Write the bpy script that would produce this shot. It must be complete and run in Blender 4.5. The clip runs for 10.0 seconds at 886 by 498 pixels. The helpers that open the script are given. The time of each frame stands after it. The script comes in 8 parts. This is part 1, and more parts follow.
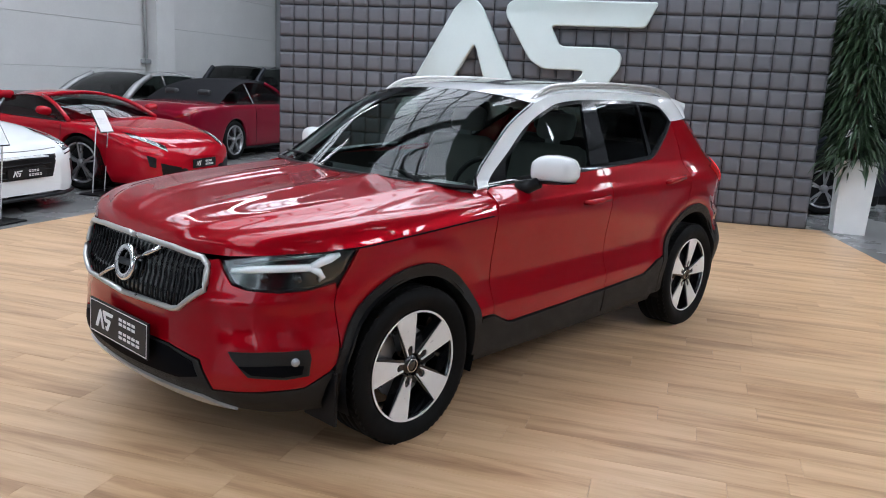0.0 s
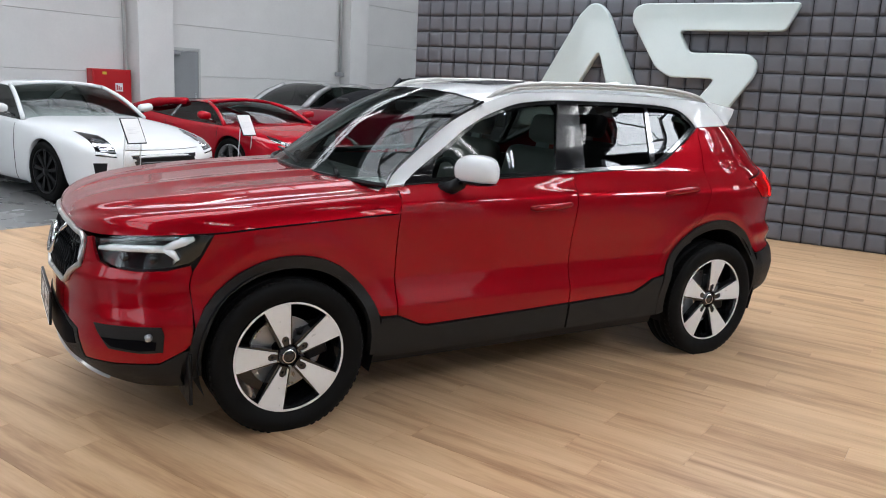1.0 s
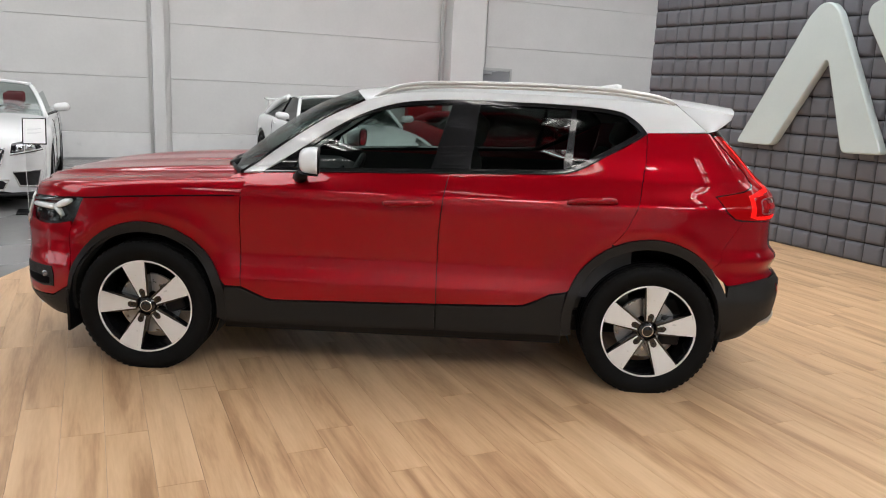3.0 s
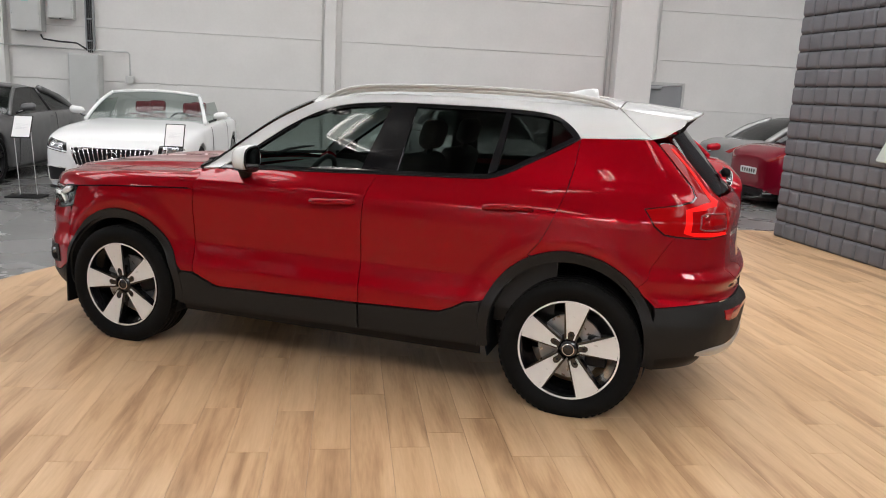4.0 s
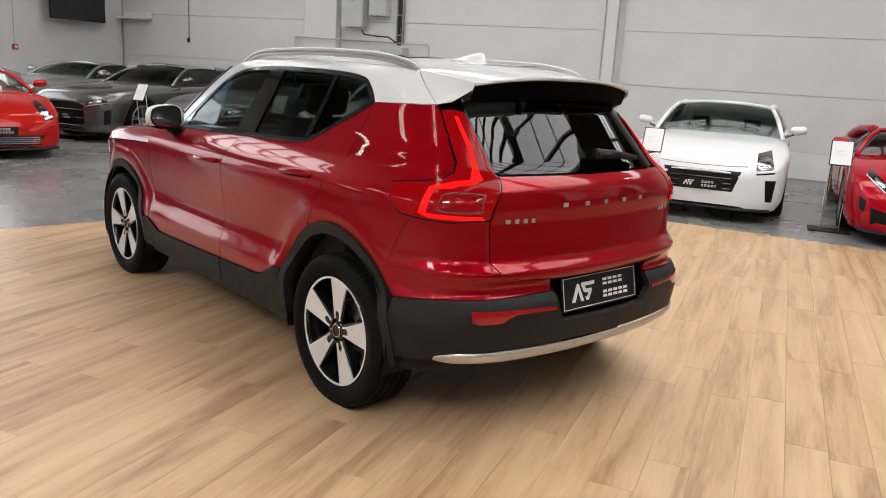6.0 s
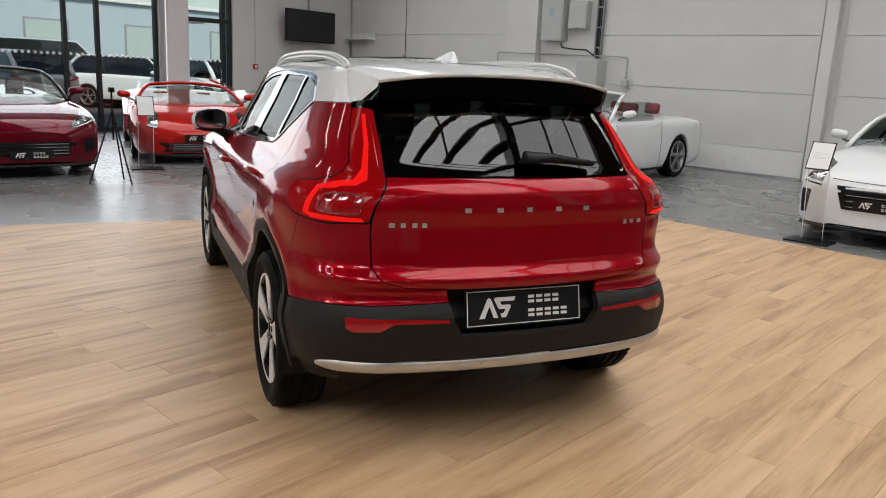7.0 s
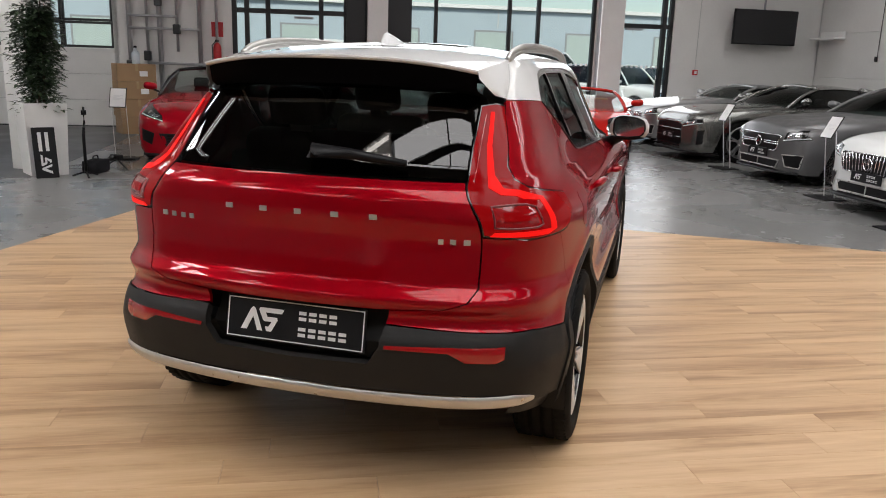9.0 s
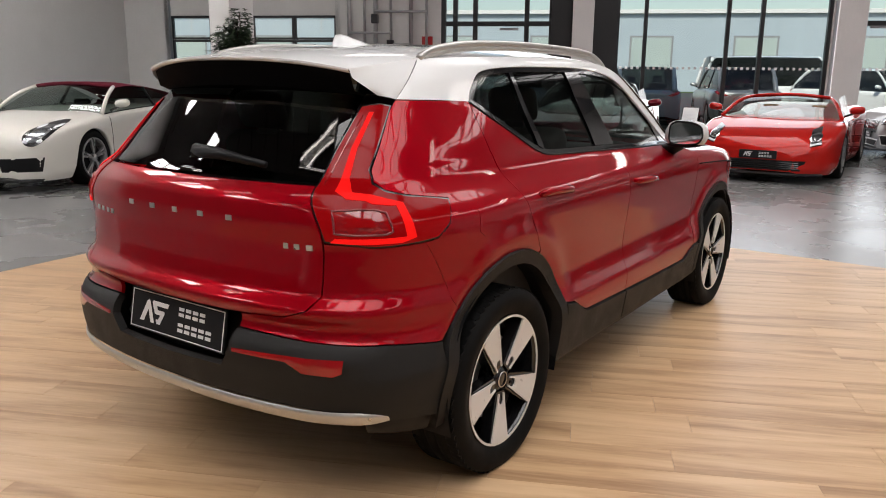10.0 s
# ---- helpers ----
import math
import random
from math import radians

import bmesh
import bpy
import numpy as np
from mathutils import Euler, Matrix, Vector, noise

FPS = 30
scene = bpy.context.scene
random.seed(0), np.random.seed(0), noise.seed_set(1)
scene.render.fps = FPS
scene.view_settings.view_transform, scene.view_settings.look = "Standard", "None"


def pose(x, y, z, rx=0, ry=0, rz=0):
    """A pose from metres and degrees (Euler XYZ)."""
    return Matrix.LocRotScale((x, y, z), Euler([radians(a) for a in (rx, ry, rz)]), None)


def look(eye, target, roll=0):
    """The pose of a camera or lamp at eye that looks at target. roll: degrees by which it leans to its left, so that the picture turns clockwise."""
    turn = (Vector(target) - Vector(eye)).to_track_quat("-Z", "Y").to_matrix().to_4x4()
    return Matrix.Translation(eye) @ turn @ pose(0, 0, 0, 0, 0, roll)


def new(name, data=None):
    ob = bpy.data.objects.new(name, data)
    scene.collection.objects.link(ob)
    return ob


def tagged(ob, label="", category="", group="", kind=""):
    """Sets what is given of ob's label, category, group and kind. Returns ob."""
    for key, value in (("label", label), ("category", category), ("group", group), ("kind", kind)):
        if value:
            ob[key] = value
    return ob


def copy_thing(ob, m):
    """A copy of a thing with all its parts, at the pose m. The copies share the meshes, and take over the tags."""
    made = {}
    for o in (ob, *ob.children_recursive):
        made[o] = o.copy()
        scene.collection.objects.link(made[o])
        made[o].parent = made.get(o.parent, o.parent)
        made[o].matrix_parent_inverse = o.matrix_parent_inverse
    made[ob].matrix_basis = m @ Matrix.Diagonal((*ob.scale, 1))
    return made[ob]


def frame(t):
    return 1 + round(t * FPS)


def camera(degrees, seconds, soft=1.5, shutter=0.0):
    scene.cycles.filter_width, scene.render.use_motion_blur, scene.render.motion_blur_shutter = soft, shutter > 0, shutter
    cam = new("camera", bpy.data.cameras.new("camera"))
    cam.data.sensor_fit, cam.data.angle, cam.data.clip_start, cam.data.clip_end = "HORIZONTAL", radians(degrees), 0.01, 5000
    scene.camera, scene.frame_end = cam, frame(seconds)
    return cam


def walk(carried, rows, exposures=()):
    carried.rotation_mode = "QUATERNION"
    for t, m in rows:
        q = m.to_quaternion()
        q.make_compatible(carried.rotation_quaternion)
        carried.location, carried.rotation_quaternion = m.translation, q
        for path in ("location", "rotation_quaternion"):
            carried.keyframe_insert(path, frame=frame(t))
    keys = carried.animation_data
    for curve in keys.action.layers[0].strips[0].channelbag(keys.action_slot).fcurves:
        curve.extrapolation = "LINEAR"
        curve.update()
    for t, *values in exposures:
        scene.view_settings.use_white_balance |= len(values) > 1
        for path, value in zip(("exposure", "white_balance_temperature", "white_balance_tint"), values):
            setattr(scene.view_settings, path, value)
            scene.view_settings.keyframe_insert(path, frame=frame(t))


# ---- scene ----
cam = camera(59.5, 10.0, 1.0)
PATH = [
    (0, (-3.687, -3.135, 1.598), (-2.233, -1.83, 1.17), 2.8),
    (0.5, (-3.09, -3.593, 1.587), (-1.837, -2.092, 1.165), 3.5),
    (1, (-2.455, -4.037, 1.576), (-1.454, -2.356, 1.159), 2.9),
    (1.5, (-1.755, -4.368, 1.573), (-1.021, -2.554, 1.162), 2.6),
    (2, (-1.063, -4.645, 1.563), (-0.597, -2.742, 1.16), 2.6),
    (3.3, (0.741, -4.891, 1.59), (0.55, -2.942, 1.181), 2.7),
    (3.5, (1.089, -4.828, 1.571), (0.766, -2.893, 1.18), 2.7),
    (4, (1.855, -4.619, 1.579), (1.26, -2.751, 1.185), 2.9),
    (4.5, (2.523, -4.265, 1.571), (1.681, -2.496, 1.17), 3.2),
    (5, (3.147, -3.829, 1.56), (2.071, -2.194, 1.147), 3.2),
    (5.5, (3.689, -3.289, 1.558), (2.405, -1.817, 1.131), 3.7),
    (5.7, (3.9, -3.123, 1.557), (2.555, -1.71, 1.117), 3.6),
    (6.8, (4.719, -1.745, 1.526), (2.977, -0.866, 1.086), 3.0),
    (7, (4.808, -1.497, 1.537), (3.01, -0.74, 1.097), 2.7),
    (7.5, (4.905, -0.816, 1.532), (3.001, -0.391, 1.089), 1.8),
    (8, (4.908, -0.12, 1.533), (2.962, -0.009, 1.085), 1.9),
    (8.5, (4.725, 0.559, 1.53), (2.789, 0.353, 1.071), 2.3),
    (9, (4.464, 1.187, 1.525), (2.593, 0.657, 1.06), 1.8),
    (9.5, (4.085, 1.747, 1.511), (2.329, 0.909, 1.049), 1.1),
    (10, (3.759, 2.294, 1.502), (2.161, 1.177, 1.053), 0.5),
]
walk(cam, [(t, look(eye, target, roll)) for t, eye, target, roll in PATH], [(0, 0.05, 5800, 10), (1.2, 0.11, 6150, 10), (2.2, 0.08, 6400, 10.5), (4.0, 0.10, 6700, 12), (5.7, 0.12, 6700, 12), (6.9, -0.31, 6700, 11), (8.0, -0.26, 6700, 12), (9.0, -0.17, 6800, 13), (10.0, -0.18, 6900, 15)])

# hall axes: s along the long white wall, d towards it; the car's own axes are x (rear) and y
TURN = 25.0
CA, SA = math.cos(radians(TURN)), math.sin(radians(TURN))


def hall(s, d, z=0.0):
    return Vector((s * CA - d * SA, s * SA + d * CA, z))


# ---- world, large lights ----
world = bpy.data.worlds.new("sky")
scene.world = world
world.use_nodes = True
wn = world.node_tree.nodes
sky = wn.new("ShaderNodeTexSky")
sky.sky_type = "NISHITA"
sky.sun_disc = False
sky.sun_elevation, sky.sun_rotation = radians(47), radians(82)
world.node_tree.links.new(sky.outputs[0], wn["Background"].inputs[0])
wn["Background"].inputs[1].default_value = 0.15
sun = new("sun", bpy.data.lights.new("sun", "SUN"))
sun.data.energy, sun.data.angle, sun.data.color = 5.0, radians(12), (1.0, 0.97, 0.92)
sun.matrix_world = look((0, 0, 30), (-28, -4, 0))


def area_lamp(name, at, size_x, size_y, watts, turn, colour=(1, 1, 1)):
    ob = new(name, bpy.data.lights.new(name, "AREA"))
    ob.data.shape, ob.data.size, ob.data.size_y = "RECTANGLE", size_x, size_y
    ob.data.energy, ob.data.color = watts, colour
    ob.matrix_world = turn
    ob.location = at
    return ob


CEIL = 6.2
# daylight strips in the roof, as the skylights over the hall; the fourth is unseen, added to brighten the north wall
ROOF_STRIPS = [(1.1, -8.0, 19.6, 3.0), (7.0, -0.6, 8.6, 3.0), (1.0, 2.8, 25.0, 3.2), (3.0, 8.3, 26.0, 1.6)]
for (s, d, w, l), watts in zip(ROOF_STRIPS, (92.0, 24.0, 14.0, 16.0)):
    area_lamp("skylight_light", hall(s, d, CEIL + 0.28), w, l, watts * w * l, pose(0, 0, 0, 0, 0, TURN), (0.96, 0.98, 1.0))
# daylight in the glazed front
area_lamp("window_light", hall(-12.75, 2.9, 2.2), 9.0, 3.6, 260, pose(0, 0, 0, 90, 0, TURN - 90), (0.93, 0.97, 1.0))

# ---- materials ----


def node_mat(name):
    m = bpy.data.materials.new(name)
    m.use_nodes = True
    return m, m.node_tree.nodes, m.node_tree.links, m.node_tree.nodes["Principled BSDF"]


def mat(name, col, rough=0.5, metal=0.0, vary=0.12, scale=6.0, bump=0.0, bump_scale=60.0, coat=0.0, spec=0.5, rough_vary=0.08, stretch=None, rand=0.0):
    """A surface with broad and fine variation of colour, gloss and relief."""
    m, n, l, b = node_mat(name)
    tc = n.new("ShaderNodeTexCoord")
    mp = n.new("ShaderNodeMapping")
    l.new(tc.outputs["Object"], mp.inputs[0])
    if stretch:
        mp.inputs["Scale"].default_value = stretch
    big, fine = n.new("ShaderNodeTexNoise"), n.new("ShaderNodeTexNoise")
    big.inputs["Scale"].default_value, fine.inputs["Scale"].default_value = scale, scale * 14
    big.inputs["Detail"].default_value, fine.inputs["Detail"].default_value = 5, 3
    l.new(mp.outputs[0], big.inputs[0]), l.new(mp.outputs[0], fine.inputs[0])
    add = n.new("ShaderNodeMath")
    add.operation = "MULTIPLY_ADD"
    add.inputs[1].default_value = 0.4
    l.new(fine.outputs[0], add.inputs[0]), l.new(big.outputs[0], add.inputs[2])
    val = add.outputs[0]
    if rand:
        oi, ra = n.new("ShaderNodeObjectInfo"), n.new("ShaderNodeMath")
        ra.operation = "MULTIPLY_ADD"
        ra.inputs[1].default_value = rand
        l.new(oi.outputs["Random"], ra.inputs[0]), l.new(val, ra.inputs[2])
        val = ra.outputs[0]
    ramp = n.new("ShaderNodeMapRange")
    ramp.inputs[1].default_value, ramp.inputs[2].default_value = 0.4, 1.0 + rand
    ramp.inputs[3].default_value, ramp.inputs[4].default_value = 1 - vary, 1 + vary
    l.new(val, ramp.inputs[0])
    mix = n.new("ShaderNodeMix")
    mix.data_type, mix.blend_type = "RGBA", "MULTIPLY"
    mix.inputs[0].default_value = 1.0
    mix.inputs[6].default_value = (*col, 1)
    l.new(ramp.outputs[0], mix.inputs[7])
    l.new(mix.outputs[2], b.inputs["Base Color"])
    rr = n.new("ShaderNodeMapRange")
    rr.inputs[3].default_value, rr.inputs[4].default_value = max(0.0, rough - rough_vary), min(1.0, rough + rough_vary)
    rr.inputs[1].default_value, rr.inputs[2].default_value = 0.3, 0.7
    l.new(big.outputs[0], rr.inputs[0]), l.new(rr.outputs[0], b.inputs["Roughness"])
    b.inputs["Metallic"].default_value = metal
    b.inputs["Specular IOR Level"].default_value = spec
    b.inputs["Coat IOR"].default_value = 1.42
    b.inputs["Coat Weight"].default_value, b.inputs["Coat Roughness"].default_value = coat, 0.03
    if bump:
        bn, bp = n.new("ShaderNodeTexNoise"), n.new("ShaderNodeBump")
        bn.inputs["Scale"].default_value, bn.inputs["Detail"].default_value = bump_scale, 4
        bp.inputs["Strength"].default_value, bp.inputs["Distance"].default_value = bump, 0.01
        l.new(mp.outputs[0], bn.inputs[0]), l.new(bn.outputs[0], bp.inputs["Height"]), l.new(bp.outputs[0], b.inputs["Normal"])
    return m


def paint_mat(name, col, metal=0.35, rough=0.32, flake=0.08):
    """Car paint: coloured base with fine flake under a clear coat that is a little wavy."""
    m, n, l, b = node_mat(name)
    tc, fine, wave, bp = n.new("ShaderNodeTexCoord"), n.new("ShaderNodeTexNoise"), n.new("ShaderNodeTexNoise"), n.new("ShaderNodeBump")
    fine.inputs["Scale"].default_value, fine.inputs["Detail"].default_value = 900.0, 1
    wave.inputs["Scale"].default_value, wave.inputs["Detail"].default_value = 260.0, 2
    l.new(tc.outputs["Object"], fine.inputs[0]), l.new(tc.outputs["Object"], wave.inputs[0])
    ramp, mix = n.new("ShaderNodeMapRange"), n.new("ShaderNodeMix")
    ramp.inputs[3].default_value, ramp.inputs[4].default_value = 1 - flake, 1 + flake
    l.new(fine.outputs[0], ramp.inputs[0])
    mix.data_type, mix.blend_type = "RGBA", "MULTIPLY"
    mix.inputs[0].default_value, mix.inputs[6].default_value = 1.0, (*col, 1)
    l.new(ramp.outputs[0], mix.inputs[7]), l.new(mix.outputs[2], b.inputs["Base Color"])
    bp.inputs["Strength"].default_value, bp.inputs["Distance"].default_value = 0.02, 0.0006
    l.new(wave.outputs[0], bp.inputs["Height"]), l.new(bp.outputs[0], b.inputs["Coat Normal"])
    b.inputs["Roughness"].default_value, b.inputs["Metallic"].default_value, b.inputs["Specular IOR Level"].default_value = rough, metal, 0.0
    b.inputs["Coat Weight"].default_value, b.inputs["Coat Roughness"].default_value, b.inputs["Coat IOR"].default_value = 1.0, 0.02, 1.36
    return m


def glass_mat(name, tint, dark, mirror=0.62):
    """Vehicle or window glass: lets tinted light through, mirrors by angle."""
    m, n, l, b = node_mat(name)
    n.remove(b)
    tr, gl, mx, lw = n.new("ShaderNodeBsdfTransparent"), n.new("ShaderNodeBsdfGlossy"), n.new("ShaderNodeMixShader"), n.new("ShaderNodeLayerWeight")
    pw, fr = n.new("ShaderNodeMath"), n.new("ShaderNodeMath")
    lw.inputs[0].default_value = 0.5
    pw.operation, pw.inputs[1].default_value = "POWER", 5.0
    fr.operation, fr.inputs[1].default_value, fr.inputs[2].default_value = "MULTIPLY_ADD", mirror, 0.06 * mirror
    l.new(lw.outputs["Facing"], pw.inputs[0]), l.new(pw.outputs[0], fr.inputs[0])
    tr.inputs[0].default_value = (tint[0] * dark, tint[1] * dark, tint[2] * dark, 1)
    gl.inputs["Roughness"].default_value = 0.015
    l.new(fr.outputs[0], mx.inputs[0]), l.new(tr.outputs[0], mx.inputs[1]), l.new(gl.outputs[0], mx.inputs[2])
    l.new(mx.outputs[0], n["Material Output"].inputs[0])
    return m


def glow_mat(name, col, strength):
    m, n, l, b = node_mat(name)
    b.inputs["Base Color"].default_value = (*col, 1)
    b.inputs["Emission Color"].default_value, b.inputs["Emission Strength"].default_value = (*col, 1), strength
    return m


def wood_mat():
    """Light oak plank: long grain, soft dark streaks, each plank its own tone."""
    m, n, l, b = node_mat("oak_plank")
    geo, oi, mp = n.new("ShaderNodeNewGeometry"), n.new("ShaderNodeObjectInfo"), n.new("ShaderNodeMapping")
    off = n.new("ShaderNodeVectorMath")
    off.operation = "MULTIPLY_ADD"
    l.new(oi.outputs["Random"], off.inputs[0])
    off.inputs[1].default_value = (37.0, 91.0, 53.0)
    l.new(geo.outputs["Position"], off.inputs[2])
    l.new(off.outputs[0], mp.inputs[0])
    mp.vector_type = "TEXTURE"
    mp.inputs["Rotation"].default_value = (0, 0, radians(PLANK_TURN))
    mp.inputs["Scale"].default_value = (0.13, 1.5, 1.0)
    streak, grain = n.new("ShaderNodeTexNoise"), n.new("ShaderNodeTexNoise")
    streak.inputs["Scale"].default_value, streak.inputs["Detail"].default_value, streak.inputs["Distortion"].default_value = 1.1, 6, 0.6
    grain.inputs["Scale"].default_value, grain.inputs["Detail"].default_value = 11, 4
    l.new(mp.outputs[0], streak.inputs[0]), l.new(mp.outputs[0], grain.inputs[0])
    ramp = n.new("ShaderNodeValToRGB")
    e = ramp.color_ramp.elements
    e[0].position, e[0].color = 0.28, (0.330, 0.188, 0.094, 1)
    e[1].position, e[1].color = 0.66, (0.630, 0.425, 0.250, 1)
    mid = ramp.color_ramp.elements.new(0.48)
    mid.color = (0.535, 0.342, 0.190, 1)
    mixf = n.new("ShaderNodeMath")
    mixf.operation = "MULTIPLY_ADD"
    mixf.inputs[1].default_value = 0.22
    l.new(grain.outputs[0], mixf.inputs[0])
    sub = n.new("ShaderNodeMath")
    sub.operation = "MULTIPLY_ADD"
    sub.inputs[1].default_value, sub.inputs[2].default_value = 0.040, -0.133
    l.new(oi.outputs["Random"], sub.inputs[0])
    tot = n.new("ShaderNodeMath")
    l.new(streak.outputs[0], tot.inputs[0]), l.new(sub.outputs[0], tot.inputs[1])
    l.new(tot.outputs[0], mixf.inputs[2])
    l.new(mixf.outputs[0], ramp.inputs[0])
    l.new(ramp.outputs[0], b.inputs["Base Color"])
    b.inputs["Roughness"].default_value = 0.36
    b.inputs["Specular IOR Level"].default_value = 0.4
    bp = n.new("ShaderNodeBump")
    bp.inputs["Strength"].default_value, bp.inputs["Distance"].default_value = 0.12, 0.004
    l.new(grain.outputs[0], bp.inputs["Height"]), l.new(bp.outputs[0], b.inputs["Normal"])
    return m


PLANK_TURN = 25.0
M = {}
M["wall"] = mat("white_panel", (0.64, 0.635, 0.62), 0.55, vary=0.05, scale=1.5, bump=0.05, bump_scale=30)
M["column"] = mat("white_render", (0.66, 0.655, 0.64), 0.6, vary=0.05, scale=2, bump=0.06, bump_scale=60)
M["concrete"] = mat("polished_concrete", (0.185, 0.184, 0.181), 0.27, vary=0.18, scale=0.9, bump=0.004, bump_scale=12, rough_vary=0.06)
M["dark_floor"] = mat("dark_screed", (0.085, 0.085, 0.088), 0.45, vary=0.2, scale=1.2, bump=0.05)
M["oak"] = wood_mat()
M["pad"] = mat("grey_upholstery", (0.115, 0.118, 0.134), 0.62, vary=0.12, scale=8, bump=0.25, bump_scale=220, rand=0.25)
M["letter"] = mat("white_acrylic", (0.51, 0.58, 0.57), 0.10, vary=0.03, scale=3, coat=0.7)
M["black"] = mat("black_frame", (0.012, 0.013, 0.015), 0.4, vary=0.1)
M["far_wall"] = mat("charcoal_panel", (0.055, 0.057, 0.06), 0.6, vary=0.15, scale=1.5)
M["lamp_glass"] = mat("headlamp_glass", (0.32, 0.33, 0.35), 0.08, 0.6, vary=0.5, scale=26, coat=1.0)
M["steel"] = mat("grey_steel", (0.25, 0.26, 0.27), 0.5, vary=0.08, scale=3)
M["galv"] = mat("galvanised_steel", (0.42, 0.43, 0.44), 0.42, 0.7, vary=0.12, scale=9)
M["enclosure"] = mat("grey_enclosure", (0.46, 0.47, 0.46), 0.45, vary=0.05, scale=4)
M["fire_red"] = mat("fire_red", (0.42, 0.012, 0.016), 0.35, vary=0.06, coat=0.3)
M["white"] = mat("white_plastic", (0.75, 0.75, 0.74), 0.35, vary=0.04)
M["paper"] = mat("white_paper", (0.78, 0.78, 0.78), 0.6, vary=0.03)
M["blackplastic"] = mat("black_plastic", (0.006, 0.006, 0.007), 0.42, vary=0.1, scale=20, spec=0.2)
M["cladding"] = mat("dark_grey_cladding", (0.014, 0.0135, 0.013), 0.52, vary=0.12, scale=10, spec=0.22, bump=0.25, bump_scale=500)
M["rubber"] = mat("tyre_rubber", (0.0045, 0.0045, 0.0045), 0.7, vary=0.15, scale=14, spec=0.12, bump=0.08, bump_scale=120)
M["chrome"] = mat("chrome", (0.72, 0.72, 0.73), 0.10, 1.0, vary=0.03)
M["satin"] = mat("satin_silver", (0.55, 0.54, 0.52), 0.34, 0.75, vary=0.05, scale=12)
M["alloy"] = mat("machined_alloy", (0.70, 0.69, 0.67), 0.34, 0.15, vary=0.03, scale=30)
M["alloy_grey"] = mat("grey_alloy", (0.34, 0.34, 0.345), 0.32, 0.75, vary=0.05, scale=30)
M["gloss_black"] = mat("gloss_black", (0.008, 0.008, 0.009), 0.12, vary=0.1, coat=0.6)
M["soft_black"] = mat("satin_black", (0.004, 0.004, 0.005), 0.55, vary=0.1, spec=0.02)
M["glass"] = glass_mat("clear_glass", (0.95, 1.0, 0.98), 0.94)
M["glass_front"] = glass_mat("cabin_glass", (0.88, 1.0, 0.96), 0.50)
M["glass_dark"] = glass_mat("privacy_glass", (0.9, 1.0, 0.95), 0.12, 0.78)
M["glass_side"] = glass_mat("side_privacy_glass", (0.9, 1.0, 0.95), 0.17, 0.42)
M["acrylic"] = glass_mat("clear_acrylic", (1.0, 1.0, 1.0), 0.93)
M["card"] = mat("brown_cardboard", (0.32, 0.20, 0.105), 0.75, vary=0.10, scale=5)
M["leaf"] = mat("dark_leaf", (0.028, 0.055, 0.022), 0.45, vary=0.4, scale=9)
M["bark"] = mat("bark", (0.10, 0.07, 0.05), 0.8, vary=0.3, scale=20, bump=0.5)
M["soil"] = mat("soil", (0.04, 0.03, 0.022), 0.9, vary=0.4, scale=30, bump=0.6)
M["screen"] = mat("dark_screen", (0.008, 0.008, 0.010), 0.15, vary=0.1)
M["bar_white"] = mat("plate_white", (0.75, 0.75, 0.75), 0.4, vary=0.02)
M["bar_grey"] = mat("print_grey", (0.58, 0.58, 0.60), 0.6, vary=0.02)
M["plate"] = mat("plate_black", (0.012, 0.0125, 0.014), 0.35, vary=0.1, spec=0.2)
M["ceiling"] = mat("grey_roof_deck", (0.13, 0.133, 0.137), 0.5, vary=0.05, scale=1)
M["truss"] = mat("dark_roof_steel", (0.10, 0.105, 0.11), 0.5, vary=0.1)
M["tube"] = glow_mat("led_tube", (1.0, 0.98, 0.95), 14.0)
M["tail"] = mat("red_lens", (0.30, 0.005, 0.007), 0.10, vary=0.06, coat=1.0)
M["tail_lens"] = mat("lit_red_lens", (0.09, 0.001, 0.002), 0.10, vary=0.15, scale=30, coat=0.0, spec=0.12, stretch=(1, 1, 3))
tl_ = M["tail_lens"].node_tree.nodes["Principled BSDF"]
tl_.inputs["Emission Color"].default_value, tl_.inputs["Emission Strength"].default_value = (1.0, 0.006, 0.008, 1), 0.19
M["lamp_rim"] = mat("smoked_red_plastic", (0.20, 0.035, 0.038), 0.35, vary=0.08, scale=20)
M["tail_glow"] = glow_mat("lit_red_led", (1.0, 0.012, 0.010), 0.95)
M["tail_glow"].node_tree.nodes["Principled BSDF"].inputs["Base Color"].default_value = (0.12, 0.001, 0.001, 1)
M["tail_glow"].node_tree.nodes["Principled BSDF"].inputs["Roughness"].default_value = 0.3
M["tail_glow"].node_tree.nodes["Principled BSDF"].inputs["Specular IOR Level"].default_value = 0.05
M["lens"] = mat("lamp_chrome", (0.30, 0.31, 0.33), 0.15, 0.8, vary=0.15, scale=18)
M["drl"] = mat("white_light_guide", (0.82, 0.85, 0.87), 0.15, vary=0.03, coat=0.6)
M["seat_light"] = mat("pale_leather", (0.24, 0.235, 0.22), 0.5, vary=0.08, scale=12)
M["seat_dark"] = mat("black_leather", (0.02, 0.02, 0.021), 0.5, vary=0.1, scale=12)
M["seat_red"] = mat("red_leather", (0.16, 0.015, 0.022), 0.45, vary=0.1, scale=12)
M["seat_tan"] = mat("tan_leather", (0.36, 0.27, 0.16), 0.5, vary=0.1, scale=12)
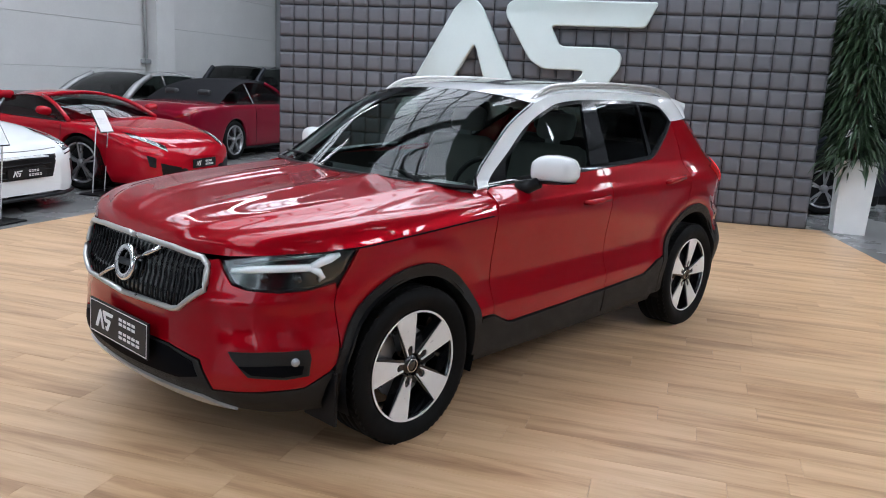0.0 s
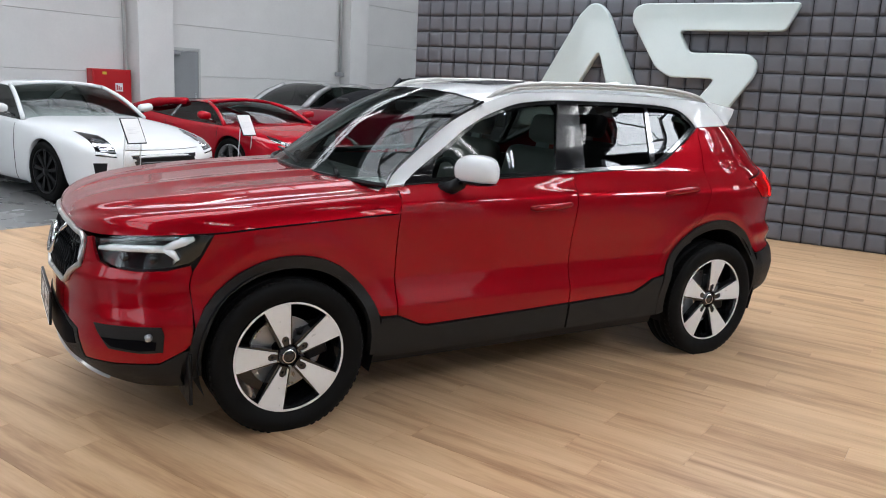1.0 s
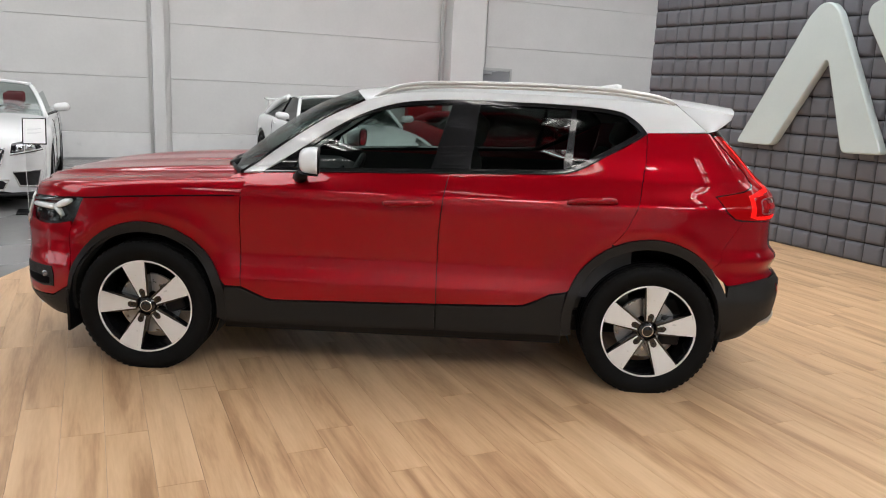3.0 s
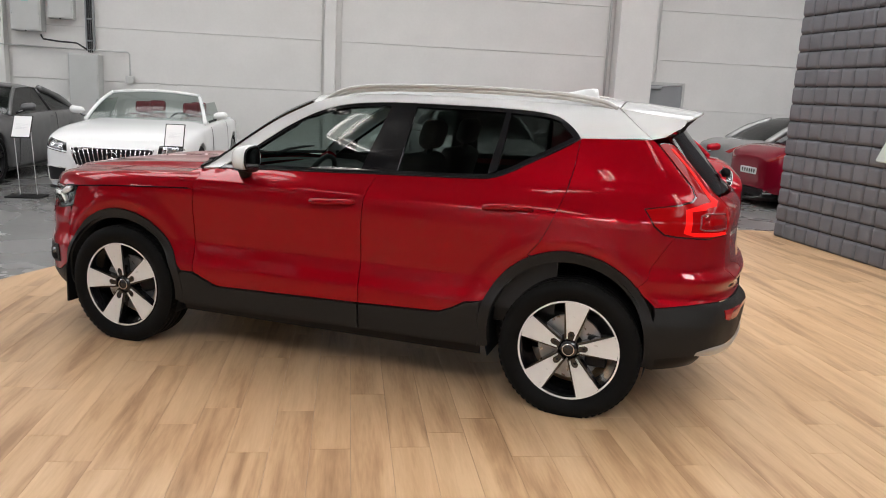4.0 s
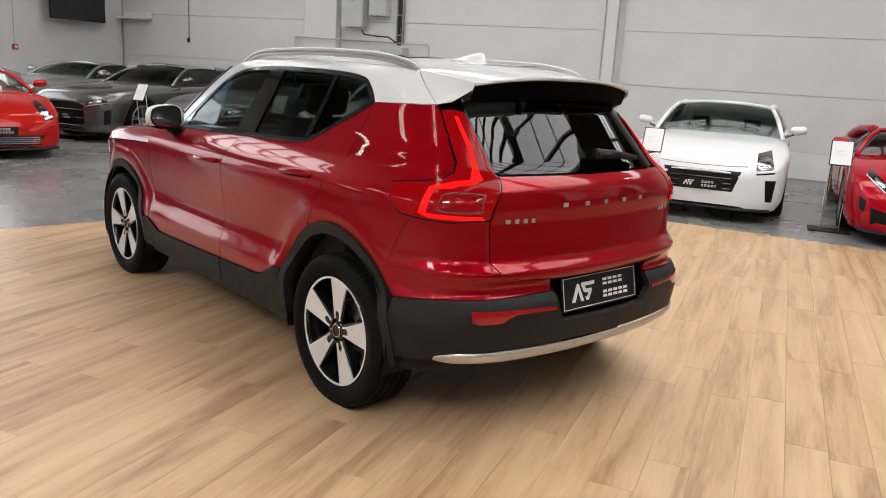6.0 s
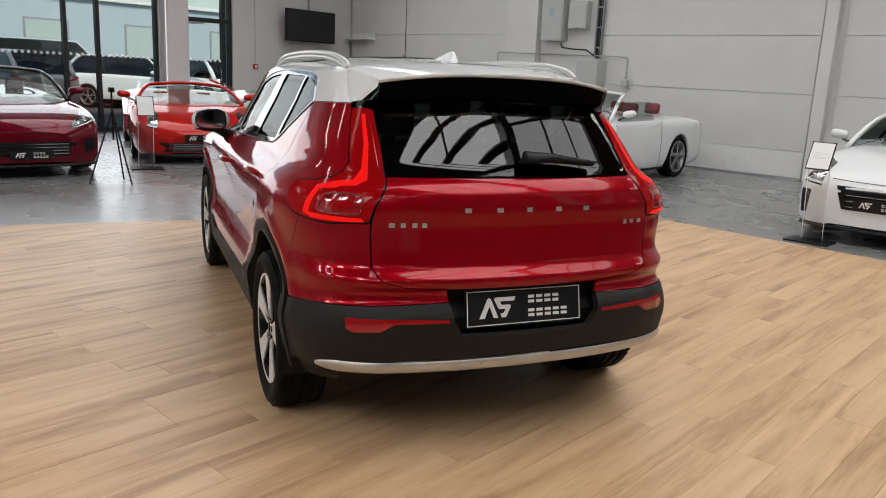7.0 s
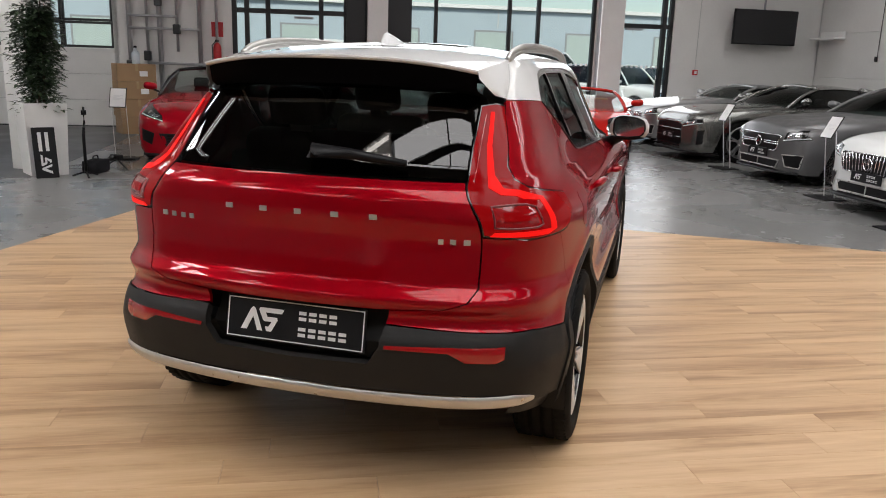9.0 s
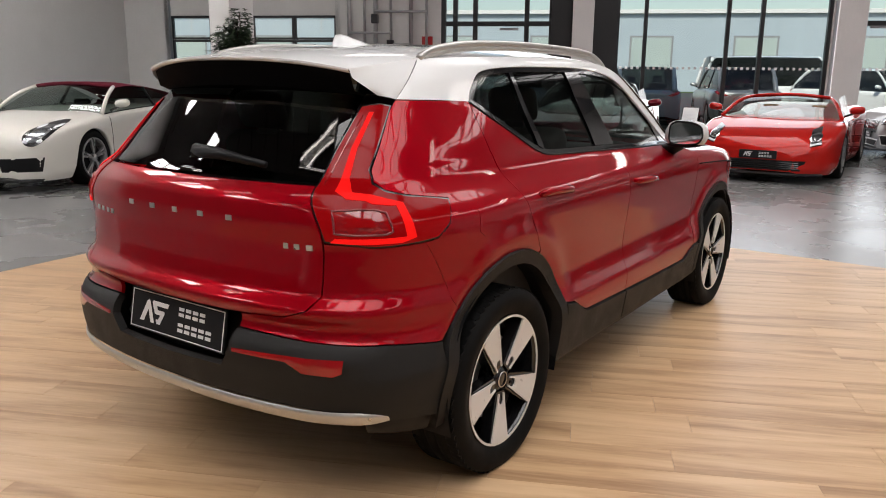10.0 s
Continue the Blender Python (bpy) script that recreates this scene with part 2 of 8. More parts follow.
M["softtop_black"] = mat("black_canvas", (0.014, 0.014, 0.016), 0.85, vary=0.15, scale=40, bump=0.2, bump_scale=400, spec=0.1)
M["softtop_red"] = mat("burgundy_canvas", (0.10, 0.010, 0.020), 0.85, vary=0.15, scale=40, bump=0.2, bump_scale=400, spec=0.1)
M["asphalt"] = mat("asphalt", (0.055, 0.055, 0.057), 0.85, vary=0.2, scale=1, bump=0.3, bump_scale=80)
M["facade_far"] = mat("pale_cladding", (0.40, 0.47, 0.52), 0.6, vary=0.05, scale=0.5)
M["grass"] = mat("grass", (0.07, 0.11, 0.04), 0.9, vary=0.3, scale=3, bump=0.5)
RED = paint_mat("metallic_red_paint", (0.295, 0.0012, 0.0066), 0.36, 0.32, 0.10)
PAINT_WHITE = paint_mat("white_paint", (0.74, 0.75, 0.75), 0.0, 0.35, 0.02)

# ---- small builders ----


def mesh_from(bm, name, smooth=False):
    me = bpy.data.meshes.new(name)
    bm.to_mesh(me)
    bm.free()
    if smooth:
        me.shade_smooth()
    return me


def part(name, bm, material, parent=None, label="", smooth=False):
    """Links a bmesh (or a ready mesh) as ONE mesh object, under a thing or under a part."""
    me = bm if isinstance(bm, bpy.types.Mesh) else mesh_from(bm, name, smooth)
    if not len(me.materials):
        me.materials.append(material)
    ob = new(name, me)
    if parent is not None:
        ob.parent = parent
    if label:
        tagged(ob, label)
    return ob


def thing(name, m, label, category, group="", kind=""):
    ob = new(name)
    ob.empty_display_size = 0.1
    ob.matrix_world = m
    return tagged(ob, label, category, group, kind)


def add_box(bm, x0, x1, y0, y1, z0, z1, bevel=0.0, m=None):
    """A box, its edges rounded."""
    r = bmesh.ops.create_cube(bm, size=1.0)
    vs = r["verts"]
    for v in vs:
        v.co = Vector((x0 + (v.co.x + 0.5) * (x1 - x0), y0 + (v.co.y + 0.5) * (y1 - y0), z0 + (v.co.z + 0.5) * (z1 - z0)))
    if bevel:
        es = list({e for v in vs for e in v.link_edges})
        r = bmesh.ops.bevel(bm, geom=es, offset=bevel, segments=2, affect="EDGES", profile=0.5)
        vs = list({v for f in r["faces"] for v in f.verts} | {v for v in vs if v.is_valid})
    if m is not None:
        bmesh.ops.transform(bm, matrix=m, verts=[v for v in vs if v.is_valid])
    return vs


def box(x0, x1, y0, y1, z0, z1, bevel=0.0, m=None):
    bm = bmesh.new()
    add_box(bm, x0, x1, y0, y1, z0, z1, bevel, m)
    return bm


def add_poly(bm, pts, depth, m=None, bevel=0.0):
    """A plate: the outline pts in x, y, raised by depth in z."""
    vs = [bm.verts.new((p[0], p[1], 0)) for p in pts]
    f = bm.faces.new(vs)
    f.normal_update()
    if f.normal.z < 0:
        f.normal_flip()
    r = bmesh.ops.extrude_face_region(bm, geom=[f])
    top = [g for g in r["geom"] if isinstance(g, bmesh.types.BMVert)]
    for v in top:
        v.co.z += depth
    bm.faces.ensure_lookup_table()
    allv = vs + top
    if bevel:
        tops = [e for e in {e for v in top for e in v.link_edges} if e.verts[0] in top and e.verts[1] in top]
        r = bmesh.ops.bevel(bm, geom=tops, offset=bevel, segments=3, affect="EDGES", profile=0.5)
        allv = [v for v in allv if v.is_valid] + [v for v in {v for f in r["faces"] for v in f.verts}]
    if m is not None:
        bmesh.ops.transform(bm, matrix=m, verts=list({v for v in allv if v.is_valid}))


def poly(pts, depth, m=None, bevel=0.0):
    bm = bmesh.new()
    add_poly(bm, pts, depth, m, bevel)
    bmesh.ops.recalc_face_normals(bm, faces=bm.faces)
    return bm


def add_tube(bm, path, r, seg=8, closed=False):
    """A round bar along a path of points; r a number or one a point."""
    pts = [Vector(p) for p in path]
    rings = []
    n = len(pts)
    up = Vector((0, 0, 1))
    for i, p in enumerate(pts):
        a = pts[(i - 1) % n] if closed or i else p
        b = pts[(i + 1) % n] if closed or i < n - 1 else p
        t = (b - a).normalized()
        ref = up if abs(t.z) < 0.95 else Vector((1, 0, 0))
        u = t.cross(ref).normalized()
        w = u.cross(t)
        rad = r[i] if isinstance(r, (list, tuple)) else r
        rings.append([bm.verts.new(p + (u * math.cos(k) + w * math.sin(k)) * rad) for k in [2 * math.pi * j / seg for j in range(seg)]])
    for i in range(n if closed else n - 1):
        A, B = rings[i], rings[(i + 1) % n]
        for j in range(seg):
            bm.faces.new((A[j], A[(j + 1) % seg], B[(j + 1) % seg], B[j]))
    if not closed:
        bm.faces.new(rings[0][::-1]), bm.faces.new(rings[-1])


def tube(path, r, seg=8, closed=False):
    bm = bmesh.new()
    add_tube(bm, path, r, seg, closed)
    bmesh.ops.recalc_face_normals(bm, faces=bm.faces)
    return bm


def lathe(profile, seg=48, axis="y"):
    """A turned body: profile of (radius, offset along the axis)."""
    bm = bmesh.new()
    rings = []
    for r, o in profile:
        ring = []
        for k in range(seg):
            a = 2 * math.pi * k / seg
            c, s = r * math.cos(a), r * math.sin(a)
            ring.append(bm.verts.new((c, o, s) if axis == "y" else (c, s, o)))
        rings.append(ring)
    for A, B in zip(rings, rings[1:]):
        for k in range(seg):
            bm.faces.new((A[k], A[(k + 1) % seg], B[(k + 1) % seg], B[k]))
    bmesh.ops.recalc_face_normals(bm, faces=bm.faces)
    return bm


def lerp_list(xs, ys):
    """A smooth (monotone cubic) function through points."""
    xs, ys = np.array(xs, float), np.array(ys, float)
    h = np.diff(xs)
    dl = np.diff(ys) / h
    mk = np.zeros(len(xs))
    mk[0], mk[-1] = dl[0], dl[-1]
    for i in range(1, len(xs) - 1):
        if dl[i - 1] * dl[i] > 0:
            w1, w2 = 2 * h[i] + h[i - 1], h[i] + 2 * h[i - 1]
            mk[i] = (w1 + w2) / (w1 / dl[i - 1] + w2 / dl[i])

    def fn(x):
        x = np.clip(np.asarray(x, float), xs[0], xs[-1])
        i = np.clip(np.searchsorted(xs, x) - 1, 0, len(xs) - 2)
        t = (x - xs[i]) / h[i]
        return (ys[i] * (1 + 2 * t) * (1 - t) ** 2 + h[i] * mk[i] * t * (1 - t) ** 2 + ys[i + 1] * t * t * (3 - 2 * t) + h[i] * mk[i + 1] * t * t * (t - 1))
    return fn


# the dealer's mark: two slanted strokes and a folded stroke, in a 2.0 x 1.0 field
MARK_A = [(-0.02, 0.0), (0.42, 0.92), (0.52, 1.0), (0.62, 0.94), (1.0, 0.0), (0.76, 0.0), (0.54, 0.60), (0.26, 0.0)]
MARK_S = [(1.98, 1.0), (0.86, 1.0), (0.80, 0.90), (1.02, 0.46), (1.12, 0.42), (1.42, 0.42), (1.28, 0.20), (1.12, 0.20), (1.20, 0.0), (1.42, 0.0), (1.70, 0.52), (1.66, 0.62), (1.20, 0.62), (1.12, 0.80), (1.88, 0.80)]


def show_plate(parent, m, w=0.52, h=0.115, border=True):
    """Black show plate with the dealer's mark and its two words; m: the plate's centre, x along it, z out of it."""
    pl = part("show_plate", box(-w / 2, w / 2, -h / 2, h / 2, 0, 0.012, 0.004, m), M["plate"], parent, "black show plate with white lettering")
    if border:
        bm = bmesh.new()
        b = 0.0035
        for x0, x1, y0, y1 in ((-w / 2 + .006, w / 2 - .006, h / 2 - .006 - b, h / 2 - .006), (-w / 2 + .006, w / 2 - .006, -h / 2 + .006, -h / 2 + .006 + b), (-w / 2 + .006, -w / 2 + .006 + b, -h / 2 + .006 + b, h / 2 - .006 - b), (w / 2 - .006 - b, w / 2 - .006, -h / 2 + .006 + b, h / 2 - .006 - b)):
            add_box(bm, x0, x1, y0, y1, 0.0115, 0.0135)
        bmesh.ops.transform(bm, matrix=m, verts=bm.verts)
        part("border", bm, M["bar_white"], pl)
    k = h * 0.54
    bm = bmesh.new()
    mm = m @ Matrix.Translation((-w * 0.385, -k / 2, 0.012)) @ Matrix.Diagonal((k, k, 1, 1))
    for p in (MARK_A, MARK_S):
        add_poly(bm, p, 0.0015, mm)
    part("mark", bm, M["bar_white"], pl)
    cw = w * 0.062
    for n, y0 in ((4, h * 0.07), (5, -h * 0.30)):
        for c in range(n):
            x0 = w * 0.03 + c * cw * 1.16
            bm = bmesh.new()
            for o in (0, h * .132):
                add_box(bm, x0, x0 + cw * 0.84, y0 + o, y0 + o + h * 0.078, 0.0118, 0.0135, 0, m)
            part("letter_bar", bm, M["bar_white"], pl)
    return pl

# ---- the hall ----
HROT = pose(0, 0, 0, 0, 0, TURN)


def hbox(s0, s1, d0, d1, z0, z1, bevel=0.0):
    return box(s0, s1, d0, d1, z0, z1, bevel, HROT)


def structure(name, bm, material, label, category="wall"):
    return tagged(part(name, bm, material), label, category, kind="structure")


S_W, S_E, D_N, D_S = -13.0, 17.0, 10.93, -10.2

# ground outside, one sheet to the horizon, with the hall's slab on it
structure("ground", box(-900, 900, -900, 900, -0.5, -0.03), M["asphalt"], "dark grey asphalt yard outside the hall", "ground")
structure("floor", hbox(S_W, S_E, D_S, D_N, -0.06, 0.0), M["concrete"], "polished grey concrete hall floor", "floor")
structure("floor_lane", hbox(S_W, -5.6, -9.9, -4.35, 0.0, 0.004), M["dark_floor"], "dark grey screed lane before the sectional door", "floor")

wall_n = structure("wall_north", hbox(S_W - 0.3, S_E + 0.3, D_N + 0.04, D_N + 0.3, 0, CEIL), M["wall"], "tall white sandwich panel wall with horizontal joints")
structure("wall_south_2", hbox(0.6, S_E + 0.3, D_S - 0.3, D_S, 0, CEIL), M["far_wall"], "dark charcoal panel wall closing the hall")
wall_s = structure("wall_south", hbox(S_W - 0.3, 0.6, D_S - 0.3, D_S, 0, CEIL), M["wall"], "white rendered wall behind the cream sports car")
structure("wall_east", hbox(S_E, S_E + 0.3, D_S, D_N, 0, CEIL), M["steel"], "grey panel wall at the far end of the hall")
bm = bmesh.new()
for d0, d1, z0, z1 in ((7.25, D_N, 0, CEIL), (5.38, 5.96, 0, CEIL), (5.96, 7.25, 4.6, CEIL), (-0.25, 5.38, 4.6, CEIL), (-5.05, -2.65, 0, CEIL), (-2.65, -0.25, 4.6, CEIL), (-9.1, -5.05, 4.3, CEIL), (D_S, -9.1, 0, CEIL)):
    add_box(bm, S_W - 0.3, S_W, d0, d1, z0, z1, 0, HROT)
structure("wall_west", bm, M["wall"], "white wall with the glazed front, doors and a sectional door")

# sandwich panels of the north wall, a metre high, bay by bay, with a plinth below
BAYS = [(-12.95, -7.55), (-6.60, -0.83), (-0.45, 4.99), (6.05, 10.96), (11.76, 16.9)]
panel_meshes = {}
for s0, s1 in BAYS:
    for k in range(6):
        z0 = 0.49 + k * 0.99
        key = (round(s1 - s0, 3), k == 5)
        if key not in panel_meshes:
            h = min(0.982, CEIL - z0 - 0.01)
            me = mesh_from(box(0, s1 - s0, -0.035, 0, 0, h, 0.006), "wall_panel")
            me.materials.append(M["wall"])
            panel_meshes[key] = me
        ob = new("wall_panel", panel_meshes[key])
        ob.matrix_world = Matrix.Translation(hall(s0, D_N + 0.038, z0)) @ HROT
        ob.parent = wall_n
    part("plinth", hbox(s0, s1, D_N - 0.02, D_N + 0.038, 0, 0.482, 0.006), M["white"], wall_n)
    part("skirting", hbox(s0, s1, D_N - 0.032, D_N - 0.02, 0, 0.03), M["galv"], wall_n)
for i, (s0, s1, dep) in enumerate(((-7.49, -6.66, 0.16), (-0.77, -0.56, 0.14), (5.07, 5.84, 0.34), (11.02, 11.67, 0.3))):
    structure("column_%d" % (i + 1), hbox(s0, s1, D_N - dep, D_N + 0.04, 0, CEIL, 0.01), M["column"], "white column against the panel wall", "column")
# window strips of pipes along the columns
for s0, w in ((4.95, 0.05), (10.92, 0.07)):
    bm = tube([hall(s0, D_N - 0.06, 0.2 if s0 < 6 else 1.72), hall(s0, D_N - 0.06, CEIL - 0.1)], w / 2, 10)
    tagged(part("downpipe", bm, M["enclosure"], None, smooth=True), "grey vertical pipe beside a white column", "pipe")
    if s0 > 6:
        tagged(part("pipe_bracket", hbox(s0 - 0.13, s0 + 0.13, D_N - 0.12, D_N, 1.62, 1.72, 0.01), M["galv"]), "small grey bracket under a pipe", "bracket")

# roof deck with its daylight openings, beams and glazing bars
bm = bmesh.new()
lo = D_S - 0.3
for s, d, w, l in ROOF_STRIPS:
    add_box(bm, S_W - 0.3, S_E + 0.3, lo, d - l / 2, CEIL, CEIL + 0.25, 0, HROT)
    add_box(bm, S_W - 0.3, s - w / 2, d - l / 2, d + l / 2, CEIL, CEIL + 0.25, 0, HROT)
    add_box(bm, s + w / 2, S_E + 0.3, d - l / 2, d + l / 2, CEIL, CEIL + 0.25, 0, HROT)
    for k in range(1 + int((d - l / 2 - lo) / 0.5)):
        y = lo + 0.25 + k * 0.5
        if y < d - l / 2 - 0.1:
            add_box(bm, S_W, S_E, y - 0.03, y + 0.03, CEIL - 0.05, CEIL, 0, HROT)
    lo = d + l / 2
add_box(bm, S_W - 0.3, S_E + 0.3, lo, D_N + 0.3, CEIL, CEIL + 0.25, 0, HROT)
# unseen lids and kerbs over the strips, added to shut out sun and sky
for s, d, w, l in ROOF_STRIPS:
    add_box(bm, s - w / 2 - 0.1, s + w / 2 + 0.1, d - l / 2 - 0.1, d + l / 2 + 0.1, CEIL + 0.34, CEIL + 0.42, 0, HROT)
    for a, b, c, e in ((s - w / 2 - 0.1, s - w / 2, d - l / 2, d + l / 2), (s + w / 2, s + w / 2 + 0.1, d - l / 2, d + l / 2), (s - w / 2 - 0.1, s + w / 2 + 0.1, d - l / 2 - 0.1, d - l / 2), (s - w / 2 - 0.1, s + w / 2 + 0.1, d + l / 2, d + l / 2 + 0.1)):
        add_box(bm, a, b, c, e, CEIL + 0.25, CEIL + 0.34, 0, HROT)
# closed deck between the single rooflights of the first strip
for k in range(-3, 3):
    add_box(bm, 1.1 + k * 3.4 + 0.70, 1.1 + k * 3.4 + 2.70, -9.5, -6.5, CEIL - 0.002, CEIL + 0.06, 0, HROT)
for d0, d1 in ((-9.5, -9.0), (-7.1, -6.5)):
    add_box(bm, -8.7, 10.9, d0, d1, CEIL + 0.062, CEIL + 0.08, 0, HROT)
structure("ceiling", bm, M["ceiling"], "grey ribbed roof deck with long daylight strips", "ceiling")
bm = bmesh.new()
for s, d, w, l in ROOF_STRIPS:
    pitch, half = (0.45, 0.055) if w < 10 else (0.9, 0.03)
    for k in range(int(w / pitch) + 1):
        ss = s - w / 2 + k * pitch
        add_box(bm, ss - half, ss + half, d - l / 2, d + l / 2, CEIL + 0.08, CEIL + 0.14, 0, HROT)
    for k in range(1, max(2, round(l / 1.2))):
        dd = d - l / 2 + l * k / max(2, round(l / 1.2))
        add_box(bm, s - w / 2, s + w / 2, dd - 0.03, dd + 0.03, CEIL + 0.15, CEIL + 0.19, 0, HROT)
structure("trim_glazing_bars", bm, M["truss"], "dark glazing bars across the daylight strips", "trim")
for k, s in enumerate((-11.2, -5.7, 0.9, 7.5, 14.0)):
    bm = bmesh.new()
    add_box(bm, s - 0.11, s + 0.11, D_S, D_N, CEIL - 0.12, CEIL - 0.08, 0, HROT)
    add_box(bm, s - 0.11, s + 0.11, D_S, D_N, CEIL - 0.58, CEIL - 0.54, 0, HROT)
    add_box(bm, s - 0.015, s + 0.015, D_S, D_N, CEIL - 0.54, CEIL - 0.12, 0, HROT)
    structure("roof_beam_%d" % (k + 1), bm, M["truss"], "dark steel roof beam under the deck", "beam")
# pairs of tube lamps hung under the deck
first = None
for s in (-8.5, -4.2, -0.6, 2.6, 6.0, 9.4):
    for d in (-5.4, -2.6, 6.0):
        m = Matrix.Translation(hall(s, d, CEIL - 0.85)) @ HROT
        if first is None:
            first = thing("ceiling_light", m, "pair of white lit tube lamps hung from the roof", "ceiling light", "tube lamps under the roof")
            part("housing", box(-0.16, 0.16, -0.75, 0.75, 0.03, 0.07, 0.01), M["white"], first)
            for x in (-0.10, 0.10):
                part("tube", tube([(x, -0.72, 0.0), (x, 0.72, 0.0)], 0.024, 8), M["tube"], first, "lit white tube", True)
            for y in (-0.6, 0.6):
                part("hanger", tube([(0, y, 0.07), (0, y, 0.85)], 0.006, 6), M["galv"], first)
        else:
            copy_thing(first, m)

# padded wall behind the car
P_L, P_T = 7.0, 3.74
PAD_M = Matrix.Translation(hall(5.61, -2.79)) @ pose(0, 0, 0, 0, 0, TURN + 3.63)
pad_wall = structure("wall_padded", box(0, 0.28, 0, P_L, 0, P_T, 0, PAD_M), M["blackplastic"], "free-standing wall clad in dark grey padded squares")
NP, NR = 33, 18
pw, ph = P_L / NP, 0.2068


def pad_shape(bm, m, n=6):
    g = []
    for i in range(n + 1):
        row = []
        for j in range(n + 1):
            a, b = 2 * i / n - 1, 2 * j / n - 1
            a, b = math.copysign(abs(a) ** 0.5, a), math.copysign(abs(b) ** 0.5, b)
            h = 0.036 * (max(0.0, 1 - abs(a) ** 9) ** 0.5) * (max(0.0, 1 - abs(b) ** 9) ** 0.5)
            row.append(bm.verts.new(m @ Vector((-h, a * (pw / 2 - 0.003), b * (ph / 2 - 0.003)))))
        g.append(row)
    for i in range(n):
        for j in range(n):
            bm.faces.new((g[i][j], g[i + 1][j], g[i + 1][j + 1], g[i][j + 1]))


bm = bmesh.new()
pad_shape(bm, Matrix.Identity(4))
bmesh.ops.recalc_face_normals(bm, faces=bm.faces)
pad_me = mesh_from(bm, "pad", True)
pad_me.materials.append(M["pad"])
rng = random.Random(3)
rest = bmesh.new()
for i in range(NP):
    for j in range(NR):
        pm = PAD_M @ Matrix.Translation((-0.001, (i + 0.5) * pw, 0.006 + (j + 0.5) * ph)) @ pose(0, 0, 0, 0, rng.uniform(-.6, .6), rng.uniform(-.6, .6))
        if j < 9:
            ob = new("pad", pad_me)
            ob.matrix_world = pm
            ob.parent = pad_wall
        else:
            pad_shape(rest, pm)
bmesh.ops.recalc_face_normals(rest, faces=rest.faces)
tagged(part("upper_pads", rest, M["pad"], pad_wall, "dark grey padded squares", True), kind="stuff")


def rounded(pts, r=0.06, n=4):
    """An outline with its corners rounded."""
    out = []
    for i, p in enumerate(pts):
        p, a, b = Vector(p), Vector(pts[i - 1]), Vector(pts[(i + 1) % len(pts)])
        ra = min(r, (a - p).length * .45, (b - p).length * .45)
        p0, p1 = p + (a - p).normalized() * ra, p + (b - p).normalized() * ra
        for k in range(n + 1):
            t = k / n
            out.append(tuple(p0 * (1 - t) ** 2 + p * 2 * t * (1 - t) + p1 * t * t))
    return out


# the two large raised signs: (place along the wall, height)
BIG_A = [(2.40, 1.10), (1.62, 2.50), (1.50, 2.62), (1.38, 2.63), (1.27, 2.53), (0.58, 1.12), (1.03, 1.10), (1.34, 2.06), (1.90, 1.10)]
BIG_S = [(-0.90, 2.62), (0.84, 2.62), (0.95, 2.56), (0.96, 2.42), (0.62, 1.88), (0.45, 1.78), (-0.07, 1.78), (0.17, 1.44), (0.43, 1.44), (0.27, 1.13), (-0.05, 1.13), (-0.50, 1.83), (-0.52, 1.98), (-0.42, 2.07), (0.25, 2.07), (0.38, 2.31), (-0.76, 2.31)]
lm = PAD_M @ Matrix.Translation((-0.05, 2.90, 0)) @ Matrix(((0, 0, -1, 0), (1, 0, 0, 0), (0, 1, 0, 0), (0, 0, 0, 1)))
for outline in (BIG_A, BIG_S):
    pts = [Vector(p) for p in rounded(outline)]
    turn = sum(pts[i - 1].cross(pts[i]) for i in range(len(pts)))
    inner = []
    for i, p in enumerate(pts):
        e = (pts[(i + 1) % len(pts)] - pts[i - 1]).normalized()
        inner.append(p + Vector((-e.y, e.x)) * math.copysign(0.016, turn))
    sg = thing("wall_sign", Matrix.Identity(4), "large raised white acrylic sign shape on the padded wall", "wall sign", "raised signs on the padded wall")
    bm = bmesh.new()
    f = bm.faces.new([bm.verts.new(lm @ Vector((p.x, p.y, 0.10))) for p in inner])
    f.normal_update()
    bmesh.ops.triangulate(bm, faces=[f])
    part("face", bm, M["letter"], sg)
    bm = bmesh.new()
    rings = [[bm.verts.new(lm @ Vector((p.x, p.y, z))) for p in q] for q, z in ((pts, 0.0), (pts, 0.082), ([(a * 2 + b) / 3 for a, b in zip(pts, inner)], 0.094), (inner, 0.10))]
    for A, B_ in zip(rings, rings[1:]):
        for k in range(len(pts)):
            bm.faces.new((A[k - 1], A[k], B_[k], B_[k - 1]))
    bmesh.ops.recalc_face_normals(bm, faces=bm.faces)
    part("edge_band", bm, M["letter"], sg, "", True)

# ---- glazed front ----


